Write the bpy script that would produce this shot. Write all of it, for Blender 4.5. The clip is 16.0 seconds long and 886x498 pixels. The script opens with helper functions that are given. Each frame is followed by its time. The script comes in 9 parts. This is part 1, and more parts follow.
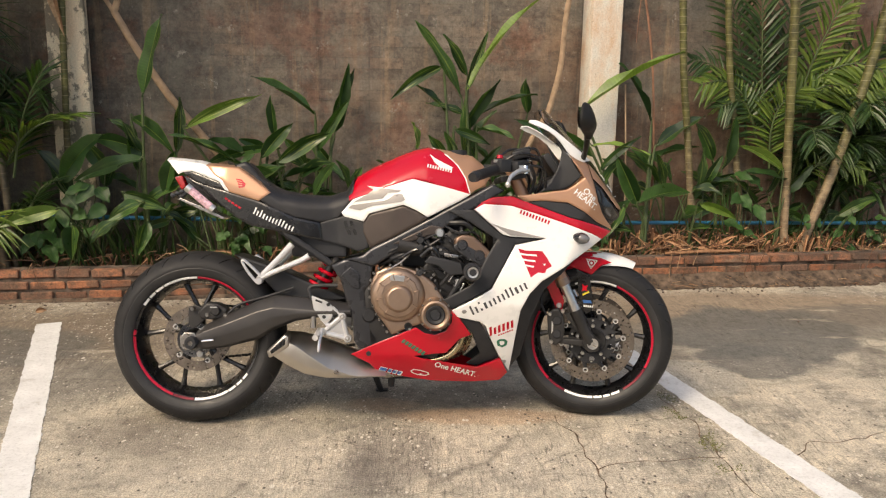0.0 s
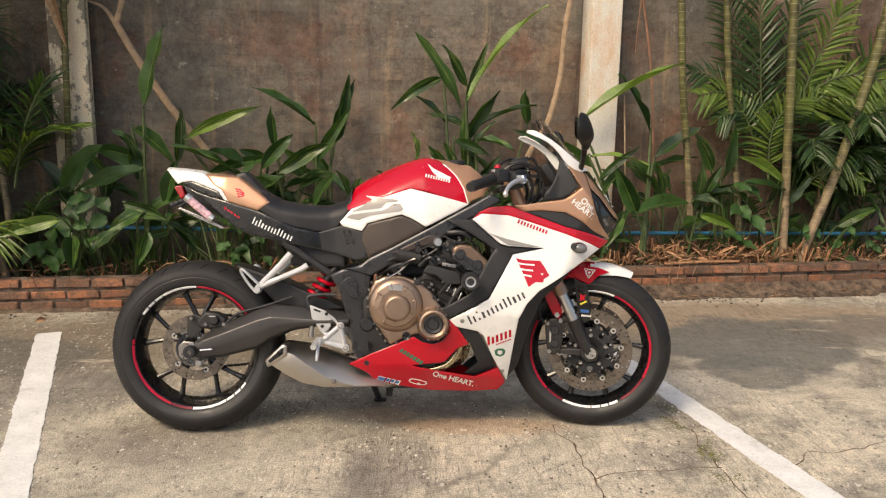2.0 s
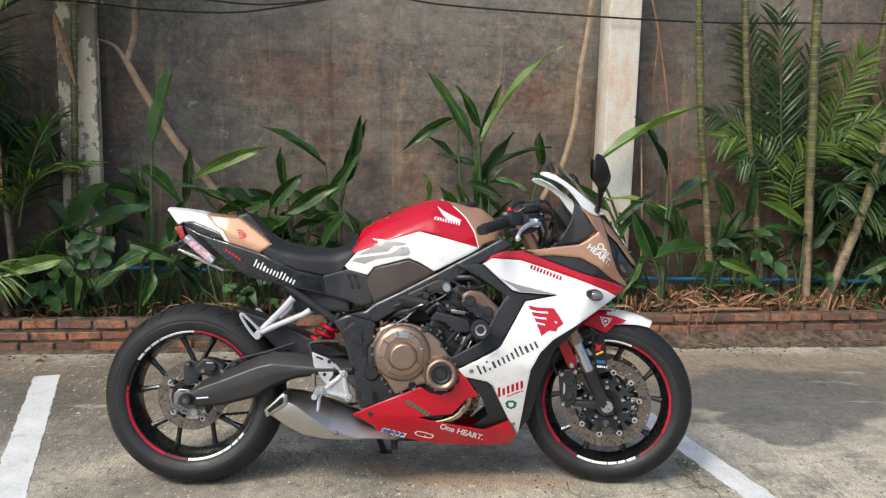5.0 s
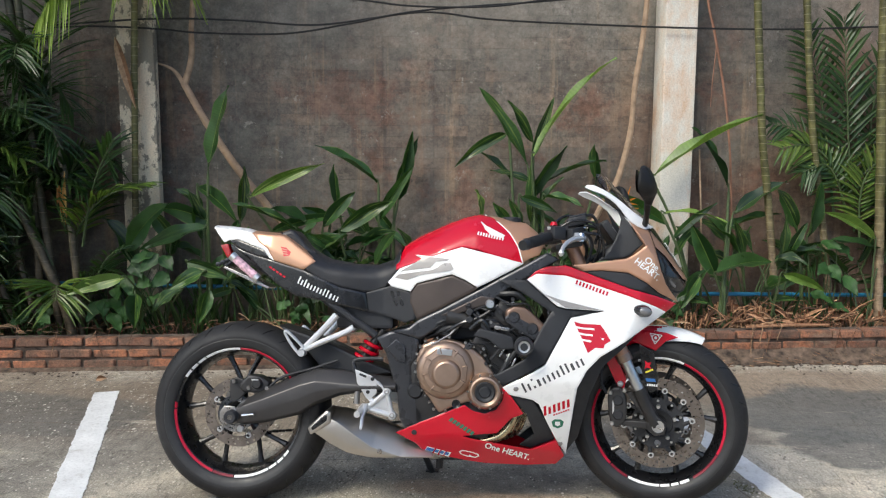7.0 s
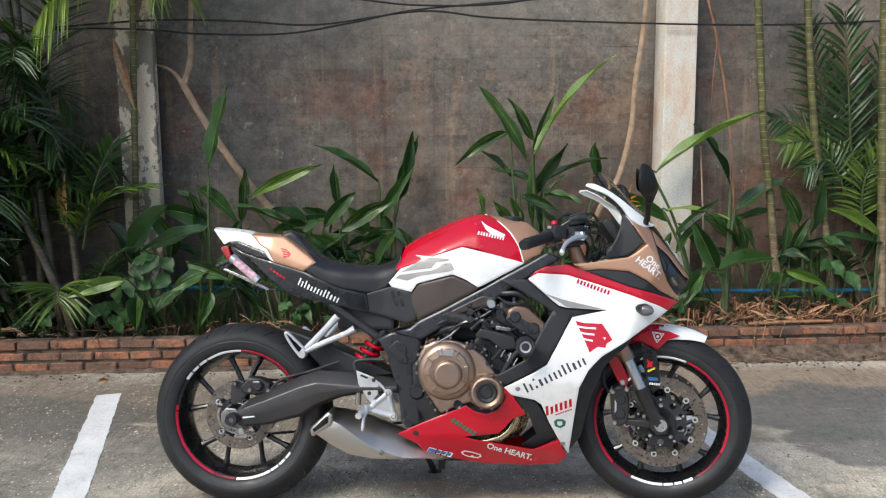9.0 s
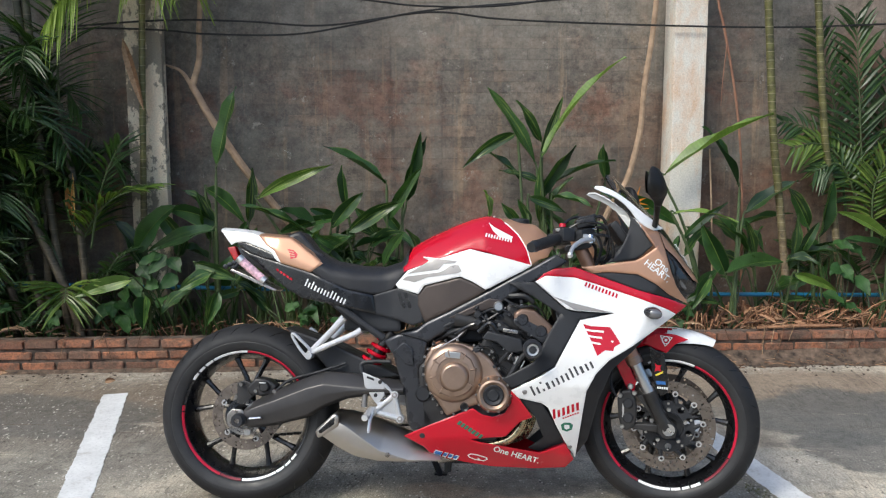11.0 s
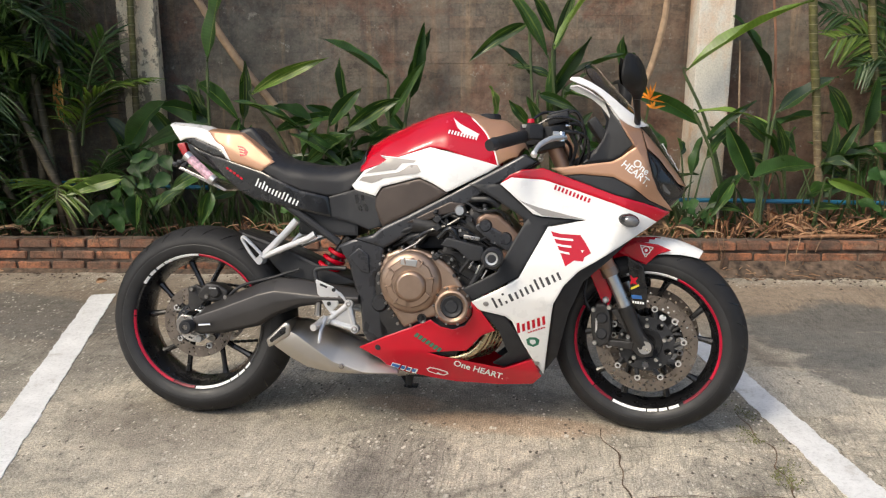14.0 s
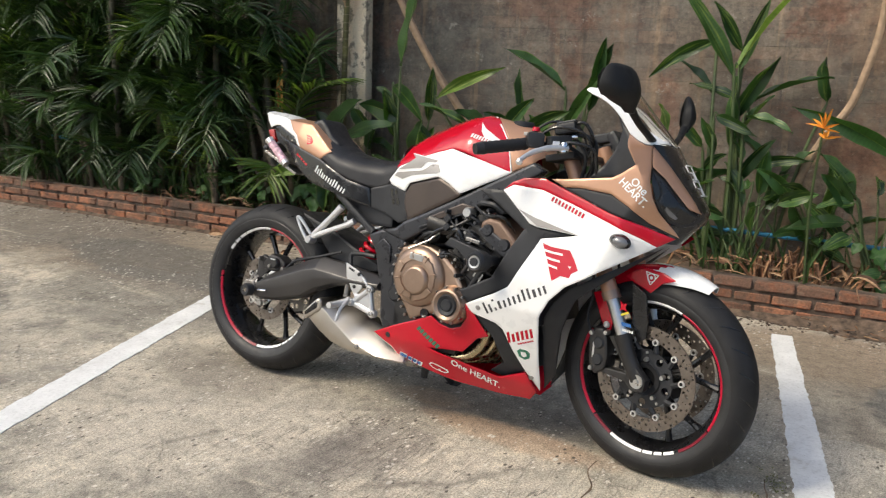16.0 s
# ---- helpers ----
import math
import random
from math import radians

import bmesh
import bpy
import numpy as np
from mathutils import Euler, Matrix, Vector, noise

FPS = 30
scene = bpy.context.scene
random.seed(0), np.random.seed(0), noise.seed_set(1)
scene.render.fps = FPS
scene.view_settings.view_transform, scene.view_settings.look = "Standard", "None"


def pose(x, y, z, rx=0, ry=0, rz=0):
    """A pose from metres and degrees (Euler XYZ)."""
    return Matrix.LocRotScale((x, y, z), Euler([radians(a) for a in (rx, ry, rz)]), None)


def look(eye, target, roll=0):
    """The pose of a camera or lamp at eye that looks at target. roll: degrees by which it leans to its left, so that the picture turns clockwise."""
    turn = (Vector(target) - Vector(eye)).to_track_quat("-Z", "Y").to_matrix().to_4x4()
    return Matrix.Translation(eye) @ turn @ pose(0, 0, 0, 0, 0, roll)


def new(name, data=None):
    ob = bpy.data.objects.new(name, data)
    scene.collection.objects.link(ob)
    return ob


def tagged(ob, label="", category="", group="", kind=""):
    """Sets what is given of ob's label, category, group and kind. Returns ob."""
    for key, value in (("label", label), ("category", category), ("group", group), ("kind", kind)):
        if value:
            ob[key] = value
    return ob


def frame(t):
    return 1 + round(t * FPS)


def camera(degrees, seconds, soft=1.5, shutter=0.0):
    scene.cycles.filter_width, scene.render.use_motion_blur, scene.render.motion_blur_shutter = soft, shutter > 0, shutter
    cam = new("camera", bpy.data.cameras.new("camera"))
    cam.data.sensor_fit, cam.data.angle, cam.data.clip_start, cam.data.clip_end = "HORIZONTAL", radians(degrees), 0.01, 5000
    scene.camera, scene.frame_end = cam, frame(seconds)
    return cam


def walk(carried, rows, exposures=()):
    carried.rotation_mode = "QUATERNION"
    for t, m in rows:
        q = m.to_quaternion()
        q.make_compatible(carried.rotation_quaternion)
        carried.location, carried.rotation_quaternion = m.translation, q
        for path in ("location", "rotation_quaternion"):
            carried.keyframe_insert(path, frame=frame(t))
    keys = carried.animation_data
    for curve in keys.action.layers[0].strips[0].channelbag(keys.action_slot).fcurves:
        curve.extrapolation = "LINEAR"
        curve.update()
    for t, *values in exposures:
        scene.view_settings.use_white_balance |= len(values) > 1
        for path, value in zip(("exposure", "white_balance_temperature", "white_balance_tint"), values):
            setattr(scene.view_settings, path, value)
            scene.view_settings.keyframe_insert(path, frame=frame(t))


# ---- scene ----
cam = camera(55.7, 16.0, 1.2, 0.2)
PATH = [
    (0, (0.068, -2.953, 1.306), (0.141, -1.002, 0.875), 0.9),
    (0.5, (0.072, -2.958, 1.305), (0.148, -1.005, 0.881), 0.8),
    (1, (0.075, -2.959, 1.303), (0.15, -1.004, 0.889), 0.8),
    (1.5, (0.081, -2.962, 1.304), (0.15, -1.005, 0.896), 0.8),
    (2, (0.082, -2.964, 1.302), (0.15, -1.006, 0.897), 0.9),
    (2.5, (0.087, -2.967, 1.3), (0.161, -1.008, 0.903), 1.0),
    (3, (0.101, -2.964, 1.295), (0.169, -1.003, 0.908), 1.1),
    (3.5, (0.126, -2.954, 1.29), (0.174, -0.994, 0.897), 1.2),
    (4, (0.1, -2.906, 1.286), (0.15, -0.941, 0.92), 0.5),
    (4.5, (0.047, -2.865, 1.287), (0.143, -0.892, 0.976), 0.1),
    (5, (0.104, -2.835, 1.29), (0.136, -0.859, 0.982), 1.3),
    (5.2, (0.141, -2.839, 1.28), (0.119, -0.862, 0.982), 1.5),
    (7.5, (0.184, -2.792, 1.284), (0.055, -0.814, 1.016), 0.1),
    (8, (0.184, -2.796, 1.286), (0.057, -0.817, 1.021), -0.1),
    (8.5, (0.189, -2.792, 1.288), (0.061, -0.814, 1.019), -0.4),
    (9, (0.19, -2.786, 1.288), (0.057, -0.81, 1.013), -0.4),
    (11.5, (0.188, -2.775, 1.289), (0.037, -0.799, 1.017), -0.1),
    (12, (0.192, -2.774, 1.283), (0.067, -0.804, 0.961), -0.1),
    (12.5, (0.221, -2.764, 1.27), (0.121, -0.802, 0.893), -0.8),
    (13, (0.265, -2.723, 1.256), (0.166, -0.765, 0.859), -2.6),
    (13.5, (0.337, -2.626, 1.242), (0.176, -0.684, 0.795), -1.7),
    (14, (0.478, -2.508, 1.241), (0.194, -0.592, 0.743), -0.2),
    (14.5, (0.761, -2.481, 1.225), (0.308, -0.594, 0.74), 1.0),
    (15, (0.987, -2.389, 1.214), (0.391, -0.533, 0.767), 1.6),
    (15.5, (1.175, -2.238, 1.216), (0.387, -0.456, 0.763), 2.0),
    (16, (1.438, -2.225, 1.212), (0.41, -0.575, 0.745), 1.9),
]
LIGHTING = [(0.0, 0.42, 7200, 10), (2.5, 0.41, 7150, 10), (3.5, 0.40, 6750, 9), (4.0, 0.40, 6600, 8), (4.5, 0.38, 5980, 6), (5.2, 0.38, 5900, 5), (7.5, 0.38, 5720, 5), (9.2, 0.38, 5700, 5), (12.5, 0.36, 5650, 5), (13.0, 0.36, 5700, 5), (13.5, 0.37, 5680, 6), (14.0, 0.40, 6350, 7), (14.5, 0.39, 6800, 8), (15.5, 0.40, 6150, 4), (16.0, 0.44, 6300, 6)]
walk(cam, [(t, look(eye, target, roll)) for t, eye, target, roll in PATH], LIGHTING)


# ---------------------------------------------------------------- light
world = bpy.data.worlds.new("sky")
scene.world = world
world.use_nodes = True
wn = world.node_tree.nodes
wl = world.node_tree.links
wn.clear()
sky = wn.new("ShaderNodeTexSky")
sky.sky_type = "NISHITA"
sky.sun_disc = False
sky.sun_elevation = radians(47)
sky.sun_rotation = radians(218)
sky.air_density, sky.dust_density, sky.ozone_density = 1.0, 4.0, 1.0
sky_bg = wn.new("ShaderNodeBackground")
sky_bg.inputs["Strength"].default_value = 0.15
wl.new(sky.outputs["Color"], sky_bg.inputs["Color"])
wl.new(sky_bg.outputs["Background"], wn.new("ShaderNodeOutputWorld").inputs["Surface"])

sun_data = bpy.data.lights.new("sun", "SUN")
sun_data.energy, sun_data.angle, sun_data.color = 1.5, radians(13), (1.0, 0.86, 0.66)
sun = new("sun", sun_data)
sun.matrix_world = look((-4.0, -5.2, 7.0), (0, 0, 0))


# ---------------------------------------------------------------- materials
def nodes_of(name):
    m = bpy.data.materials.new(name)
    m.use_nodes = True
    return m, m.node_tree.nodes, m.node_tree.links, m.node_tree.nodes["Principled BSDF"]


def noise_tex(n, l, coord, scale, detail=4.0, rough=0.55, stretch=None):
    t = n.new("ShaderNodeTexNoise")
    t.inputs["Scale"].default_value, t.inputs["Detail"].default_value, t.inputs["Roughness"].default_value = scale, detail, rough
    if stretch:
        mp = n.new("ShaderNodeMapping")
        mp.inputs["Scale"].default_value = stretch
        l.new(coord, mp.inputs["Vector"])
        coord = mp.outputs["Vector"]
    l.new(coord, t.inputs["Vector"])
    return t.outputs["Fac"]


def ramp(n, l, fac, *stops):
    r = n.new("ShaderNodeValToRGB")
    e = r.color_ramp.elements
    while len(e) < len(stops):
        e.new(0.5)
    for el, (pos, col) in zip(e, stops):
        el.position, el.color = pos, (*col, 1) if len(col) == 3 else col
    l.new(fac, r.inputs["Fac"])
    return r.outputs["Color"]


def grey(v):
    return (v, v, v)


def mix(n, l, fac, a, b, kind="MIX"):
    m = n.new("ShaderNodeMix")
    m.data_type, m.blend_type = "RGBA", kind
    for sock, val in ((m.inputs[0], fac), (m.inputs[6], a), (m.inputs[7], b)):
        if isinstance(val, (int, float)):
            sock.default_value = val
        elif isinstance(val, tuple):
            sock.default_value = (*val, 1)
        else:
            l.new(val, sock)
    return m.outputs[2]


def bump(n, l, p, height, strength, distance=0.01):
    b = n.new("ShaderNodeBump")
    b.inputs["Strength"].default_value, b.inputs["Distance"].default_value = strength, distance
    l.new(height, b.inputs["Height"])
    l.new(b.outputs["Normal"], p.inputs["Normal"])


def random_of(n, l):
    """A random number for each object and for each loose piece of a mesh."""
    a, b, s, f = n.new("ShaderNodeObjectInfo"), n.new("ShaderNodeNewGeometry"), n.new("ShaderNodeMath"), n.new("ShaderNodeMath")
    s.operation, f.operation = "ADD", "FRACT"
    l.new(a.outputs["Random"], s.inputs[0])
    l.new(b.outputs["Random Per Island"], s.inputs[1])
    l.new(s.outputs[0], f.inputs[0])
    return f.outputs[0]


def coords(n, kind="Object"):
    return n.new("ShaderNodeTexCoord").outputs[kind]


def plain(name, col, rough=0.5, metal=0.0, vary=0.12, scale=9.0, coat=0.0, grain=0.0, grain_scale=180.0, wear=0.12, spec=0.5):
    """A surface of one colour with blotches, uneven gloss and fine grain."""
    m, n, l, p = nodes_of(name)
    c = coords(n)
    big = noise_tex(n, l, c, scale)
    fine = noise_tex(n, l, c, grain_scale, 2.0)
    lo, hi = tuple(v * (1 - vary) for v in col), tuple(min(1, v * (1 + vary)) for v in col)
    l.new(ramp(n, l, big, (0.3, lo), (0.7, hi)), p.inputs["Base Color"])
    rr = noise_tex(n, l, c, scale * 3)
    l.new(ramp(n, l, rr, (0.3, grey(max(0.02, rough - wear))), (0.7, grey(min(1, rough + wear)))), p.inputs["Roughness"])
    p.inputs["Metallic"].default_value = metal
    p.inputs["Coat Weight"].default_value = coat
    p.inputs["Coat Roughness"].default_value = 0.06
    p.inputs["Specular IOR Level"].default_value = spec
    if grain:
        bump(n, l, p, fine, grain, 0.002)
    return m


M_WHITE = plain("white gloss paint", (0.80, 0.80, 0.79), 0.3, vary=0.02, coat=0.5, wear=0.05)
M_RED = plain("red gloss paint", (0.46, 0.0015, 0.016), 0.24, vary=0.05, coat=0.55, wear=0.04, spec=0.3)
M_GOLD = plain("copper metallic paint", (0.43, 0.24, 0.145), 0.38, 0.32, vary=0.07, coat=0.25, grain=0.04, grain_scale=700, wear=0.05)
M_GLOSSBLACK = plain("gloss black plastic", (0.011, 0.011, 0.012), 0.24, vary=0.2, coat=0.15)
M_BLACK = plain("matt black plastic", (0.024, 0.025, 0.028), 0.46, vary=0.25, grain=0.12, grain_scale=500, spec=0.32)
M_MIRRORBACK = plain("satin black mirror plastic", (0.012, 0.012, 0.012), 0.5, vary=0.2, grain=0.1, grain_scale=500, spec=0.25)
M_DARK = plain("dark engine casting", (0.034, 0.033, 0.033), 0.42, 0.4, vary=0.35, grain=0.2, grain_scale=300)
M_FRAME = plain("dark grey frame paint", (0.052, 0.053, 0.058), 0.30, 0.55, vary=0.15, grain=0.06, grain_scale=600, wear=0.08)
M_SWING = plain("satin swing arm paint", (0.058, 0.055, 0.054), 0.38, 0.6, vary=0.12, grain=0.06, grain_scale=600, wear=0.08)
M_BROWNGREY = plain("brown-grey side panel", (0.072, 0.057, 0.05), 0.36, 0.45, vary=0.12, grain=0.1, grain_scale=500, wear=0.08)
M_BRONZE = plain("champagne engine cover", (0.33, 0.235, 0.175), 0.36, 0.8, vary=0.16, scale=16, wear=0.08, grain=0.1, grain_scale=500)
M_HEAD = plain("brown head cover paint", (0.19, 0.125, 0.09), 0.42, 0.5, vary=0.15, grain=0.1, grain_scale=400)
M_SILVER = plain("brushed silver metal", (0.62, 0.615, 0.60), 0.3, 0.95, vary=0.03, scale=8, wear=0.05)
M_CAN = plain("brushed stainless silencer", (0.50, 0.465, 0.415), 0.37, 1.0, vary=0.05, scale=9, wear=0.03, grain=0.05, grain_scale=500)
M_CAST = plain("silver cast aluminium", (0.66, 0.66, 0.66), 0.36, 0.7, vary=0.05, wear=0.06)
M_STEEL = plain("satin steel", (0.38, 0.36, 0.34), 0.3, 0.95, vary=0.15)
M_CHROME = plain("chrome", (0.78, 0.79, 0.80), 0.1, 1.0, vary=0.03, wear=0.04)
M_TITAN = plain("heat-tinted header pipe", (0.50, 0.41, 0.26), 0.24, 0.95, vary=0.2, scale=20)
M_RUBBER = plain("tyre rubber", (0.0165, 0.0165, 0.0175), 0.6, vary=0.35, scale=6, grain=0.25, grain_scale=260, spec=0.3)
M_SIDEWALL = plain("dusty tyre sidewall", (0.024, 0.0242, 0.0255), 0.48, vary=0.25, scale=14, grain=0.12, grain_scale=320, spec=0.4)
M_SEAT = plain("black seat vinyl", (0.014, 0.014, 0.016), 0.5, vary=0.2, grain=0.35, grain_scale=420)
M_RIM = plain("black wheel paint", (0.007, 0.007, 0.008), 0.28, vary=0.2, coat=0.2)
M_TAPERED = plain("red rim tape", (0.42, 0.004, 0.03), 0.4, vary=0.1, scale=25)
M_TAPEDARK = plain("dark red rim tape outline", (0.16, 0.006, 0.018), 0.4, vary=0.3, scale=60)
M_TAPEWHITE = plain("white rim tape", (0.90, 0.90, 0.89), 0.4, vary=0.08, scale=30)
M_GREYDECAL = plain("grey decal", (0.33, 0.31, 0.29), 0.35, 0.4, vary=0.08)
M_INK = plain("dark grey print", (0.05, 0.05, 0.055), 0.45, vary=0.1)
M_BLUE = plain("blue print", (0.03, 0.12, 0.35), 0.45, vary=0.1)
M_GREEN = plain("green print", (0.02, 0.14, 0.08), 0.45, vary=0.1)
M_YELLOW = plain("yellow print", (0.7, 0.6, 0.05), 0.45, vary=0.1)
M_PINK = plain("pink film with print", (0.60, 0.38, 0.44), 0.35, vary=0.55, scale=90)
M_REDLENS = plain("red lens plastic", (0.35, 0.01, 0.01), 0.18, vary=0.1, coat=0.5)
M_DISC = plain("brake disc steel", (0.22, 0.19, 0.165), 0.34, 0.85, vary=0.22, scale=30)
M_SMOKED = plain("smoked lamp lens", (0.16, 0.16, 0.165), 0.12, 0.3, vary=0.2, coat=0.5)
M_MIRROR = plain("mirror glass", (0.8, 0.8, 0.8), 0.02, 1.0, vary=0.01, wear=0.01)


def glass_mat(name, col, rough=0.03, ior=1.45):
    m, n, l, p = nodes_of(name)
    p.inputs["Base Color"].default_value = (*col, 1)
    p.inputs["Roughness"].default_value = rough
    p.inputs["IOR"].default_value = ior
    p.inputs["Transmission Weight"].default_value = 1.0
    return m


M_SMOKE = glass_mat("smoked screen", (0.74, 0.73, 0.71), 0.03, 1.18)


def blob(n, l, c, centre, size, warp=0.55, soft=0.25):
    """A patch of its own uneven shape on the ground, for stains and painted shade: 1 inside, 0 outside."""
    mp = n.new("ShaderNodeMapping")
    mp.inputs["Location"].default_value = (-centre[0] / size[0], -centre[1] / size[1], 0)
    mp.inputs["Scale"].default_value = (1 / size[0], 1 / size[1], 0)
    l.new(c, mp.inputs["Vector"])
    ln = n.new("ShaderNodeVectorMath")
    ln.operation = "LENGTH"
    l.new(mp.outputs["Vector"], ln.inputs[0])
    ad = n.new("ShaderNodeMath")
    ad.operation = "MULTIPLY_ADD"
    ad.inputs[1].default_value = warp * 2
    l.new(noise_tex(n, l, c, 2.4, 7.0, 0.62), ad.inputs[0])
    l.new(ln.outputs["Value"], ad.inputs[2])
    mr = n.new("ShaderNodeMapRange")
    mr.interpolation_type = "SMOOTHSTEP"
    mr.inputs["From Min"].default_value, mr.inputs["From Max"].default_value = 1.0 + warp - soft, 1.0 + warp + soft
    mr.inputs["To Min"].default_value, mr.inputs["To Max"].default_value = 1.0, 0.0
    l.new(ad.outputs[0], mr.inputs["Value"])
    return mr.outputs["Result"]


def scaled(n, l, v, k):
    m = n.new("ShaderNodeMath")
    m.operation = "MULTIPLY"
    m.inputs[1].default_value = k
    l.new(v, m.inputs[0])
    return m.outputs[0]


def edge_cracks(n, l, c, scale, width, seed):
    """Thin wandering cracks: 1 on a crack, 0 elsewhere."""
    w = n.new("ShaderNodeVectorMath")
    w.operation = "MULTIPLY_ADD"
    w.inputs[1].default_value = (0.22, 0.22, 0)
    t = n.new("ShaderNodeTexNoise")
    t.inputs["Scale"].default_value, t.inputs["Detail"].default_value = 5.0, 6.0
    l.new(c, t.inputs["Vector"])
    l.new(t.outputs["Color"], w.inputs[0])
    l.new(c, w.inputs[2])
    v = n.new("ShaderNodeTexVoronoi")
    v.feature = "DISTANCE_TO_EDGE"
    v.inputs["Scale"].default_value = scale
    mp = n.new("ShaderNodeMapping")
    mp.inputs["Location"].default_value = (seed, seed * 0.7, 0)
    l.new(w.outputs[0], mp.inputs["Vector"])
    l.new(mp.outputs["Vector"], v.inputs["Vector"])
    line = ramp(n, l, v.outputs["Distance"], (0.0, grey(1.0)), (width, grey(0.0)))
    gate = ramp(n, l, noise_tex(n, l, c, 1.4, 3.0), (0.47, grey(0.0)), (0.56, grey(1.0)))
    return mix(n, l, 1.0, line, gate, "MULTIPLY")


def concrete_mat():
    """Old slab: a pale cement skin worn off in patches down to dark, gritty concrete."""
    m, n, l, p = nodes_of("old brushed concrete")
    c = coords(n)
    patches = noise_tex(n, l, c, 0.9, 6.0, 0.62)
    worn_n = noise_tex(n, l, c, 2.1, 12.0, 0.74)
    stains = noise_tex(n, l, c, 3.4, 9.0, 0.72)
    mid = noise_tex(n, l, c, 22.0, 8.0, 0.8)
    fine = noise_tex(n, l, c, 150.0, 3.0, 0.75)
    # the broom's strokes run across the bays and wander a little
    wander = n.new("ShaderNodeTexNoise")
    wander.inputs["Scale"].default_value, wander.inputs["Detail"].default_value = 3.0, 4.0
    l.new(c, wander.inputs["Vector"])
    stroke = n.new("ShaderNodeVectorMath")
    stroke.operation = "MULTIPLY_ADD"
    stroke.inputs[1].default_value = (0.07, 0.0, 0.0)
    l.new(wander.outputs["Color"], stroke.inputs[0])
    l.new(c, stroke.inputs[2])
    broom = noise_tex(n, l, stroke.outputs[0], 48.0, 3.0, 0.6, (1.0, 0.07, 1.0))
    groove = noise_tex(n, l, stroke.outputs[0], 105.0, 4.0, 0.65, (1.0, 0.09, 1.0))
    skin_c = ramp(n, l, patches, (0.32, (0.46, 0.415, 0.335)), (0.5, (0.60, 0.54, 0.43)), (0.66, (0.70, 0.62, 0.485)))
    worn_c = ramp(n, l, stains, (0.34, (0.20, 0.182, 0.153)), (0.5, (0.34, 0.306, 0.25)), (0.64, (0.46, 0.41, 0.33)))
    base = mix(n, l, ramp(n, l, worn_n, (0.45, grey(0.88)), (0.53, grey(0.15))), skin_c, worn_c)
    base = mix(n, l, 1.0, base, ramp(n, l, stains, (0.30, grey(0.62)), (0.46, grey(0.94)), (0.66, grey(1.1))), "MULTIPLY")
    for centre, size, warp, soft, amount, col in (
            # brown and grey patches along the kerb's foot and beside the front wheel
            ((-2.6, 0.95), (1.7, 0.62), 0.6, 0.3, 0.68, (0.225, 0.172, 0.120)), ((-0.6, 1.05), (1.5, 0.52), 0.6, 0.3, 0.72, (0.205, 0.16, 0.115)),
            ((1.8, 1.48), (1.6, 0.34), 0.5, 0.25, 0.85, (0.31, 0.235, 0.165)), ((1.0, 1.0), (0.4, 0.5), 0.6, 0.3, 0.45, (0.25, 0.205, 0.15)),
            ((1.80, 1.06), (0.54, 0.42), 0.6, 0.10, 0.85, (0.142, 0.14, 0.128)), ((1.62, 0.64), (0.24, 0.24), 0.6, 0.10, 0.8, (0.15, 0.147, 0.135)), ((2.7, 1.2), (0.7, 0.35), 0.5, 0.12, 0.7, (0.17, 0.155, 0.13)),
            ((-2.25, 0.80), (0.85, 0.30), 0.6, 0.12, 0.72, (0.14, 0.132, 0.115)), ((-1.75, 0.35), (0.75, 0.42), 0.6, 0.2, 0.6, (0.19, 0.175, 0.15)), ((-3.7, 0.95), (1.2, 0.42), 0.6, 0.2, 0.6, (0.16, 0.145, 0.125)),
            # the first one here is the motorcycle's own shade, darkened into the concrete
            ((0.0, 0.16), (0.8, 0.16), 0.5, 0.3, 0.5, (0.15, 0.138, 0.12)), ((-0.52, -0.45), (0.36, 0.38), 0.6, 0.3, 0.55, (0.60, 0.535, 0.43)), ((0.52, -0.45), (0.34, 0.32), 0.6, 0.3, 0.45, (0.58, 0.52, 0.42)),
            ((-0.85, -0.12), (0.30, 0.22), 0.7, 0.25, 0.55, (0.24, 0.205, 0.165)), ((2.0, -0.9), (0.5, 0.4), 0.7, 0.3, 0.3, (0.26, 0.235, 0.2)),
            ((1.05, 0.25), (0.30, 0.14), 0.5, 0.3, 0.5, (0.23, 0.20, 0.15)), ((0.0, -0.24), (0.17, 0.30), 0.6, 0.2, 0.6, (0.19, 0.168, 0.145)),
            ((0.36, 0.01), (0.34, 0.075), 0.5, 0.3, 0.55, (0.50, 0.33, 0.21)), ((-0.06, 0.13), (0.14, 0.06), 0.5, 0.3, 0.45, (0.46, 0.33, 0.22)),
            ((1.30, 0.42), (0.20, 0.22), 0.4, 0.08, 0.6, (0.46, 0.43, 0.37))):
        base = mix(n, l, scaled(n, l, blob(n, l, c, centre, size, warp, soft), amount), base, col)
    # chalky smears of washed-out cement near the kerb
    smear = noise_tex(n, l, c, 2.6, 9.0, 0.7, (0.45, 1.9, 1.0))
    base = mix(n, l, ramp(n, l, smear, (0.585, grey(0.0)), (0.66, grey(0.7))), base, (0.60, 0.52, 0.40))
    base = mix(n, l, 1.0, base, ramp(n, l, mid, (0.32, grey(0.52)), (0.48, grey(0.98)), (0.70, grey(1.26))), "MULTIPLY")
    broomed = ramp(n, l, noise_tex(n, l, c, 1.1, 4.0, 0.6), (0.46, grey(0.12)), (0.60, grey(1.0)))
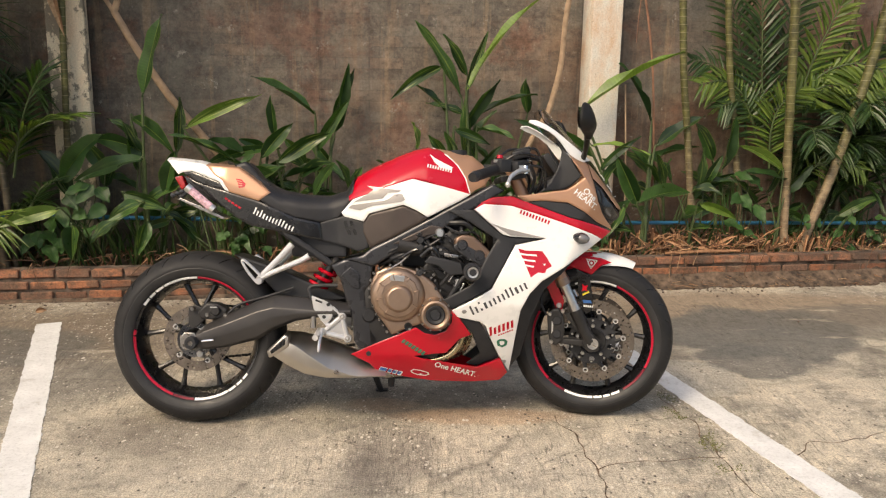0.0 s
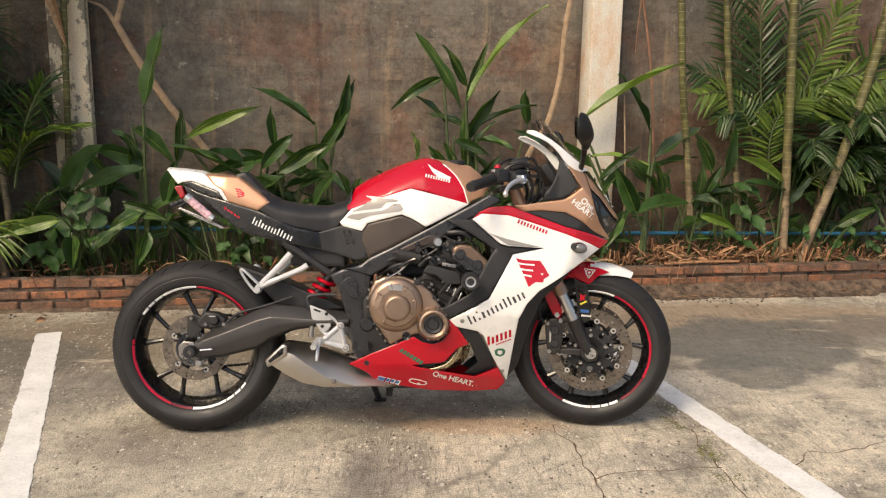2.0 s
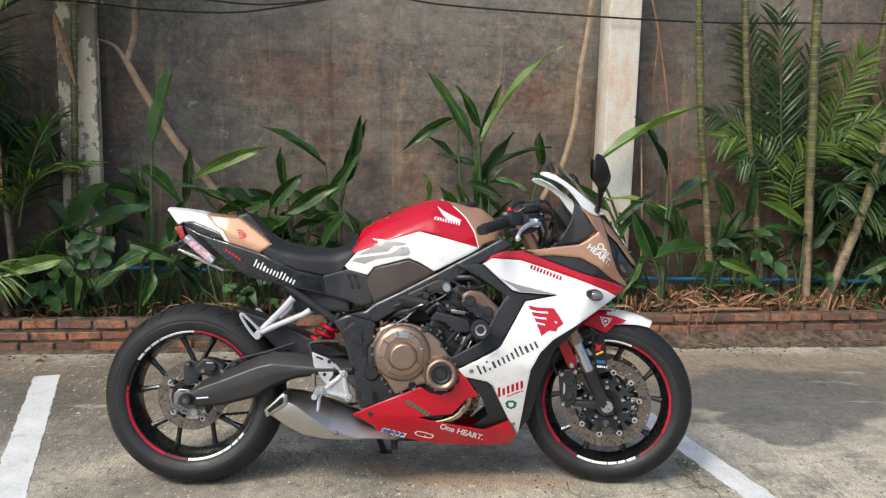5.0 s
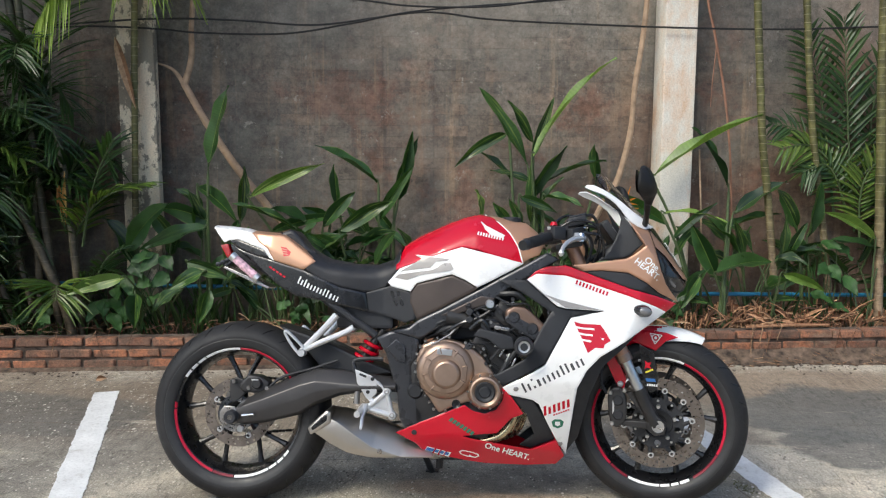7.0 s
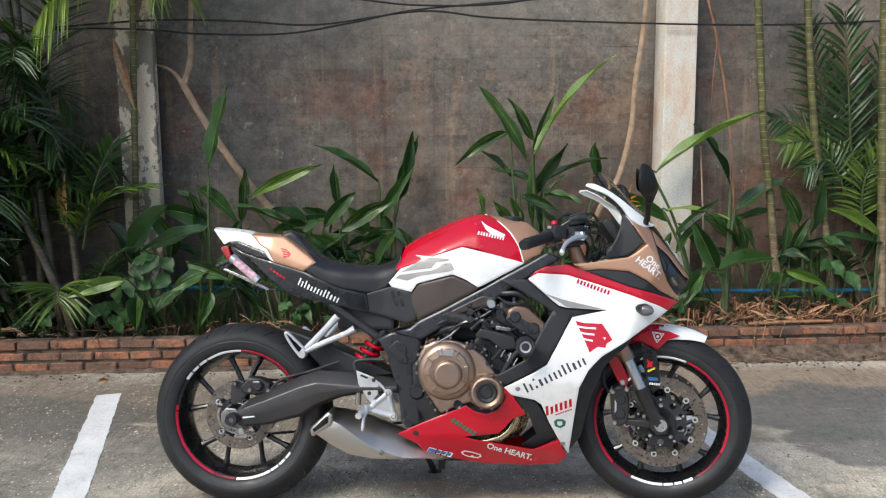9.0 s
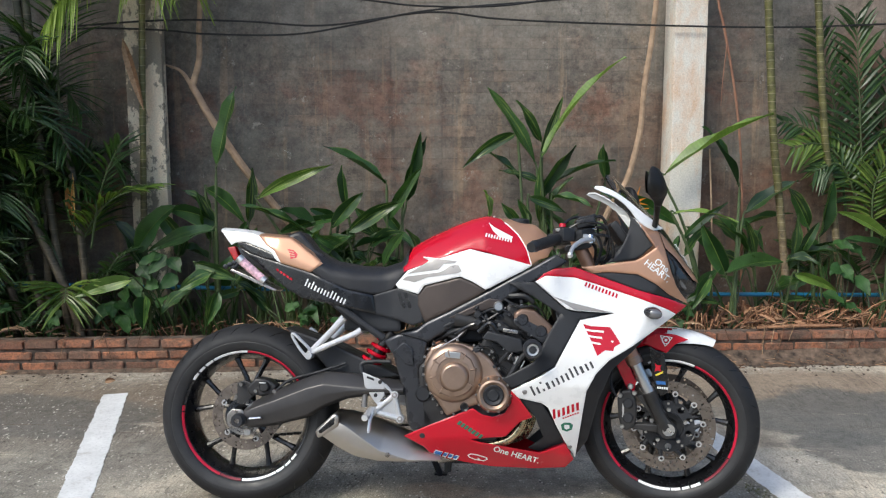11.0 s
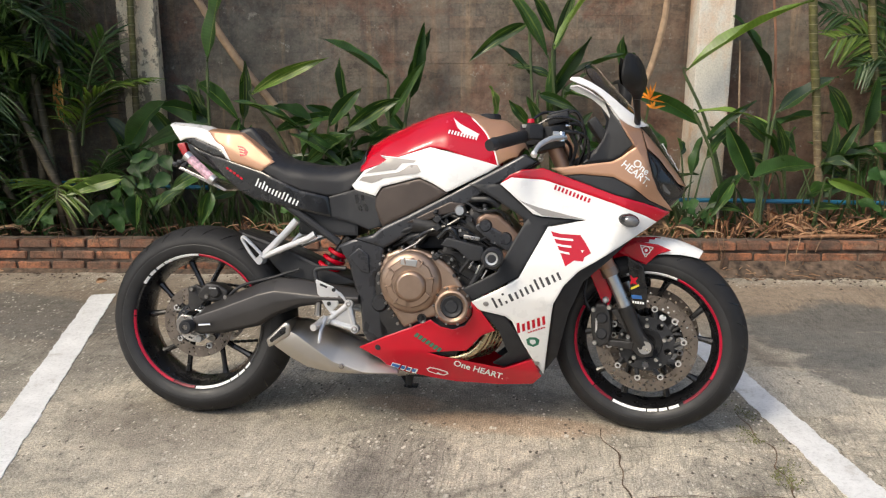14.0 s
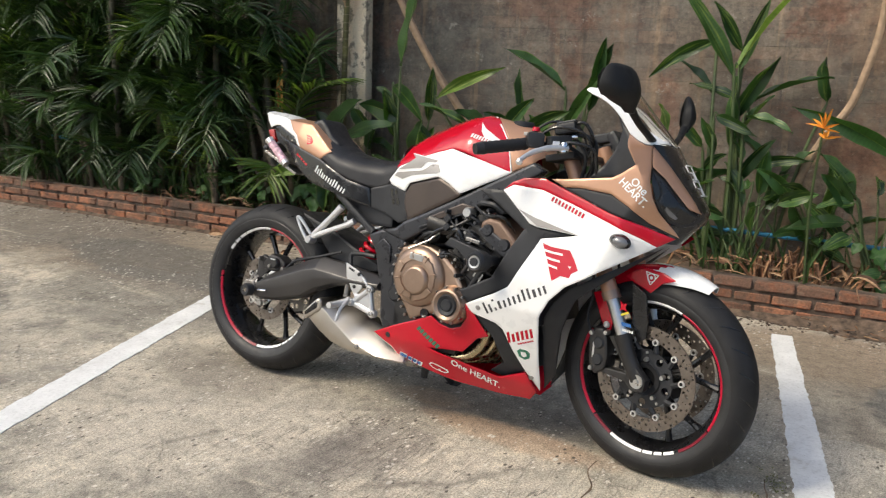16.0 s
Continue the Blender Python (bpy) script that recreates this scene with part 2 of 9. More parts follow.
    lines = mix(n, l, 1.0, ramp(n, l, broom, (0.36, grey(0.84)), (0.64, grey(1.10))), ramp(n, l, groove, (0.36, grey(0.50)), (0.45, grey(1.0))), "MULTIPLY")
    base = mix(n, l, broomed, base, mix(n, l, 1.0, base, lines, "MULTIPLY"))
    base = mix(n, l, 1.0, base, ramp(n, l, fine, (0.34, grey(0.55)), (0.66, grey(1.38))), "MULTIPLY")
    # loose grit and pale aggregate, a few of the cells only
    warped = n.new("ShaderNodeMapping")
    warped.inputs["Rotation"].default_value = (0, 0, 0.5)
    warped.inputs["Scale"].default_value = (1.0, 0.62, 1.0)
    l.new(c, warped.inputs["Vector"])
    smooth_bay = ramp(n, l, blob(n, l, c, (1.95, 1.15), (1.1, 0.62), 0.5, 0.3), (0.1, grey(1.0)), (0.8, grey(0.12)))
    for scale, keep, lo, hi, col in ((46.0, 0.82, 0.20, 0.30, (0.74, 0.69, 0.60)), (85.0, 0.74, 0.22, 0.34, (0.70, 0.65, 0.56)), (60.0, 0.86, 0.2, 0.38, (0.085, 0.07, 0.055)), (24.0, 0.965, 0.14, 0.24, (0.70, 0.66, 0.58))):
        v = n.new("ShaderNodeTexVoronoi")
        v.inputs["Scale"].default_value = scale
        l.new(warped.outputs["Vector"], v.inputs["Vector"])
        sc = n.new("ShaderNodeSeparateColor")
        l.new(v.outputs["Color"], sc.inputs[0])
        spot = ramp(n, l, v.outputs["Distance"], (lo, grey(1.0)), (hi, grey(0.0)))
        gate = ramp(n, l, sc.outputs[0], (keep, grey(0.0)), (keep + 0.01, grey(0.95)))
        zone = ramp(n, l, noise_tex(n, l, c, 3.1, 6.0, 0.7), (0.42, grey(0.0)), (0.54, grey(1.0)))
        zone = mix(n, l, 1.0, zone, smooth_bay, "MULTIPLY")
        base = mix(n, l, mix(n, l, 1.0, mix(n, l, 1.0, spot, gate, "MULTIPLY"), zone, "MULTIPLY"), base, col)
    base = mix(n, l, scaled(n, l, edge_cracks(n, l, c, 2.3, 0.010, 3.0), 0.55), base, (0.10, 0.085, 0.065))
    base = mix(n, l, scaled(n, l, edge_cracks(n, l, c, 9.0, 0.02, 8.0), 0.28), base, (0.13, 0.11, 0.09))
    l.new(base, p.inputs["Base Color"])
    l.new(ramp(n, l, stains, (0.3, grey(0.58)), (0.6, grey(0.9))), p.inputs["Roughness"])
    h = n.new("ShaderNodeMath")
    h.operation = "MULTIPLY_ADD"
    h.inputs[1].default_value = 1.0
    l.new(mid, h.inputs[0])
    l.new(fine, h.inputs[2])
    hb = n.new("ShaderNodeMath")
    hb.operation = "MULTIPLY_ADD"
    hb.inputs[1].default_value = 0.7
    l.new(groove, hb.inputs[0])
    l.new(h.outputs[0], hb.inputs[2])
    bump(n, l, p, hb.outputs[0], 0.8, 0.007)
    return m


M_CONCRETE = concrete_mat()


def stripe_mat():
    m, n, l, p = nodes_of("worn white road paint")
    c = coords(n)
    fine, mid = noise_tex(n, l, c, 90.0, 4.0, 0.7), noise_tex(n, l, c, 7.0, 8.0, 0.72)
    base = ramp(n, l, mid, (0.3, (0.46, 0.43, 0.38)), (0.42, (0.66, 0.66, 0.65)), (0.7, (0.80, 0.80, 0.79)))
    pit = noise_tex(n, l, c, 38.0, 8.0, 0.8)
    base = mix(n, l, ramp(n, l, pit, (0.30, grey(0.9)), (0.38, grey(0.0))), base, (0.36, 0.32, 0.27))
    base = mix(n, l, 1.0, base, ramp(n, l, fine, (0.25, grey(0.75)), (0.5, grey(1.0))), "MULTIPLY")
    l.new(base, p.inputs["Base Color"])
    p.inputs["Roughness"].default_value = 0.75
    bump(n, l, p, fine, 0.4, 0.004)
    return m


M_STRIPE = stripe_mat()


def wall_mat():
    """Dark, weathered brick with the remains of a render coat: streaks, soot and rust-brown areas."""
    m, n, l, p = nodes_of("weathered brick wall")
    rnd = random_of(n, l)
    brick = ramp(n, l, rnd, (0.0, (0.070, 0.057, 0.048)), (0.3, (0.150, 0.116, 0.092)), (0.7, (0.180, 0.153, 0.128)), (1.0, (0.235, 0.160, 0.115)))
    g = n.new("ShaderNodeNewGeometry").outputs["Position"]
    smear = noise_tex(n, l, g, 2.2, 8.0, 0.7)
    streak = noise_tex(n, l, g, 3.2, 6.0, 0.6, (2.4, 2.4, 0.16))
    flat = noise_tex(n, l, g, 4.2, 10.0, 0.75, (0.85, 0.85, 1.5))
    fine = noise_tex(n, l, g, 70.0, 4.0, 0.7)
    grain = noise_tex(n, l, g, 26.0, 9.0, 0.82)
    gx = n.new("ShaderNodeSeparateXYZ")
    l.new(g, gx.inputs[0])
    zn = n.new("ShaderNodeMath")
    zn.operation = "MULTIPLY_ADD"
    zn.inputs[1].default_value = 0.095
    l.new(gx.outputs["X"], zn.inputs[0])
    l.new(noise_tex(n, l, g, 0.75, 6.0, 0.66), zn.inputs[2])
    zone = zn.outputs[0]
    base = mix(n, l, ramp(n, l, smear, (0.36, grey(0.20)), (0.60, grey(0.80))), brick, (0.200, 0.170, 0.135))
    base = mix(n, l, ramp(n, l, zone, (0.58, grey(0.0)), (0.72, grey(0.8))), base, (0.185, 0.098, 0.062))
    # darker to the left: part of the palms' shade is put into this colour
    base = mix(n, l, ramp(n, l, zone, (0.34, grey(0.45)), (0.47, grey(0.0))), base, (0.105, 0.094, 0.078))
    base = mix(n, l, ramp(n, l, streak, (0.55, grey(0.0)), (0.66, grey(0.6))), base, (0.27, 0.185, 0.12))
    base = mix(n, l, ramp(n, l, streak, (0.33, grey(0.6)), (0.42, grey(0.0))), base, (0.062, 0.054, 0.047))
    base = mix(n, l, ramp(n, l, flat, (0.55, grey(0.0)), (0.65, grey(0.5))), base, (0.19, 0.102, 0.068))
    base = mix(n, l, ramp(n, l, flat, (0.34, grey(0.7)), (0.43, grey(0.0))), base, (0.06, 0.055, 0.048))
    run = noise_tex(n, l, g, 5.5, 7.0, 0.65, (2.2, 2.2, 0.10))
    patch = noise_tex(n, l, g, 1.5, 9.0, 0.72)
    base = mix(n, l, ramp(n, l, run, (0.57, grey(0.0)), (0.64, grey(0.55))), base, (0.33, 0.235, 0.15))
    base = mix(n, l, ramp(n, l, patch, (0.54, grey(0.0)), (0.60, grey(0.45))), base, (0.21, 0.105, 0.07))
    base = mix(n, l, ramp(n, l, patch, (0.38, grey(0.5)), (0.46, grey(0.0))), base, (0.17, 0.165, 0.145))
    # paler grey above an uneven line near the top
    up = n.new("ShaderNodeMath")
    up.operation = "MULTIPLY_ADD"
    up.inputs[1].default_value = 0.3
    l.new(gx.outputs["Z"], up.inputs[0])
    low = n.new("ShaderNodeMath")
    low.operation = "MULTIPLY"
    low.inputs[1].default_value = 0.34
    l.new(noise_tex(n, l, g, 2.0, 8.0, 0.7, (1.3, 1.3, 0.7)), low.inputs[0])
    l.new(low.outputs[0], up.inputs[2])
    base = mix(n, l, ramp(n, l, up.outputs[0], (0.65, grey(0.0)), (0.76, grey(0.55))), base, (0.225, 0.212, 0.182))
    scrape = noise_tex(n, l, g, 6.0, 12.0, 0.8, (1.0, 1.0, 1.3))
    base = mix(n, l, ramp(n, l, scrape, (0.655, grey(0.0)), (0.675, grey(0.8))), base, (0.42, 0.42, 0.38))
    rough_zone = ramp(n, l, noise_tex(n, l, g, 1.7, 5.0, 0.6), (0.40, grey(0.25)), (0.60, grey(1.0)))
    base = mix(n, l, rough_zone, base, mix(n, l, 1.0, base, ramp(n, l, grain, (0.32, grey(0.50)), (0.5, grey(1.0)), (0.68, grey(1.45))), "MULTIPLY"))
    blotch = noise_tex(n, l, g, 7.5, 8.0, 0.7, (1.0, 1.0, 1.35))
    base = mix(n, l, 1.0, base, ramp(n, l, blotch, (0.34, grey(0.70)), (0.5, grey(0.95)), (0.66, grey(1.18))), "MULTIPLY")
    chip = noise_tex(n, l, g, 11.0, 10.0, 0.75)
    fleck = noise_tex(n, l, g, 34.0, 7.0, 0.8, (1.0, 1.0, 1.5))
    base = mix(n, l, ramp(n, l, fleck, (0.60, grey(0.0)), (0.66, grey(0.5))), base, (0.30, 0.26, 0.21))
    base = mix(n, l, ramp(n, l, fleck, (0.33, grey(0.6)), (0.39, grey(0.0))), base, (0.045, 0.039, 0.033))
    base = mix(n, l, ramp(n, l, chip, (0.61, grey(0.0)), (0.65, grey(0.75))), base, (0.36, 0.33, 0.28))
    base = mix(n, l, 1.0, base, ramp(n, l, fine, (0.3, grey(0.84)), (0.7, grey(1.12))), "MULTIPLY")
    l.new(base, p.inputs["Base Color"])
    p.inputs["Roughness"].default_value = 0.88
    bump(n, l, p, grain, 0.6, 0.006)
    return m


M_WALL = wall_mat()


def kerb_brick_mat():
    m, n, l, p = nodes_of("red kerb brick")
    rnd = random_of(n, l)
    g = n.new("ShaderNodeNewGeometry").outputs["Position"]
    fine, mid = noise_tex(n, l, g, 90.0, 4.0, 0.75), noise_tex(n, l, g, 11.0, 10.0, 0.78)
    broad = noise_tex(n, l, g, 2.6, 8.0, 0.7)
    base = ramp(n, l, rnd, (0.0, (0.19, 0.082, 0.048)), (0.4, (0.35, 0.135, 0.066)), (0.75, (0.43, 0.175, 0.088)), (1.0, (0.22, 0.125, 0.085)))
    base = mix(n, l, ramp(n, l, mid, (0.42, grey(0.05)), (0.54, grey(0.85))), base, (0.145, 0.088, 0.060))
    base = mix(n, l, ramp(n, l, broad, (0.36, grey(0.75)), (0.50, grey(0.0))), base, (0.055, 0.046, 0.036))
    base = mix(n, l, ramp(n, l, broad, (0.60, grey(0.0)), (0.68, grey(0.5))), base, (0.27, 0.21, 0.15))
    base = mix(n, l, 1.0, base, ramp(n, l, fine, (0.3, grey(0.6)), (0.7, grey(1.3))), "MULTIPLY")
    l.new(base, p.inputs["Base Color"])
    p.inputs["Roughness"].default_value = 0.85
    bump(n, l, p, mid, 0.9, 0.008)
    return m


M_KERB = kerb_brick_mat()
M_MORTAR = plain("dirty mortar", (0.092, 0.068, 0.052), 0.9, vary=0.7, scale=16, grain=0.8, grain_scale=110)
M_YARD = plain("sooty wall joint", (0.13, 0.112, 0.10), 0.92, vary=0.35, scale=5, grain=0.6, grain_scale=80)


def pillar_mat(name, stain, peel, warm=(1.0, 1.0, 1.0), flake=4.2):
    m, n, l, p = nodes_of(name)
    c = coords(n)
    a = noise_tex(n, l, c, 3.0, 8.0, 0.7, (1.0, 1.0, 0.5))
    b = noise_tex(n, l, c, flake, 9.0, 0.68, (1.0, 1.0, 0.7))
    fine = noise_tex(n, l, c, 110.0, 3.0, 0.7)
    base = ramp(n, l, a, (0.35, (0.60, 0.57, 0.50)), (0.6, (0.78, 0.75, 0.68)))
    base = mix(n, l, 1.0, base, warm, "MULTIPLY")
    base = mix(n, l, ramp(n, l, a, (0.45, grey(0.0)), (0.58, grey(stain))), base, (0.56, 0.36, 0.21))
    speck = noise_tex(n, l, c, 22.0, 7.0, 0.72)
    base = mix(n, l, ramp(n, l, speck, (0.31, grey(0.6)), (0.37, grey(0.0))), base, (0.32, 0.22, 0.14))
    base = mix(n, l, ramp(n, l, b, (peel, grey(0.0)), (peel + 0.03, grey(0.85))), base, (0.15, 0.132, 0.105))
    base = mix(n, l, 1.0, base, ramp(n, l, fine, (0.25, grey(0.72)), (0.6, grey(1.05))), "MULTIPLY")
    l.new(base, p.inputs["Base Color"])
    p.inputs["Roughness"].default_value = 0.8
    bump(n, l, p, b, 0.3, 0.006)
    return m


M_PILLAR_RUST = pillar_mat("cream pillar paint with rust stains", 0.8, 0.66)
M_PILLAR_PEEL = pillar_mat("cream pillar paint, peeling", 0.5, 0.49, (1.0, 0.93, 0.78), 7.0)
M_BANK = plain("dark washed soil", (0.10, 0.070, 0.048), 0.95, vary=0.8, scale=22, grain=1.0, grain_scale=45)
M_SOIL = plain("dry soil", (0.135, 0.092, 0.060), 0.95, vary=0.65, scale=11, grain=1.0, grain_scale=60)


# ---------------------------------------------------------------- mesh helpers
def part(name, bm, material, parent=None, label="", smooth=True, sharp=0.6):
    """Links a bmesh as one mesh object, under parent if there is one."""
    bm.normal_update()
    for f in bm.faces:
        f.smooth = smooth and abs(f.normal.y) < 0.9999
    if smooth:
        for e in bm.edges:
            if len(e.link_faces) == 2 and e.calc_face_angle(0) > sharp:
                e.smooth = False
    me = bpy.data.meshes.new(name)
    bm.to_mesh(me)
    bm.free()
    for mt in material if isinstance(material, (list, tuple)) else (material,):
        me.materials.append(mt)
    ob = new(name, me)
    if parent is not None:
        ob.parent = parent
    if label:
        ob["label"] = label
    return ob


def empty(name, m=None):
    ob = new(name)
    ob.empty_display_size = 0.1
    if m is not None:
        ob.matrix_world = m
    return ob


def add_box(bm, centre, size, rot=None, bevel=0.0, seg=2):
    geo = bmesh.ops.create_cube(bm, size=1.0)
    m = Matrix.Translation(centre) @ (rot.to_4x4() if rot else Matrix()) @ Matrix.Diagonal((*size, 1))
    bmesh.ops.transform(bm, matrix=m, verts=geo["verts"])
    if bevel:
        edges = list({e for v in geo["verts"] for e in v.link_edges})
        bmesh.ops.bevel(bm, geom=edges, offset=bevel, segments=seg, affect="EDGES", profile=0.6)
    return bm


def box(centre, size, rot=None, bevel=0.0, seg=2):
    return add_box(bmesh.new(), centre, size, rot, bevel, seg)


def add_tube(bm, pts, radius, sides=10, caps=True):
    """A tube along pts; radius is a number or one for each point."""
    pts = [Vector(p) for p in pts]
    rad = radius if isinstance(radius, (list, tuple)) else [radius] * len(pts)
    rings, side = [], None
    for i, p in enumerate(pts):
        d = (pts[min(i + 1, len(pts) - 1)] - pts[max(i - 1, 0)]).normalized()
        if side is None:
            side = d.orthogonal().normalized()
        side = (side - d * side.dot(d)).normalized()
        up = d.cross(side)
        rings.append([bm.verts.new(p + rad[i] * (math.cos(a) * side + math.sin(a) * up))
                      for a in (2 * math.pi * k / sides for k in range(sides))])
    for r, s in zip(rings, rings[1:]):
        for k in range(sides):
            bm.faces.new((r[k], r[(k + 1) % sides], s[(k + 1) % sides], s[k]))
    if caps:
        bm.faces.new(list(reversed(rings[0])))
        bm.faces.new(rings[-1])
    return bm


def tube(pts, radius, sides=10):
    return add_tube(bmesh.new(), pts, radius, sides)


def curve_pts(ctrl, n=8):
    """Points of a smooth curve through ctrl."""
    c = [Vector(p) for p in ctrl]
    c = [2 * c[0] - c[1]] + c + [2 * c[-1] - c[-2]]
    out = []
    for i in range(1, len(c) - 2):
        for k in range(n):
            t = k / n
            a, b, d, e = c[i - 1], c[i], c[i + 1], c[i + 2]
            out.append(0.5 * ((2 * b) + (d - a) * t + (2 * a - 5 * b + 4 * d - e) * t * t + (3 * b - a - 3 * d + e) * t ** 3))
    return out + [c[-2]]


def add_lathe(bm, profile, centre, axis="y", n=48, a0=0.0, a1=360.0):
    """Turns a profile of (radius, offset along the axis) round the axis through centre."""
    full = abs(a1 - a0) >= 360
    count = n if full else n + 1
    rings = []
    for k in range(count):
        a = radians(a0 + (a1 - a0) * k / n)
        ring = []
        for r, o in profile:
            u, v = r * math.cos(a), r * math.sin(a)
            p = (u, o, v) if axis == "y" else ((o, u, v) if axis == "x" else (u, v, o))
            ring.append(bm.verts.new(Vector(centre) + Vector(p)))
        rings.append(ring)
    for k in range(n):
        r, s = rings[k], rings[(k + 1) % count]
        for i in range(len(profile) - 1):
            try:
                bm.faces.new((r[i], r[i + 1], s[i + 1], s[i]))
            except ValueError:
                pass
    bmesh.ops.remove_doubles(bm, verts=bm.verts, dist=1e-5)
    bmesh.ops.recalc_face_normals(bm, faces=bm.faces)
    return bm


def lathe(profile, centre, axis="y", n=48, a0=0.0, a1=360.0):
    return add_lathe(bmesh.new(), profile, centre, axis, n, a0, a1)


def prism(outline, y0, y1, bevel=0.004, seg=2):
    """A side-view outline (x, z), thick from y0 to y1, with rounded edges."""
    bm = bmesh.new()
    vs = [bm.verts.new((x, y0, z)) for x, z in outline]
    f = bm.faces.new(vs)
    ext = bmesh.ops.extrude_face_region(bm, geom=[f])
    for v in ext["geom"]:
        if isinstance(v, bmesh.types.BMVert):
            v.co.y = y1
    bmesh.ops.recalc_face_normals(bm, faces=bm.faces)
    if bevel:
        bmesh.ops.bevel(bm, geom=list(bm.edges), offset=bevel, segments=seg, affect="EDGES", profile=0.6)
    bmesh.ops.triangulate(bm, faces=[f for f in bm.faces if len(f.verts) > 4])
    return bm


def mirrored(bm):
    out = bm.copy()
    for v in out.verts:
        v.co.y = -v.co.y
    bmesh.ops.reverse_faces(out, faces=out.faces)
    return out


# ---------------------------------------------------------------- the setting
SLOPE = 0.12
TURN_BED = math.degrees(math.atan(SLOPE))
KERB_Y, WALL_Y, PILLAR_Y = 1.78, 2.40, 2.18


def bed(x, depth, z):
    """A place over the planting bed: world x, depth of the parallel plane at x = 0, height."""
    return Vector((x, depth + SLOPE * x, z))


def build_ground():
    bm = bmesh.new()
    bmesh.ops.create_grid(bm, x_segments=60, y_segments=60, size=40)
    return tagged(part("ground", bm, M_CONCRETE), "old brushed concrete parking ground with stains, grit and shade painted under the motorcycle", "ground", kind="structure")


def stripe(a, b, width, seed, end=None):
    """A painted line from a to b with frayed edges."""
    rnd = random.Random(seed)
    a, b = Vector(a), Vector(b)
    d = (b - a).normalized()
    s = Vector((-d.y, d.x, 0))
    n = int((b - a).length / 0.012)
    bm = bmesh.new()
    left, right = [], []
    for k in range(n + 1):
        p = a + (b - a) * k / n
        wob = 0.007 * noise.noise(p * 13) + 0.004 * noise.noise(p * 41) + 0.002 * rnd.uniform(-1, 1)
        wob2 = 0.007 * noise.noise(p * 13 + Vector((9, 3, 0))) + 0.004 * noise.noise(p * 41 + Vector((9, 3, 0))) + 0.002 * rnd.uniform(-1, 1)
        half = (width + ((end or width) - width) * k / n) / 2
        left.append(p + s * (half + wob))
        right.append(p - s * (half + wob2))
    rows = []
    for k in range(n + 1):
        rows.append([bm.verts.new((q.x, q.y, h)) for q, h in ((left[k], 0.0), (left[k], 0.003), (right[k], 0.003), (right[k], 0.0))])
    for r, t in zip(rows, rows[1:]):
        for i in range(3):
            bm.faces.new((r[i], r[i + 1], t[i + 1], t[i]))
    bm.faces.new(rows[0][::-1])
    bm.faces.new(rows[-1])
    bmesh.ops.recalc_face_normals(bm, faces=bm.faces)
    return tagged(part("parking_line", bm, M_STRIPE, smooth=False), "worn white painted parking line on concrete", "parking line", "parking lines", "structure")


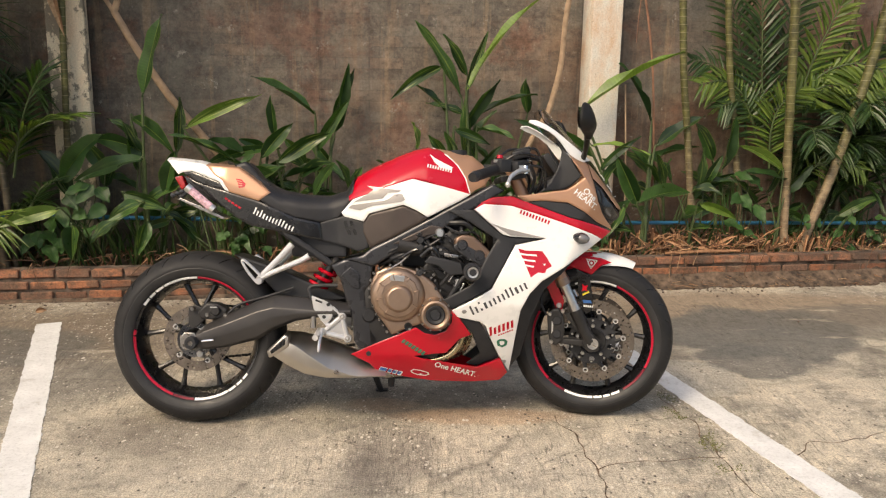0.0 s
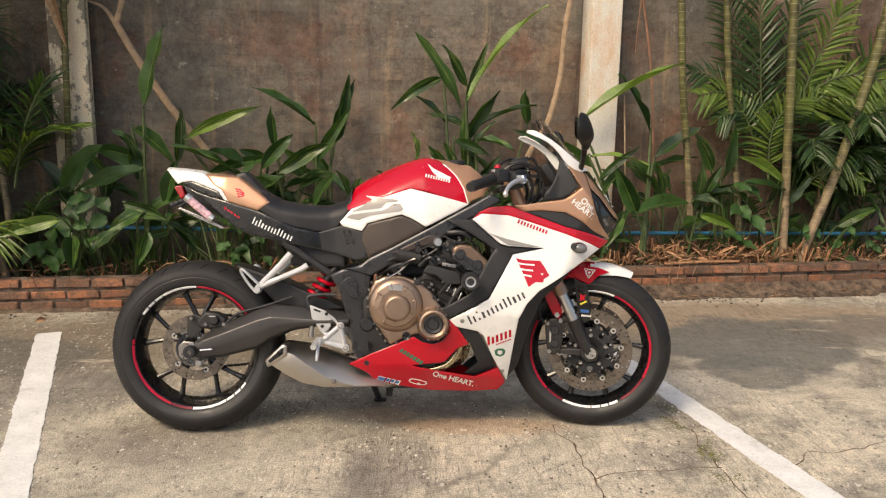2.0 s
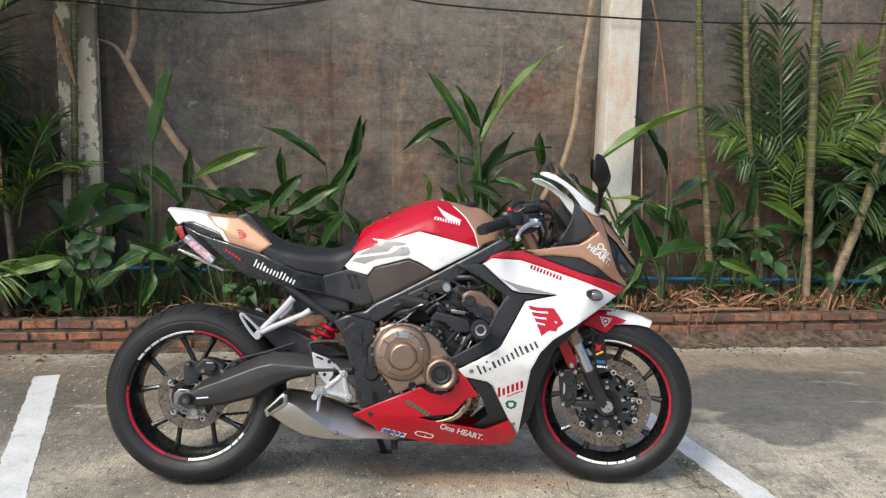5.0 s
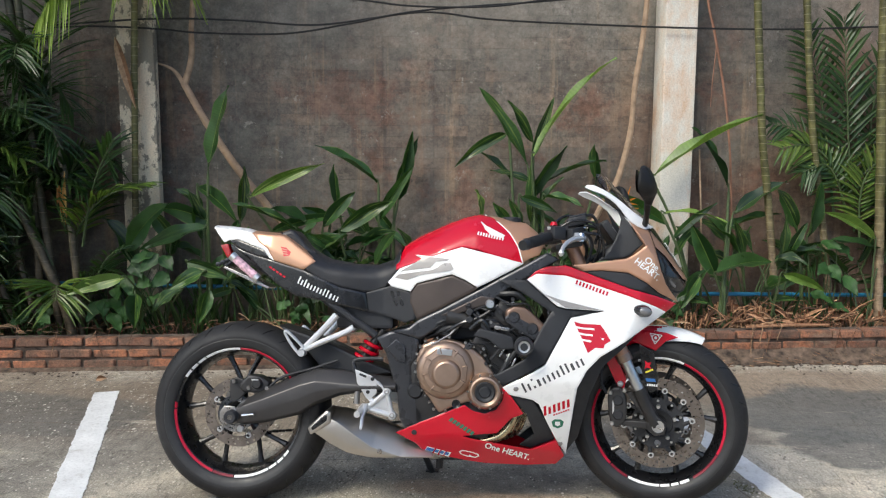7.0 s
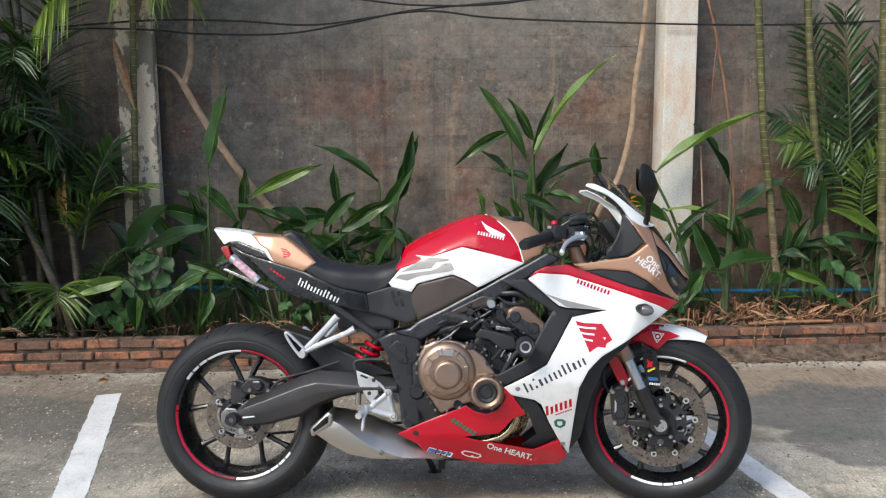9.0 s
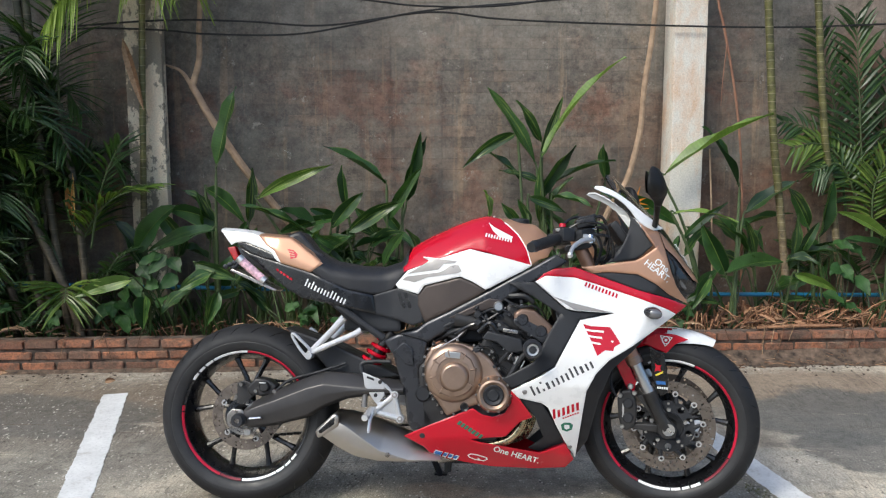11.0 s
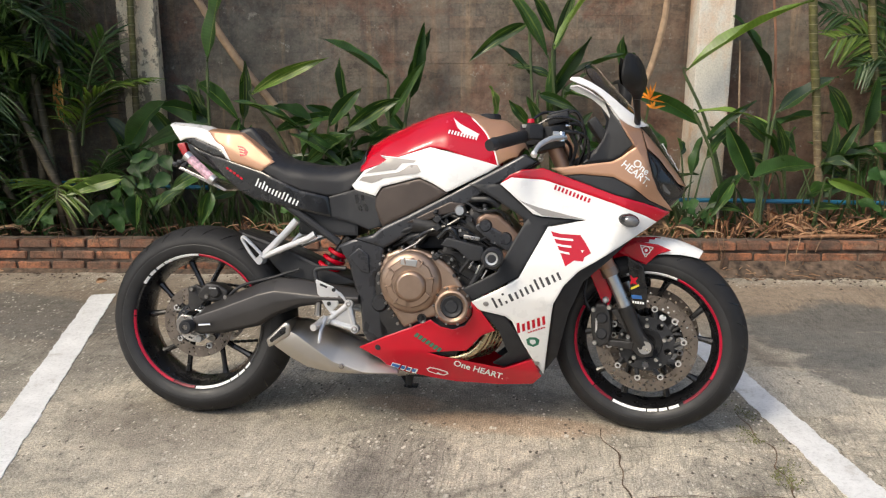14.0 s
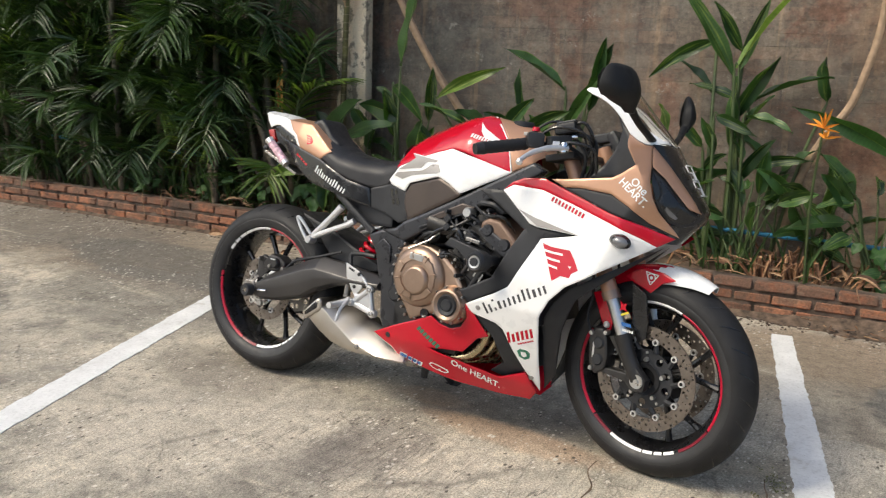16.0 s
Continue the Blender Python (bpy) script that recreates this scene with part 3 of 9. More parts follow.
def build_setting():
    build_ground()
    stripe((-1.755, 1.15, 0), (-0.28, -3.1, 0), 0.118, 1)
    stripe((0.84, 1.64, 0), (2.055, -3.1, 0), 0.088, 2, 0.16)
    # wall behind the bed
    bm = box((0, 0.0710, 1.55), (16.0, 0.16, 3.9), None, 0)
    wall = part("wall_back", bm, M_WALL, smooth=False)
    wall.matrix_world = pose(0, WALL_Y, 0, 0, 0, TURN_BED)
    tagged(wall, "tall dark weathered brick wall with streaks and old render", "wall", kind="structure")
    # bricks: the ones over the motorcycle are single pieces, the rest one mesh
    one = bmesh.new()
    add_box(one, (0, 0, 0), (0.2050, 0.02, 0.0645), None, 0.0012, 1)
    one_me = bpy.data.meshes.new("brick")
    one.to_mesh(one_me)
    one.free()
    one_me.materials.append(M_WALL)
    rnd = random.Random(5)
    verts, faces = [], []
    course = 0.066
    for r in range(-2, 50):
        z = 0.05 + r * course
        for k in range(-38, 38):
            x = k * 0.207 + (0.1035 if r % 2 else 0.0) + rnd.uniform(-0.001, 0.001)
            y = rnd.uniform(-0.0015, 0.0015)
            if -1.05 < x < 1.0 and 1.02 < z < 2.06:
                ob = new("brick", one_me)
                ob.parent = wall
                ob.location = (x, y * 0.6, z + rnd.uniform(-0.0006, 0.0006))
            else:
                i = len(verts)
                for dy in (-0.01, 0.01):
                    for dx, dz in ((-0.1025, -0.0322), (0.1025, -0.0322), (0.1025, 0.0322), (-0.1025, 0.0322)):
                        inset = 0.0012 if dy < 0 else 0
                        verts.append((x + dx - inset * (1 if dx > 0 else -1), y + dy, z + dz - inset * (1 if dz > 0 else -1)))
                faces += [(i, i + 1, i + 2, i + 3), (i, i + 4, i + 5, i + 1), (i + 1, i + 5, i + 6, i + 2), (i + 2, i + 6, i + 7, i + 3), (i + 3, i + 7, i + 4, i)]
    me = bpy.data.meshes.new("brickwork")
    me.from_pydata(verts, [], faces)
    me.materials.append(M_WALL)
    rest = new("brickwork", me)
    rest.parent = wall
    tagged(rest, kind="stuff")
    # pillars
    for x0, x1, mt, label in ((-1.985, -1.775, M_PILLAR_PEEL, "cream painted concrete pillar with peeling grey patches"),
                              (1.157, 1.352, M_PILLAR_RUST, "cream painted concrete pillar with orange rust stains")):
        bm = bmesh.new()
        w = (x1 - x0)
        deep = 0.085 if x0 < 0 else 0.2
        add_box(bm, (0, deep / 2, 1.6), (w, deep, 3.6), None, 0.012, 2)
        ob = part("pillar", bm, mt)
        mid = bed((x0 + x1) / 2, PILLAR_Y, 0)
        ob.matrix_world = pose(mid.x, mid.y, 0, 0, 0, TURN_BED)
        tagged(ob, label, "pillar", "wall pillars", "structure")
    # soil of the bed
    bm = bmesh.new()
    bmesh.ops.create_grid(bm, x_segments=150, y_segments=8, size=0.5)
    for v in bm.verts:
        x, d = v.co.x * 13.0, v.co.y * 0.56
        z = 0.135 + 0.03 * noise.noise(Vector((x * 3, d * 4, 0))) + 0.012 * noise.noise(Vector((x * 14, d * 14, 3)))
        v.co = (x, d, z)
    soil = part("planting_bed", bm, M_SOIL)
    soil.matrix_world = pose(*bed(0, KERB_Y + 0.36, 0), 0, 0, TURN_BED)
    tagged(soil, "dry brown soil of the planting bed behind the kerb", "soil", kind="structure")
    # kerb of three brick courses in wide, crumbling joints
    bm = bmesh.new()
    rows = []
    for k in range(651):
        x = -6.5 + 0.02 * k
        prof = []
        for q, (dy, z) in enumerate(((0.016, -0.02), (0.014, 0.03), (0.011, 0.06), (0.015, 0.09), (0.011, 0.12), (0.015, 0.145), (0.026, 0.160), (0.05, 0.168), (0.10, 0.172), (0.10, 0.0))):
            rough = noise.noise(Vector((x * 19, z * 40, q))) + 0.7 * noise.noise(Vector((x * 47, z * 60, q + 4.0)))
            prof.append(bm.verts.new((x, dy + 0.008 * rough * (q < 8), z + 0.004 * rough * (q > 0))))
        rows.append(prof)
    for r, t in zip(rows, rows[1:]):
        for q in range(9):
            bm.faces.new((r[q], t[q], t[q + 1], r[q + 1]))
    bmesh.ops.recalc_face_normals(bm, faces=bm.faces)
    kerb = part("kerb", bm, M_MORTAR)
    kerb.matrix_world = pose(*bed(0, KERB_Y, 0), 0, 0, TURN_BED)
    tagged(kerb, "low kerb of dirty red bricks in crumbling mortar", "kerb", kind="structure")
    kinds = []
    for k in range(9):
        ln = (0.172, 0.178, 0.165)[k % 3]
        kb = bmesh.new()
        add_box(kb, (0, 0, 0), (ln, 0.09, 0.043), None, 0.0055, 1)
        bow = rnd.uniform(-0.003, 0.003)
        for v in kb.verts:
            v.co += Vector((rnd.uniform(-0.003, 0.003), rnd.uniform(-0.003, 0.003), rnd.uniform(-0.0018, 0.0018) + bow * math.cos(v.co.x / ln * math.pi)))
        kme = bpy.data.meshes.new("kerb_brick")
        kb.to_mesh(kme)
        kb.free()
        kme.materials.append(M_KERB)
        kinds.append((kme, ln))
    for r in range(3):
        x = -6.2 + (0.0, 0.13, 0.05)[r]
        while x < 4.6:
            kme, ln = rnd.choice(kinds)
            ob = new("kerb_brick", kme)
            ob.parent = kerb
            sunk = 0.006 if rnd.random() < 0.18 else 0.0
            ob.matrix_local = pose(x + ln / 2, 0.046 + rnd.uniform(-0.004, 0.004) + sunk - (0.004 if r == 2 else 0.0), 0.031 + r * 0.059 + rnd.uniform(-0.002, 0.002),
                                   rnd.uniform(-2, 2) - (4 if r == 2 else 0), rnd.uniform(-0.9, 0.9), rnd.uniform(-1, 1))
            x += ln + rnd.uniform(0.009, 0.019)
    # soil and crumbs washed against the foot of the kerb
    bm = bmesh.new()
    rows = []
    for k in range(261):
        x = -6.0 + k * 0.04
        amt = 0.35 + 0.65 * max(0.0, min(1.0, (x - 0.4) / 0.9))
        wd = amt * (0.115 + 0.06 * noise.noise(Vector((x * 1.7, 0, 5))) + 0.05 * noise.noise(Vector((x * 7, 0, 1))) + 0.02 * noise.noise(Vector((x * 31, 0, 1))))
        rows.append([bm.verts.new((x, -q * wd, ((0.04 + 0.028 * max(0.0, min(1.0, (x - 0.7) / 0.6))) * amt * (1 - q) ** 1.5 + 0.012 * amt * noise.noise(Vector((x * 12, q * 3, 2)))) * (q < 1) - 0.002 * (q == 1))) for q in (-0.05, 0.2, 0.45, 0.7, 0.88, 1.0)])
    for r, t in zip(rows, rows[1:]):
        for i in range(5):
            bm.faces.new((r[i], r[i + 1], t[i + 1], t[i]))
    bmesh.ops.recalc_face_normals(bm, faces=bm.faces)
    skirt = part("ground_soil", bm, M_BANK)
    skirt.matrix_world = pose(*bed(0, KERB_Y, 0), 0, 0, TURN_BED)
    tagged(skirt, "brown soil washed against the foot of the kerb", "soil", kind="structure")
    # crumbs of soil, mortar and dry bits along the kerb's foot
    bm = bmesh.new()
    for k in range(1200):
        x = rnd.choice((rnd.uniform(-4.5, 3.4), rnd.uniform(0.6, 3.2)))
        q = bed(x, KERB_Y - abs(rnd.gauss(0, 0.09)) - 0.01, 0.004 + (0.02 if x > 0.9 else 0.0) * rnd.random())
        sz = rnd.uniform(0.002, 0.008)
        geo = bmesh.ops.create_icosphere(bm, subdivisions=1, radius=sz)
        for v in geo["verts"]:
            v.co = Vector((v.co.x * rnd.uniform(0.7, 1.5), v.co.y * rnd.uniform(0.7, 1.3), v.co.z * 0.6)) + q
    tagged(part("crumbs", bm, M_MORTAR), "crumbs of mortar and soil along the kerb", "crumbs", kind="stuff")
    # cracks in the slab
    for pts, wd in (([(0.60, 0.02), (0.66, -0.15), (0.67, -0.33), (0.69, -0.41), (0.68, -0.56), (0.72, -0.8)], 0.0042), ([(0.69, -0.41), (0.88, -0.36), (1.05, -0.34), (1.16, -0.33)], 0.0036),
                    ([(1.07, 0.22), (1.10, 0.11), (1.13, -0.13), (1.14, -0.31), (1.15, -0.41), (1.16, -0.56), (1.22, -0.9)], 0.0040),
                    ([(1.36, -0.34), (1.43, -0.29), (1.50, -0.23), (1.64, -0.20), (1.81, -0.15), (2.2, -0.05)], 0.0040), ([(-2.4, 0.62), (-1.9, 0.70), (-1.3, 0.62), (-0.9, 0.66)], 0.0025)):
        c = curve_pts([(x, y, 0) for x, y in pts], 14)
        bm = bmesh.new()
        row = []
        for i, q in enumerate(c):
            q = q + Vector((noise.noise(q * 9), noise.noise(q * 9 + Vector((5, 5, 5))), 0)) * 0.035
            d = (c[min(i + 1, len(c) - 1)] - c[max(0, i - 1)]).normalized()
            sd = Vector((-d.y, d.x, 0)) * wd * (0.35 + abs(noise.noise(q * 23)))
            row.append([bm.verts.new((*(q + sd).xy, 0.0012)), bm.verts.new((*(q - sd).xy, 0.0012))])
        for a, b in zip(row, row[1:]):
            bm.faces.new((a[0], a[1], b[1], b[0]))
        tagged(part("ground_crack", bm, M_SOIL, smooth=False), "thin dirty crack in the concrete", "crack", "cracks in the concrete", "structure")
    # the closed side of the yard behind the camera
    for name, c, s in (("wall_yard", (0, -11.0, 1.3), (26, 0.2, 2.6)),):
        tagged(part(name, box(c, s), M_YARD, smooth=False), "plain rendered yard wall", "wall", kind="structure")


build_setting()


def lerp_table(table, v):
    """Value at v of a table of (position, value) pairs, held at its ends."""
    if v <= table[0][0]:
        return table[0][1]
    for (a, p), (b, q) in zip(table, table[1:]):
        if v <= b:
            return p + (q - p) * (v - a) / (b - a)
    return table[-1][1]


# half-widths of the motorcycle's bodywork over its side view (x forward, z up)
NOSE_FRONT = ((0.60, 0.80), (0.70, 0.845), (0.80, 0.85), (0.87, 0.80), (0.97, 0.735), (1.16, 0.58))
NOSE_ROUND = ((0.75, 0.19), (0.86, 0.10))


def w_fairing(x, z):
    low = lerp_table(((0.10, 0.090), (0.43, 0.03)), x)
    knee = lerp_table(((0.10, 0.133), (0.43, 0.078)), x)
    if z < 0.24:
        w = low + (knee - low) * max(0.0, (z - 0.155) / 0.085)
    elif z < 0.45:
        w = knee + (0.195 - knee) * ((z - 0.24) / 0.21) ** 0.9
    else:
        w = lerp_table(((0.45, 0.195), (0.55, 0.2), (0.70, 0.188), (0.80, 0.182), (0.95, 0.174), (1.0, 0.12)), z)
    u = lerp_table(NOSE_FRONT, z) - x
    return w * min(1.0, max(0.0, u / lerp_table(NOSE_ROUND, z))) ** 0.5


TANK_TOP = ((-0.165, 0.86), (-0.137, 0.905), (-0.087, 0.936), (-0.037, 0.96), (0.012, 0.983), (0.072, 1.006), (0.121, 1.017),
            (0.21, 1.003), (0.289, 0.985), (0.328, 0.953), (0.352, 0.912), (0.375, 0.86))
TANK_WIDE = ((-0.18, 0.095), (-0.10, 0.12), (0.0, 0.145), (0.12, 0.153), (0.25, 0.13), (0.37, 0.10))


def w_tank(x, z):
    u = min(1.0, max(0.0, (z - 0.80) / (lerp_table(TANK_TOP, x) - 0.80)))
    w = lerp_table(TANK_WIDE, x) * math.sqrt(max(0.0, 1 - u * u))
    # the pressed crease that runs below the shoulder
    return w + 0.006 * max(0.0, 1 - abs(u - lerp_table(((-0.15, 0.25), (0.1, 0.62), (0.3, 0.5)), x)) / 0.22) * min(1.0, max(0.0, (x + 0.17) / 0.1))


def w_tail(x, z):
    w = lerp_table(((-0.83, 0.045), (-0.70, 0.075), (-0.60, 0.103), (-0.45, 0.117), (-0.30, 0.10), (-0.20, 0.092), (-0.10, 0.118)), x)
    return w - max(0.0, z - lerp_table(((-0.8, 0.93), (-0.66, 0.91), (-0.45, 0.82)), x)) * 0.35


# ---------------------------------------------------------------- the motorcycle
LEAN_BIKE = 9.5
bike = empty("motorcycle", pose(0, 0, 0, -LEAN_BIKE, 0, 0))
tagged(bike, "sports motorcycle with red, white and bronze bodywork on its side stand", "motorcycle")
REAR, REAR_R = Vector((-0.711, -0.006, 0.311)), 0.315
FRONT, FRONT_R = Vector((0.737, 0, 0.302)), 0.302


def inside(p, poly):
    hit = False
    for (x1, y1), (x2, y2) in zip(poly, poly[1:] + poly[:1]):
        if (y1 > p[1]) != (y2 > p[1]) and p[0] < (x2 - x1) * (p[1] - y1) / (y2 - y1) + x1:
            hit = not hit
    return hit


def edge_gap(p, poly):
    best = 9.0
    for (x1, y1), (x2, y2) in zip(poly, poly[1:] + poly[:1]):
        dx, dy = x2 - x1, y2 - y1
        t = max(0.0, min(1.0, ((p[0] - x1) * dx + (p[1] - y1) * dy) / max(1e-12, dx * dx + dy * dy)))
        best = min(best, math.hypot(p[0] - x1 - t * dx, p[1] - y1 - t * dy))
    return best


def tank_in(x, z):
    """Side view to unrolled skin of the tank."""
    if z <= 0.80:
        return (x, z - 0.80)
    u = min(1.0, (z - 0.80) / (lerp_table(TANK_TOP, x) - 0.80))
    return (x, 0.16 * math.asin(u))


def tank_out(x, s):
    if s <= 0:
        return (x, 0.80 + s)
    return (x, 0.80 + math.sin(min(math.pi / 2, s / 0.16)) * (lerp_table(TANK_TOP, x) - 0.80))


def skin(outline, wf, thick=0.004, step=0.014, roll=0.004, lift=0.0, maps=None):
    """A curved panel: a side-view outline laid on the body's half-width wf, with rolled edges and thickness."""
    poly = [maps[0](x, z) for x, z in outline] if maps else list(outline)
    dense = []
    for (x1, y1), (x2, y2) in zip(poly, poly[1:] + poly[:1]):
        k = max(1, int(math.hypot(x2 - x1, y2 - y1) / step))
        dense += [(x1 + (x2 - x1) * i / k, y1 + (y2 - y1) * i / k) for i in range(k)]
    n = len(dense)
    pts = [Vector(p) for p in dense]
    xs, ys = [p[0] for p in poly], [p[1] for p in poly]
    y = min(ys) + step * 0.5
    row = 0
    while y < max(ys):
        x = min(xs) + (step * 0.5 if row % 2 else 0)
        while x < max(xs):
            if inside((x, y), poly) and edge_gap((x, y), poly) > max(step * 0.5, roll * 2.2):
                pts.append(Vector((x, y)))
            x += step
        y += step * 0.87
        row += 1
    if roll:
        # a second ring just inside the edge carries the rolled lip
        for i in range(n):
            a, b = Vector(dense[i - 1]), Vector(dense[(i + 1) % n])
            d = (b - a)
            if d.length < 1e-9:
                continue
            for far in (roll, roll * 1.9):
                nrm = Vector((-d.y, d.x)).normalized() * far
                for q in (Vector(dense[i]) + nrm, Vector(dense[i]) - nrm):
                    if inside(q, poly) and edge_gap(q, poly) > far * 0.7:
                        pts.append(q)
    from mathutils.geometry import delaunay_2d_cdt
    co, _, tris, *_ = delaunay_2d_cdt(pts, [(i, (i + 1) % n) for i in range(n)], [], 1, 1e-6)
    bm = bmesh.new()
    front, back = [], []
    for c in co:
        x, z = maps[1](c.x, c.y) if maps else (c.x, c.y)
        w = max(0.0, wf(x, z) + lift)
        g = edge_gap((c.x, c.y), poly)
        w2 = w - (roll * 0.6 * (1 - min(1.0, g / roll)) ** 2 if roll and w > 0.01 else 0)
        front.append(bm.verts.new((x, -max(0.0, w2), z)))
        back.append(bm.verts.new((x, -max(-0.0005, w - thick - lift), z)))
    rim = {}
    for t in tris:
        if len(t) < 3:
            continue
        try:
            bm.faces.new([front[i] for i in t])
            bm.faces.new([back[i] for i in reversed(t)])
        except ValueError:
            continue
        for i in range(len(t)):
            e = (t[i], t[(i + 1) % len(t)])
            if (e[1], e[0]) in rim:
                del rim[(e[1], e[0])]
            else:
                rim[e] = 1
    for a, b in rim:
        try:
            bm.faces.new((front[a], front[b], back[b], back[a]))
        except ValueError:
            pass
    bmesh.ops.recalc_face_normals(bm, faces=bm.faces)
    return bm


def both(name, bm, material, parent=None, label=""):
    """A part and its twin on the other side."""
    twin = mirrored(bm)
    p = bike if parent is None else parent
    a = part(name, bm, material, p, label)
    part(name, twin, material, p, label)
    return a


def decal(name, outline, wf, material, parent, lift=0.0012, step=0.03):
    return part(name, skin(outline, wf, 0.0004, step, 0, lift), material, parent)


def bars_along(name, a, b, height, widths, wf, material, parent, lean=0.0):
    """A row of plain upright bars that stand for a line of lettering from a to b: (width, height) of each."""
    ax, az = a
    dx, dz = b[0] - a[0], b[1] - a[1]
    length = math.hypot(dx, dz)
    ux, uz = dx / length, dz / length
    gap = 0.45
    total = sum(w for w, h in widths) + gap * (len(widths) - 1)
    pos = 0.0
    for w, h in widths:
        s0, s1 = pos / total * length, (pos + w) / total * length
        hh = height * h
        quad = []
        for s, t in ((s0, 0), (s1, 0), (s1, hh), (s0, hh)):
            quad.append((ax + ux * (s + lean * t) - uz * t, az + uz * (s + lean * t) + ux * t))
        part(name, skin(quad, wf, 0.0004, 0.02, 0, 0.0014), material, parent)
        pos += w + gap


def lettering(name, text, at, size, angle, wf, material, parent, spacing=1.0):
    """Words in the built-in font, laid on the bodywork."""
    cu = bpy.data.curves.new(name, "FONT")
    cu.body, cu.size, cu.resolution_u, cu.space_line, cu.offset = text, size, 3, 0.78, size * 0.018
    cu.align_x = "CENTER"
    tmp = new(name, cu)
    dg = bpy.context.evaluated_depsgraph_get()
    me = bpy.data.meshes.new_from_object(tmp.evaluated_get(dg))
    bpy.data.objects.remove(tmp)
    ca, sa = math.cos(radians(angle)), math.sin(radians(angle))
    for v in me.vertices:
        u, t = v.co.x * spacing, v.co.y
        x, z = at[0] + ca * u - sa * t, at[1] + sa * u + ca * t
        v.co = (x, -(wf(x, z) + 0.0016), z)
    me.materials.clear()
    me.materials.append(material)
    ob = new(name, me)
    ob.parent = parent
    return ob


# ---- wheels
def drilled_ring(r0, r1, y, thick, cells, rows, hole):
    """A brake rotor: a flat ring pierced by round holes."""
    bm = bmesh.new()
    for j in range(rows):
        for k in range(cells):
            shift = 0.5 * (j % 2)
            a0, a1 = 2 * math.pi * (k + shift) / cells, 2 * math.pi * (k + 1 + shift) / cells
            ra, rb = r0 + (r1 - r0) * j / rows, r0 + (r1 - r0) * (j + 1) / rows
            am, rm = (a0 + a1) / 2, (ra + rb) / 2
            ring = [(ra, a0), (ra, am), (ra, a1), (rm, a1), (rb, a1), (rb, am), (rb, a0), (rm, a0)]
            outer, inner = [], []
            for q, (r, a) in enumerate(ring):
                outer.append((r * math.cos(a), r * math.sin(a)))
                b = math.radians(-135 + 45 * q)
                rr, aa = rm + hole * math.sin(b) * -1 * -1, am + hole * math.cos(b) / rm
                rr = rm + hole * math.sin(b)
                inner.append((rr * math.cos(aa), rr * math.sin(aa)))
            solid = (k + j) % 3 == 2
            for side in (-1, 1):
                yy = y + side * thick / 2
                o = [bm.verts.new((x, yy, z)) for x, z in outer]
                i = [bm.verts.new((x, yy, z)) for x, z in inner]
                for q in range(8):
                    bm.faces.new((o[q], o[(q + 1) % 8], i[(q + 1) % 8], i[q]))
                if solid:
                    bm.faces.new(i)
                if side == 1:
                    last_i, last_o = i, o
                else:
                    first_i, first_o = i, o
            for q in range(8):
                if not solid:
                    bm.faces.new((first_i[q], first_i[(q + 1) % 8], last_i[(q + 1) % 8], last_i[q]))
            for on, q0, q1 in ((j == 0, 0, 2), (j == rows - 1, 4, 6)):
                if on:
                    for q in range(q0, q1):
                        bm.faces.new((first_o[q], first_o[q + 1], last_o[q + 1], last_o[q]))
    bmesh.ops.remove_doubles(bm, verts=bm.verts, dist=1e-5)
    bmesh.ops.recalc_face_normals(bm, faces=bm.faces)
    return bm


def tyre_profile(radius, half, rim):
    """Sidewalls that bulge from the rim to a sharp shoulder, and a round tread between the shoulders."""
    edge = radius - (radius - rim) * 0.62
    side = [(rim, half * 0.78), (rim + 0.004, half * 0.86), (rim + 0.012, half * 0.93), (edge - 0.010, half * 0.985), (edge - 0.002, half * 1.0), (edge, half * 0.988)]
    crown = [(radius - (radius - edge) * (1 - math.cos(radians(k * 7.2))), -math.sin(radians(k * 7.2)) * half) for k in range(12, -13, -1)]
    return [(r, -y) for r, y in side] + crown + side[::-1]


def grooves(centre, radius, half, count, lean):
    """Tread grooves as short dark slits on the shoulders of a tyre, one mesh."""
    bm = bmesh.new()
    for k in range(count):
        for side in (-1, 1):
            base = 2 * math.pi * (k + 0.25 * side) / count
            rows = []
            for i in range(7):
                s = radians(12 + i * 8.5)
                r = radius - (1 - math.cos(s)) * (radius - 0.226) * 0.62 + 0.0006
                a = base + lean * i * 0.022
                ww = 0.0022 * (1 - abs(i - 3) / 4.2)
                rows.append([bm.verts.new(centre + Vector((r * math.cos(a + q * ww / r), side * math.sin(s) * half * 1.004, r * math.sin(a + q * ww / r)))) for q in (-1, 1)])
            for r, t in zip(rows, rows[1:]):
                bm.faces.new((r[0], r[1], t[1], t[0]))
    return bm


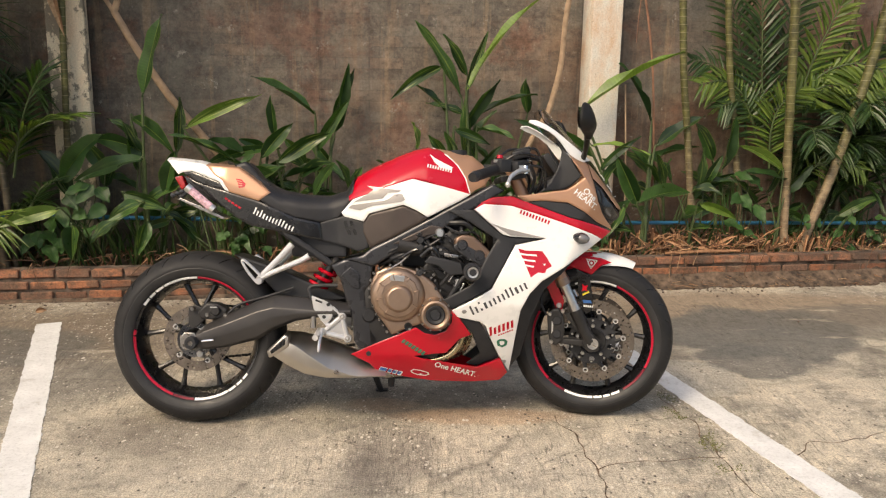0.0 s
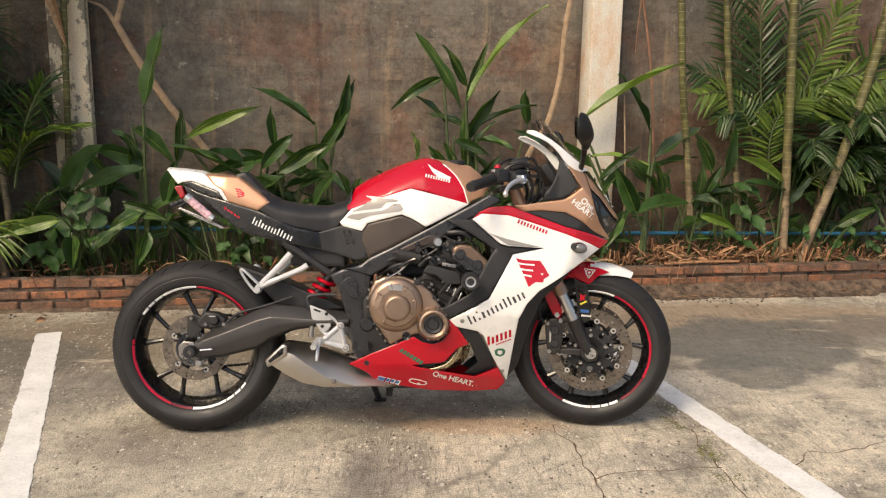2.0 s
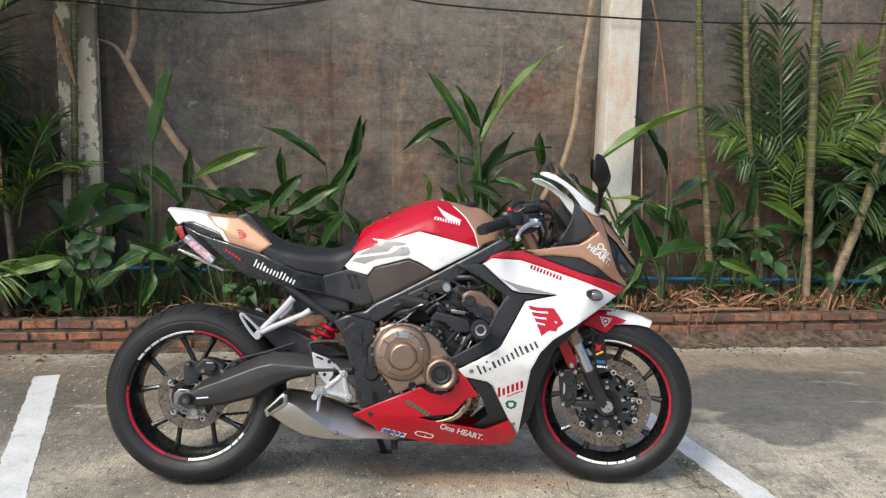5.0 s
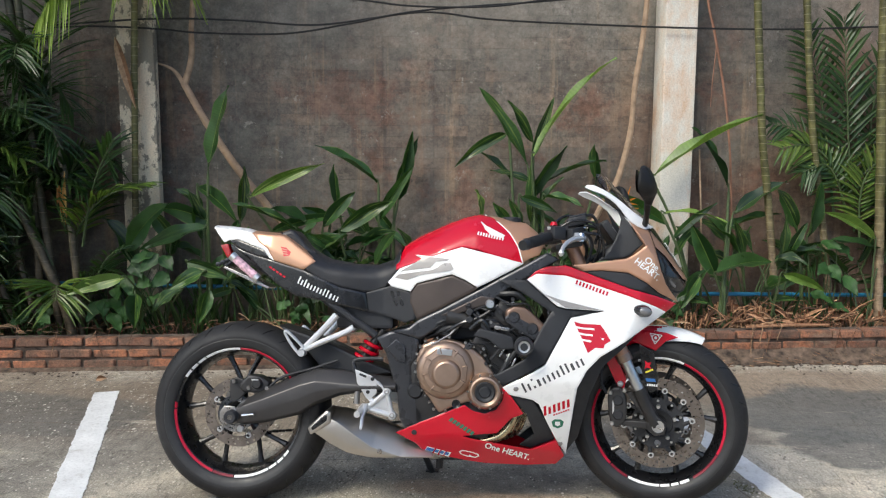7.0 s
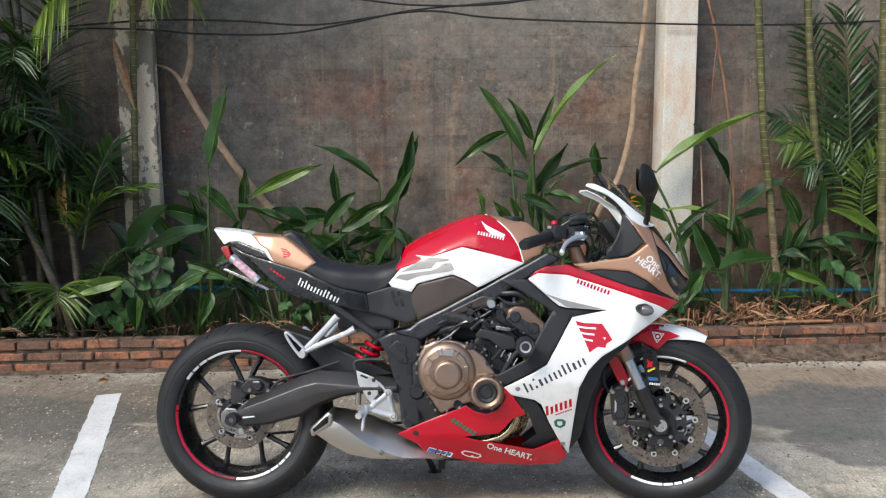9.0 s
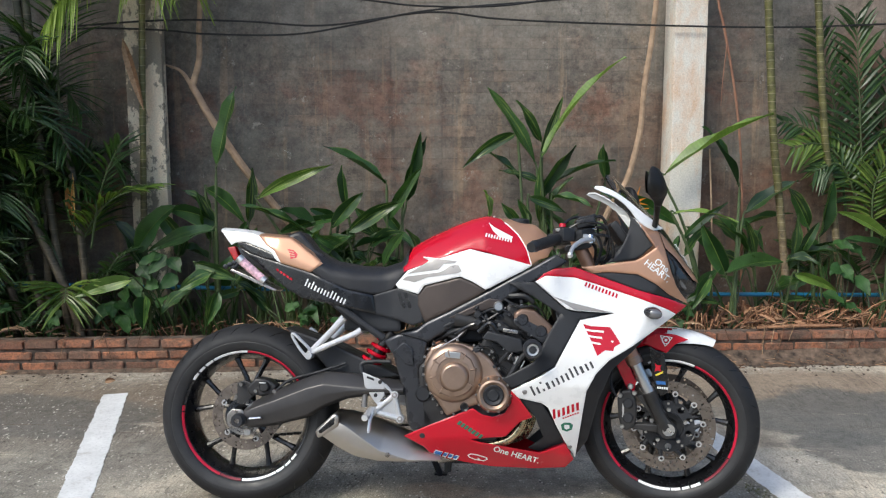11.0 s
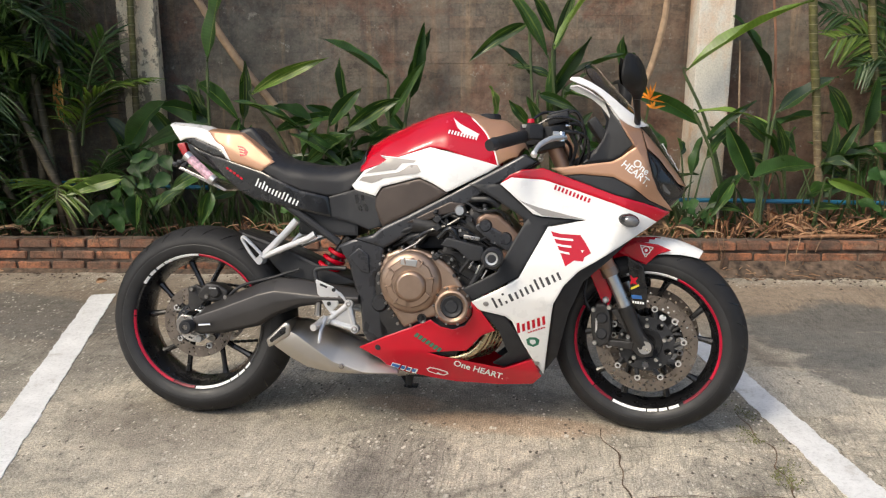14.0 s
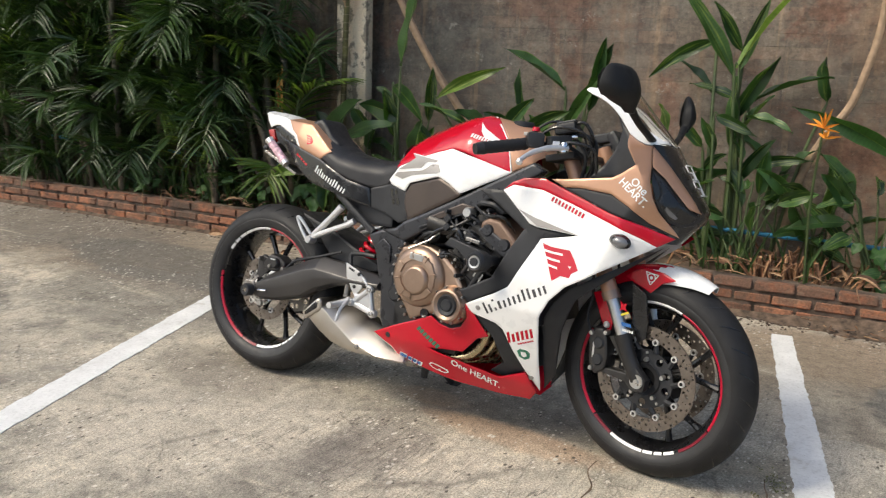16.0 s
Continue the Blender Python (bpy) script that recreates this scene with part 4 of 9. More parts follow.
def wheel(name, centre, radius, half, arcs, disc_r, sides):
    rim_r = 0.218
    prof = [(rim_r + 0.006, -half * 0.82), (rim_r + 0.010, -half * 0.80), (rim_r + 0.006, -half * 0.76), (rim_r - 0.002, -half * 0.74), (rim_r - 0.012, -half * 0.5),
            (rim_r - 0.024, 0.0), (rim_r - 0.012, half * 0.5), (rim_r - 0.006, half * 0.70), (rim_r + 0.006, half * 0.74), (rim_r + 0.010, half * 0.80), (rim_r + 0.006, half * 0.82)]
    w = part(name, lathe(prof, centre, "y", 72), M_RIM, bike, "black cast wheel with red and white rim tape")
    tyre = lathe(tyre_profile(radius, half, rim_r + 0.005), centre, "y", 112)
    edge = radius - (radius - rim_r - 0.005) * 0.62
    for f in tyre.faces:
        f.material_index = 1 if all(math.hypot(v.co.x - centre.x, v.co.z - centre.z) < edge + 0.0005 for v in f.verts) else 0
    part("tyre", tyre, (M_RUBBER, M_SIDEWALL), w, "worn black road tyre", True, 0.5)
    tagged(part("tread_grooves", grooves(centre, radius, half, 26, 1.0), M_GLOSSBLACK, w), kind="stuff")
    part("hub", lathe([(0.0, -0.055), (0.036, -0.055), (0.042, -0.03), (0.034, 0.0), (0.042, 0.03), (0.036, 0.055), (0.0, 0.055)], centre, "y", 32), M_RIM, w)
    for k in range(5):
        for fork in (-1, 1):
            a = radians(90 + 72 * k)
            b = a + fork * radians(16)
            p0 = centre + Vector((0.03 * math.cos(a), 0, 0.03 * math.sin(a)))
            p1 = centre + Vector((0.10 * math.cos(a + fork * 0.10), 0, 0.10 * math.sin(a + fork * 0.10)))
            p2 = centre + Vector(((rim_r - 0.022) * math.cos(b), 0, (rim_r - 0.022) * math.sin(b)))
            bm = tube(curve_pts([p0, p1, p2], 4), [0.014, 0.013, 0.0115, 0.0105, 0.010, 0.0095, 0.009, 0.009, 0.012], 8)
            part("spoke", bm, M_RIM, w)
    for a0, a1, mt in arcs:
        y = -half * 0.82 - 0.0016
        seg = max(4, int((a1 - a0) / 4))
        part("rim_tape", lathe([(rim_r - 0.0004, -half * 0.762), (rim_r + 0.0006, -half * 0.80), (rim_r + 0.0060, y - 0.0006), (rim_r + 0.0088, y + 0.001)], centre, "y", seg, a0, a1), mt, w)
    for side in sides:
        d = part("brake_disc", drilled_ring(disc_r * 0.74, disc_r, side * 0.062, 0.005, 40, 3, 0.0038) if disc_r > 0.13 else drilled_ring(disc_r * 0.70, disc_r, -0.062, 0.005, 30, 2, 0.004),
                 M_DISC, w, "drilled steel brake disc")
        d.location = centre
        carrier = bmesh.new()
        add_lathe(carrier, [(0.03, side * 0.060), (0.048, side * 0.070), (0.052, side * 0.062)], centre, "y", 32)
        for k in range(10 if disc_r > 0.13 else 5):
            a = 2 * math.pi * k / (10 if disc_r > 0.13 else 5)
            part("carrier_arm", tube([centre + Vector((0.085 * math.cos(a), side * 0.062, 0.085 * math.sin(a))),
                                      centre + Vector((disc_r * 0.74 * math.cos(a + 0.12), side * 0.062, disc_r * 0.74 * math.sin(a + 0.12)))], [0.009, 0.006], 6), M_BLACK, w)
        part("disc_carrier", carrier, M_BLACK, w)
        if disc_r > 0.13:
            cr = part("disc_carrier_ring", drilled_ring(0.050, 0.088, side * 0.062, 0.006, 10, 1, 0.0115), M_BLACK, w)
            cr.location = centre
            for k in range(5):
                a = 2 * math.pi * k / 5 + 0.3
                part("carrier_bolt", lathe([(0.0, side * 0.075), (0.006, side * 0.075), (0.0075, side * 0.067), (0.0075, side * 0.06)], centre + Vector((0.058 * math.cos(a), 0, 0.058 * math.sin(a))), "y", 10), M_SILVER, w)
        if disc_r > 0.13:
            for k in range(10):
                a = 2 * math.pi * (k + 0.5) / 10
                part("carrier_rivet", lathe([(0.0, side * 0.0685), (0.004, side * 0.068), (0.005, side * 0.064)], centre + Vector((0.078 * math.cos(a), 0, 0.078 * math.sin(a))), "y", 8), M_SILVER, w)
        for k in range(10 if disc_r > 0.13 else 5):
            a = 2 * math.pi * k / (10 if disc_r > 0.13 else 5) + 0.12
            p = centre + Vector((disc_r * 0.735 * math.cos(a), side * 0.062, disc_r * 0.735 * math.sin(a)))
            part("disc_button", lathe([(0.0052, -0.0068), (0.0094, -0.0068), (0.0105, 0.0), (0.0094, 0.0068), (0.0052, 0.0068)], p, "y", 14), M_CAST, w)
    return w


wheel("rear_wheel", REAR, REAR_R, 0.09, ((89, 121, M_TAPEWHITE), (122, 130, M_TAPEWHITE), (131.5, 138, M_TAPEWHITE), (139.5, 147, M_TAPEWHITE), (30, 88.5, M_TAPERED), (172, 177, M_TAPERED), (178, 247, M_TAPERED), (248, 267, M_TAPEDARK), (268, 300, M_TAPEWHITE), (301, 309, M_TAPEWHITE), (310.5, 317, M_TAPEWHITE), (318.5, 325, M_TAPEWHITE)), 0.12, (-1,))
wheel("front_wheel", FRONT, FRONT_R, 0.06, ((68, 100, M_TAPEWHITE), (101.5, 108, M_TAPEWHITE), (-27, 67, M_TAPERED), (-57, -28, M_TAPEDARK), (152, 224, M_TAPERED), (225, 243, M_TAPEDARK), (244, 272, M_TAPEWHITE), (273, 281, M_TAPEWHITE), (282.5, 289, M_TAPEWHITE), (290.5, 299, M_TAPEWHITE)), 0.155, (-1, 1))

# ---- rear end: axle, sprocket, chain, caliper, swing arm
part("rear_axle_nut", lathe([(0.0, -0.178), (0.008, -0.178), (0.009, -0.172), (0.017, -0.172), (0.021, -0.165), (0.021, -0.145), (0.025, -0.14), (0.026, -0.125), (0.0, -0.125)], REAR + Vector((0.004, 0, 0)), "y", 28),
     M_STEEL, bike, "steel axle nut with black bobbin")
part("axle_bobbin", lathe([(0.009, -0.180), (0.019, -0.180), (0.023, -0.172), (0.023, -0.15), (0.009, -0.15)], REAR + Vector((0.004, 0, 0)), "y", 24), M_BLACK, bike)
part("speed_sensor_ring", drilled_ring(0.042, 0.064, -0.0905, 0.005, 40, 1, 0.0034), M_CHROME, bike).location = REAR


def loft(rings):
    """A closed body through rings of equally many points."""
    bm = bmesh.new()
    rows = [[bm.verts.new(p) for p in r] for r in rings]
    for r, t in zip(rows, rows[1:]):
        for q in range(len(r)):
            bm.faces.new((r[q], r[(q + 1) % len(r)], t[(q + 1) % len(r)], t[q]))
    bm.faces.new(rows[0])
    bm.faces.new(rows[-1])
    bmesh.ops.recalc_face_normals(bm, faces=bm.faces)
    bmesh.ops.bevel(bm, geom=list(bm.edges), offset=0.0035, segments=2, affect="EDGES", profile=0.6)
    return bm


# top, ridge, lower edge and foot of the arm at each station
ARM = ((-0.703, 0.340, 0.328, 0.295, 0.286), (-0.672, 0.366, 0.346, 0.289, 0.279), (-0.596, 0.404, 0.373, 0.299, 0.288), (-0.48, 0.455, 0.419, 0.330, 0.317), (-0.425, 0.474, 0.433, 0.365, 0.352),
       (-0.343, 0.470, 0.428, 0.397, 0.385), (-0.266, 0.460, 0.424, 0.408, 0.397), (-0.15, 0.447, 0.425, 0.412, 0.402))
both("swing_arm", loft([[(x, -0.096, t), (x, -0.112, t), (x, -0.150, r), (x, -0.152, (r + d) / 2), (x, -0.149, d), (x, -0.130, f), (x, -0.096, f)] for x, t, r, d, f in ARM]), M_SWING)
part("axle_block", prism([(-0.728, 0.30), (-0.715, 0.330), (-0.68, 0.338), (-0.655, 0.318), (-0.67, 0.288), (-0.71, 0.288)], -0.146, -0.10, 0.004), M_BLACK, bike)
part("chain_adjuster", tube([(-0.675, -0.152, 0.314), (-0.635, -0.152, 0.318), (-0.630, -0.152, 0.319)], [0.004, 0.004, 0.008], 10), M_CHROME, bike)
part("swing_arm_bridge", box((-0.36, 0, 0.43), (0.10, 0.2, 0.07), None, 0.015), M_FRAME, bike)
rc = part("rear_caliper", prism([(-0.70, 0.412), (-0.668, 0.446), (-0.628, 0.443), (-0.592, 0.42), (-0.606, 0.388), (-0.65, 0.384), (-0.69, 0.388)], -0.112, -0.055, 0.009, 3), M_DARK, bike, "black single-piston brake caliper")
part("caliper_cylinder", lathe([(0.0, -0.128), (0.014, -0.128), (0.018, -0.122), (0.019, -0.10), (0.0, -0.10)], (-0.634, 0, 0.418), "y", 22), M_DARK, rc)
part("caliper_arm", prism([(-0.735, 0.425), (-0.71, 0.438), (-0.665, 0.418), (-0.665, 0.395), (-0.70, 0.36), (-0.725, 0.345), (-0.735, 0.37)], -0.100, -0.082, 0.004), M_DARK, rc)
for x, z in ((-0.716, 0.424), (-0.664, 0.402), (-0.60, 0.402)):
    part("caliper_pin", lathe([(0.0, -0.119), (0.006, -0.119), (0.008, -0.113), (0.008, -0.095), (0.0, -0.095)], (x, 0, z), "y", 12), M_STEEL, rc)
part("caliper_print", box((-0.638, -0.1285, 0.432), (0.024, 0.002, 0.004), None, 0.0005, 1), M_CAST, rc)
part("axle_plate", prism([(-0.752, 0.325), (-0.735, 0.345), (-0.70, 0.343), (-0.69, 0.32), (-0.70, 0.285), (-0.735, 0.28), (-0.75, 0.295)], -0.153, -0.142, 0.003), M_STEEL, bike)
part("brake_hose", tube(curve_pts([(-0.60, -0.1, 0.40), (-0.55, -0.1, 0.44), (-0.45, -0.1, 0.47), (-0.36, -0.09, 0.50)], 6), 0.005, 8), M_BLACK, bike)
part("caliper_bolt", lathe([(0.0, -0.122), (0.011, -0.122), (0.012, -0.112), (0.0, -0.112)], (-0.69, 0, 0.262), "y", 12), M_SILVER, bike)
chain = bmesh.new()
links = []
for k in range(46):
    t = k / 45
    links.append((-0.716 + t * 0.56, 0.311 + 0.105 - t * 0.045))
for k in range(46):
    t = k / 45
    links.append((-0.716 + t * 0.56, 0.311 - 0.105 + t * 0.055))
for k, (x, z) in enumerate(links):
    add_box(chain, (x, 0.10 + (0.003 if k % 2 else -0.003), z), (0.0125, 0.012, 0.009), None, 0.002, 1)
tagged(part("chain", chain, M_DARK, bike, "dark drive chain"), kind="stuff")
part("rear_sprocket", drilled_ring(0.06, 0.104, 0.10, 0.006, 21, 1, 0.011), M_STEEL, bike).location = REAR
HUGGER = [(-0.58, 0.618), (-0.555, 0.612), (-0.48, 0.588), (-0.40, 0.56), (-0.28, 0.506), (-0.165, 0.459), (-0.28, 0.448), (-0.419, 0.470), (-0.455, 0.51), (-0.50, 0.56)]
part("rear_hugger", prism(HUGGER, -0.075, 0.075, 0.01), M_BLACK, bike, "matt black rear mudguard")

# ---- frame
SPAR = [(-0.171, 0.607), (-0.11, 0.621), (-0.081, 0.646), (0.001, 0.686), (0.134, 0.758), (0.266, 0.83), (0.353, 0.88), (0.398, 0.857),
        (0.323, 0.81), (0.238, 0.76), (0.191, 0.727), (0.149, 0.699), (0.03, 0.643), (-0.071, 0.581)]
both("frame_spar", prism(SPAR, -0.145, -0.10, 0.010, 3), M_FRAME)
SPAR_PAD = [(-0.002, 0.664), (0.04, 0.685), (0.134, 0.731), (0.183, 0.724), (0.144, 0.699), (0.03, 0.662)]
both("spar_cover", prism(SPAR_PAD, -0.152, -0.143, 0.004), M_BROWNGREY)
PIVOT = [(-0.223, 0.583), (-0.173, 0.606), (-0.111, 0.616), (-0.072, 0.58), (-0.08, 0.516), (-0.099, 0.496), (-0.095, 0.42), (-0.075, 0.363),
         (-0.044, 0.317), (-0.065, 0.295), (-0.123, 0.283), (-0.14, 0.315), (-0.148, 0.401), (-0.172, 0.476), (-0.188, 0.534)]
both("pivot_plate", prism(PIVOT, -0.135, -0.085, 0.010, 3), M_FRAME)
both("pivot_cover", prism([(-0.186, 0.55), (-0.152, 0.581), (-0.121, 0.558), (-0.117, 0.501), (-0.144, 0.505)], -0.142, -0.133, 0.004), M_FRAME)
both("pivot_cap", lathe([(0.0, -0.145), (0.02, -0.145), (0.026, -0.138), (0.028, -0.13), (0.0, -0.13)], (-0.085, 0, 0.407), "y", 28), M_BLACK)
both("subframe_rail", tube([(-0.50, -0.06, 0.77), (-0.383, -0.1, 0.694), (-0.225, -0.1, 0.588)], 0.013, 10), M_BLACK)
part("battery_box", box((-0.27, 0, 0.66), (0.2, 0.15, 0.10), None, 0.012), M_BLACK, bike)

# ---- shock absorber: coil spring round a damper
coil = []
for k in range(96):
    a = k / 95 * 2 * math.pi * 3.6
    t = k / 95 - 0.5
    u, v = 0.031 * math.cos(a), 0.031 * math.sin(a)
    coil.append((-0.258 + 0.058 * t + u * 0.82, -0.045 + v, 0.532 + 0.080 * t - u * 0.57))
part("shock_spring", tube(coil, 0.0072, 8), M_RED, bike, "red coil spring of the rear shock")
part("damper", tube([(-0.312, -0.045, 0.455), (-0.258, -0.045, 0.532), (-0.205, -0.045, 0.608)], 0.017, 14), M_DARK, bike)

# ---- engine
eng = part("crankcase", prism([(-0.10, 0.30), (-0.11, 0.50), (-0.03, 0.58), (0.10, 0.57), (0.20, 0.47), (0.22, 0.36), (0.16, 0.25), (-0.02, 0.24)], -0.135, 0.135, 0.02), M_DARK, bike, "dark four-cylinder engine block")
tilt = Euler((0, radians(30), 0)).to_matrix()
part("cylinder_block", box((0.185, 0, 0.565), (0.15, 0.27, 0.16), tilt, 0.012), M_DARK, eng)
for k in range(6):
    part("cooling_rib", box((0.155 + 0.0135 * k, 0, 0.515 + 0.0235 * k), (0.165, 0.285, 0.006), tilt, 0.002, 1), M_DARK, eng)
part("cylinder_head", box((0.245, 0, 0.655), (0.145, 0.29, 0.075), tilt, 0.015), M_DARK, eng)
HEADCOVER = [(0.216, 0.685), (0.244, 0.703), (0.286, 0.694), (0.318, 0.665), (0.352, 0.633), (0.342, 0.599), (0.314, 0.586), (0.275, 0.61), (0.238, 0.633), (0.216, 0.651)]
part("head_cover", prism(HEADCOVER, -0.168, 0.16, 0.012, 3), M_HEAD, eng, "brown cylinder head cover")
part("head_plate", prism([(0.214, 0.664), (0.238, 0.676), (0.262, 0.660), (0.30, 0.640), (0.334, 0.612), (0.314, 0.584), (0.275, 0.608), (0.238, 0.631), (0.214, 0.650)], -0.1725, -0.15, 0.006, 2), M_FRAME, eng)
for x, z in ((0.244, 0.662), (0.305, 0.625)):
    part("cover_boss", lathe([(0.0, -0.176), (0.016, -0.176), (0.02, -0.17), (0.02, -0.15), (0.0, -0.15)], (x, 0, z), "y", 20), M_FRAME, eng)
CLUTCH = [(-0.08, 0.522), (-0.061, 0.567), (-0.024, 0.582), (0.038, 0.584), (0.102, 0.561), (0.147, 0.524), (0.176, 0.478), (0.195, 0.451),
          (0.19, 0.40), (0.117, 0.385), (0.043, 0.36), (-0.002, 0.337), (-0.036, 0.388), (-0.066, 0.425), (-0.079, 0.475)]
cl = part("clutch_cover", prism(CLUTCH, -0.165, -0.11, 0.012, 3), M_BRONZE, eng, "bronze clutch cover with bolts")
part("cover_ring", lathe([(0.0, -0.1885), (0.056, -0.1885), (0.074, -0.1865), (0.086, -0.181), (0.094, -0.173), (0.098, -0.16), (0.0, -0.16)], (0.018, 0, 0.482), "y", 56), M_BRONZE, cl)
part("cover_cap", lathe([(0.0, -0.2005), (0.037, -0.2005), (0.0415, -0.1990), (0.0485, -0.190), (0.0495, -0.178), (0.0, -0.178)], (0.022, 0, 0.472), "y", 44), M_BRONZE, cl)
for a0, a1 in ((-20, 70), (80, 172), (184, 262), (274, 330)):
    part("cover_plate", lathe([(0.0545, -0.186), (0.056, -0.1925), (0.074, -0.1905), (0.0785, -0.1835)], (0.018, 0, 0.482), "y", 3, a0, a1), M_BRONZE, cl)
part("cover_label", box((0.016, -0.1915, 0.545), (0.05, 0.003, 0.02), Euler((0, radians(6), 0)).to_matrix(), 0.002), M_SILVER, cl)
for k in range(7):
    a = radians(-30 + 44 * k)
    part("cover_rib", box((0.018 + 0.069 * math.cos(a), -0.191, 0.482 + 0.069 * math.sin(a)), (0.022, 0.006, 0.005), Euler((0, -a, 0)).to_matrix(), 0.0015, 1), M_BRONZE, cl)
for k in range(10):
    a = 2 * math.pi * k / 10
    part("cover_bolt", lathe([(0.0, -0.193), (0.0035, -0.193), (0.0045, -0.189), (0.0045, -0.18)], (0.151 + 0.0565 * math.cos(a), 0, 0.416 + 0.0565 * math.sin(a)), "y", 8), M_STEEL, eng)
sm = part("pulse_cover", lathe([(0.0, -0.19), (0.052, -0.19), (0.058, -0.182), (0.062, -0.16), (0.0, -0.16)], (0.151, 0, 0.416), "y", 48), M_BRONZE, eng, "round bronze cover with black centre")
part("pulse_ring", lathe([(0.034, -0.198), (0.044, -0.205), (0.05, -0.203), (0.053, -0.19), (0.034, -0.19)], (0.151, 0, 0.416), "y", 48), M_BRONZE, sm)
part("pulse_cap", lathe([(0.0, -0.204), (0.016, -0.205), (0.02, -0.200), (0.03, -0.204), (0.035, -0.198), (0.035, -0.19), (0.0, -0.19)], (0.151, 0, 0.416), "y", 40), M_BLACK, sm)
for x, z in ((-0.082, 0.505), (-0.068, 0.56), (-0.01, 0.589), (0.112, 0.562), (0.168, 0.50), (-0.07, 0.445), (-0.048, 0.395), (0.06, 0.362), (0.02, 0.348), (-0.078, 0.535), (-0.05, 0.578), (0.03, 0.592), (0.085, 0.575), (0.135, 0.545), (0.15, 0.535), (0.18, 0.47), (-0.082, 0.475), (-0.058, 0.415), (-0.035, 0.375), (-0.02, 0.352), (0.105, 0.395)):
    part("cover_bolt", lathe([(0.0, -0.171), (0.004, -0.171), (0.0055, -0.167), (0.0055, -0.15), (0.0, -0.15)], (x, 0, z), "y", 10), M_STEEL, cl)
part("oil_sight_glass", lathe([(0.0, -0.17), (0.010, -0.17), (0.014, -0.172), (0.015, -0.155), (0.0, -0.155)], (0.055, 0, 0.372), "y", 20), M_GLOSSBLACK, cl)
part("sensor_tube", tube([(-0.03, -0.17, 0.565), (0.03, -0.15, 0.60), (0.10, -0.13, 0.67)], 0.004, 8), M_STEEL, eng)
part("frame_slider", lathe([(0.0, -0.29), (0.012, -0.29), (0.013, -0.283), (0.024, -0.286), (0.031, -0.276), (0.031, -0.235), (0.02, -0.225), (0.014, -0.15), (0.0, -0.15)], (0.275, 0, 0.574), "y", 32), M_BLACK, bike, "black crash bobbin")
part("slider_bolt", lathe([(0.012, -0.2865), (0.018, -0.2875), (0.019, -0.2855)], (0.275, 0, 0.574), "y", 24), M_SILVER, bike)
part("slider_bracket", prism([(0.11, 0.60), (0.13, 0.625), (0.24, 0.60), (0.25, 0.56), (0.20, 0.555), (0.16, 0.59)], -0.19, -0.165, 0.005), M_BLACK, bike)
part("oil_filler_cap", lathe([(0.0, -0.172), (0.013, -0.172), (0.017, -0.166), (0.017, -0.14), (0.0, -0.14)], (0.165, 0, 0.705), "y", 20), M_SILVER, bike)
for k, pts in enumerate((
        [(0.10, -0.15, 0.62), (0.14, -0.17, 0.65), (0.17, -0.16, 0.61), (0.20, -0.15, 0.63)], [(0.12, -0.15, 0.68), (0.15, -0.17, 0.62), (0.21, -0.17, 0.54), (0.24, -0.16, 0.50)],
        [(0.20, -0.16, 0.47), (0.235, -0.17, 0.53), (0.27, -0.17, 0.57)], [(0.02, -0.14, 0.61), (0.07, -0.16, 0.64), (0.13, -0.16, 0.66), (0.19, -0.15, 0.70)],
        [(0.28, -0.15, 0.72), (0.25, -0.16, 0.74), (0.20, -0.15, 0.74)], [(0.17, -0.16, 0.52), (0.20, -0.175, 0.56), (0.22, -0.17, 0.60)])):
    part("hose", tube(curve_pts(pts, 6), 0.006 if k % 2 else 0.009, 8), M_BLACK if k % 3 else M_GLOSSBLACK, eng)
for x, z, a in ((0.205, 0.545, 60), (0.225, 0.53, 65), (0.19, 0.575, 50), (0.245, 0.515, 62)):
    part("clip", box((x, -0.178, z), (0.03, 0.004, 0.005), Euler((0, radians(-a), 0)).to_matrix(), 0.001, 1), M_SILVER, eng)
part("bracket_plate", box((0.205, -0.18, 0.625), (0.05, 0.01, 0.012), Euler((0, radians(8), 0)).to_matrix(), 0.003), M_STEEL, eng)
rnd = random.Random(3)
for k in range(16):
    x, z = rnd.uniform(0.09, 0.30), rnd.uniform(0.50, 0.74)
    part("engine_bolt", lathe([(0.0, -0.176), (0.005, -0.176), (0.0065, -0.17), (0.0065, -0.14), (0.0, -0.14)], (x, 0.004 * (k % 3), z), "y", 10), M_STEEL if k % 3 else M_BLACK, eng)
for k in range(9):
    x, z = rnd.uniform(0.08, 0.26), rnd.uniform(0.52, 0.72)
    a = rnd.uniform(-0.6, 0.6)
    part("wire", tube(curve_pts([(x - 0.05, -0.155, z + 0.05 * a), (x, -0.168, z + rnd.uniform(-0.02, 0.02)), (x + 0.05, -0.16, z - 0.05 * a), (x + 0.07, -0.14, z - 0.04)], 5), rnd.uniform(0.002, 0.004), 6), M_GLOSSBLACK if k % 2 else M_BLACK, eng)
for k in range(7):
    x, z = rnd.uniform(0.09, 0.25), rnd.uniform(0.53, 0.70)
    part("connector", box((x, -0.16, z), (rnd.uniform(0.015, 0.035), 0.02, rnd.uniform(0.012, 0.025)), Euler((0, rnd.uniform(-0.8, 0.8), 0)).to_matrix(), 0.003, 1), M_BLACK, eng)
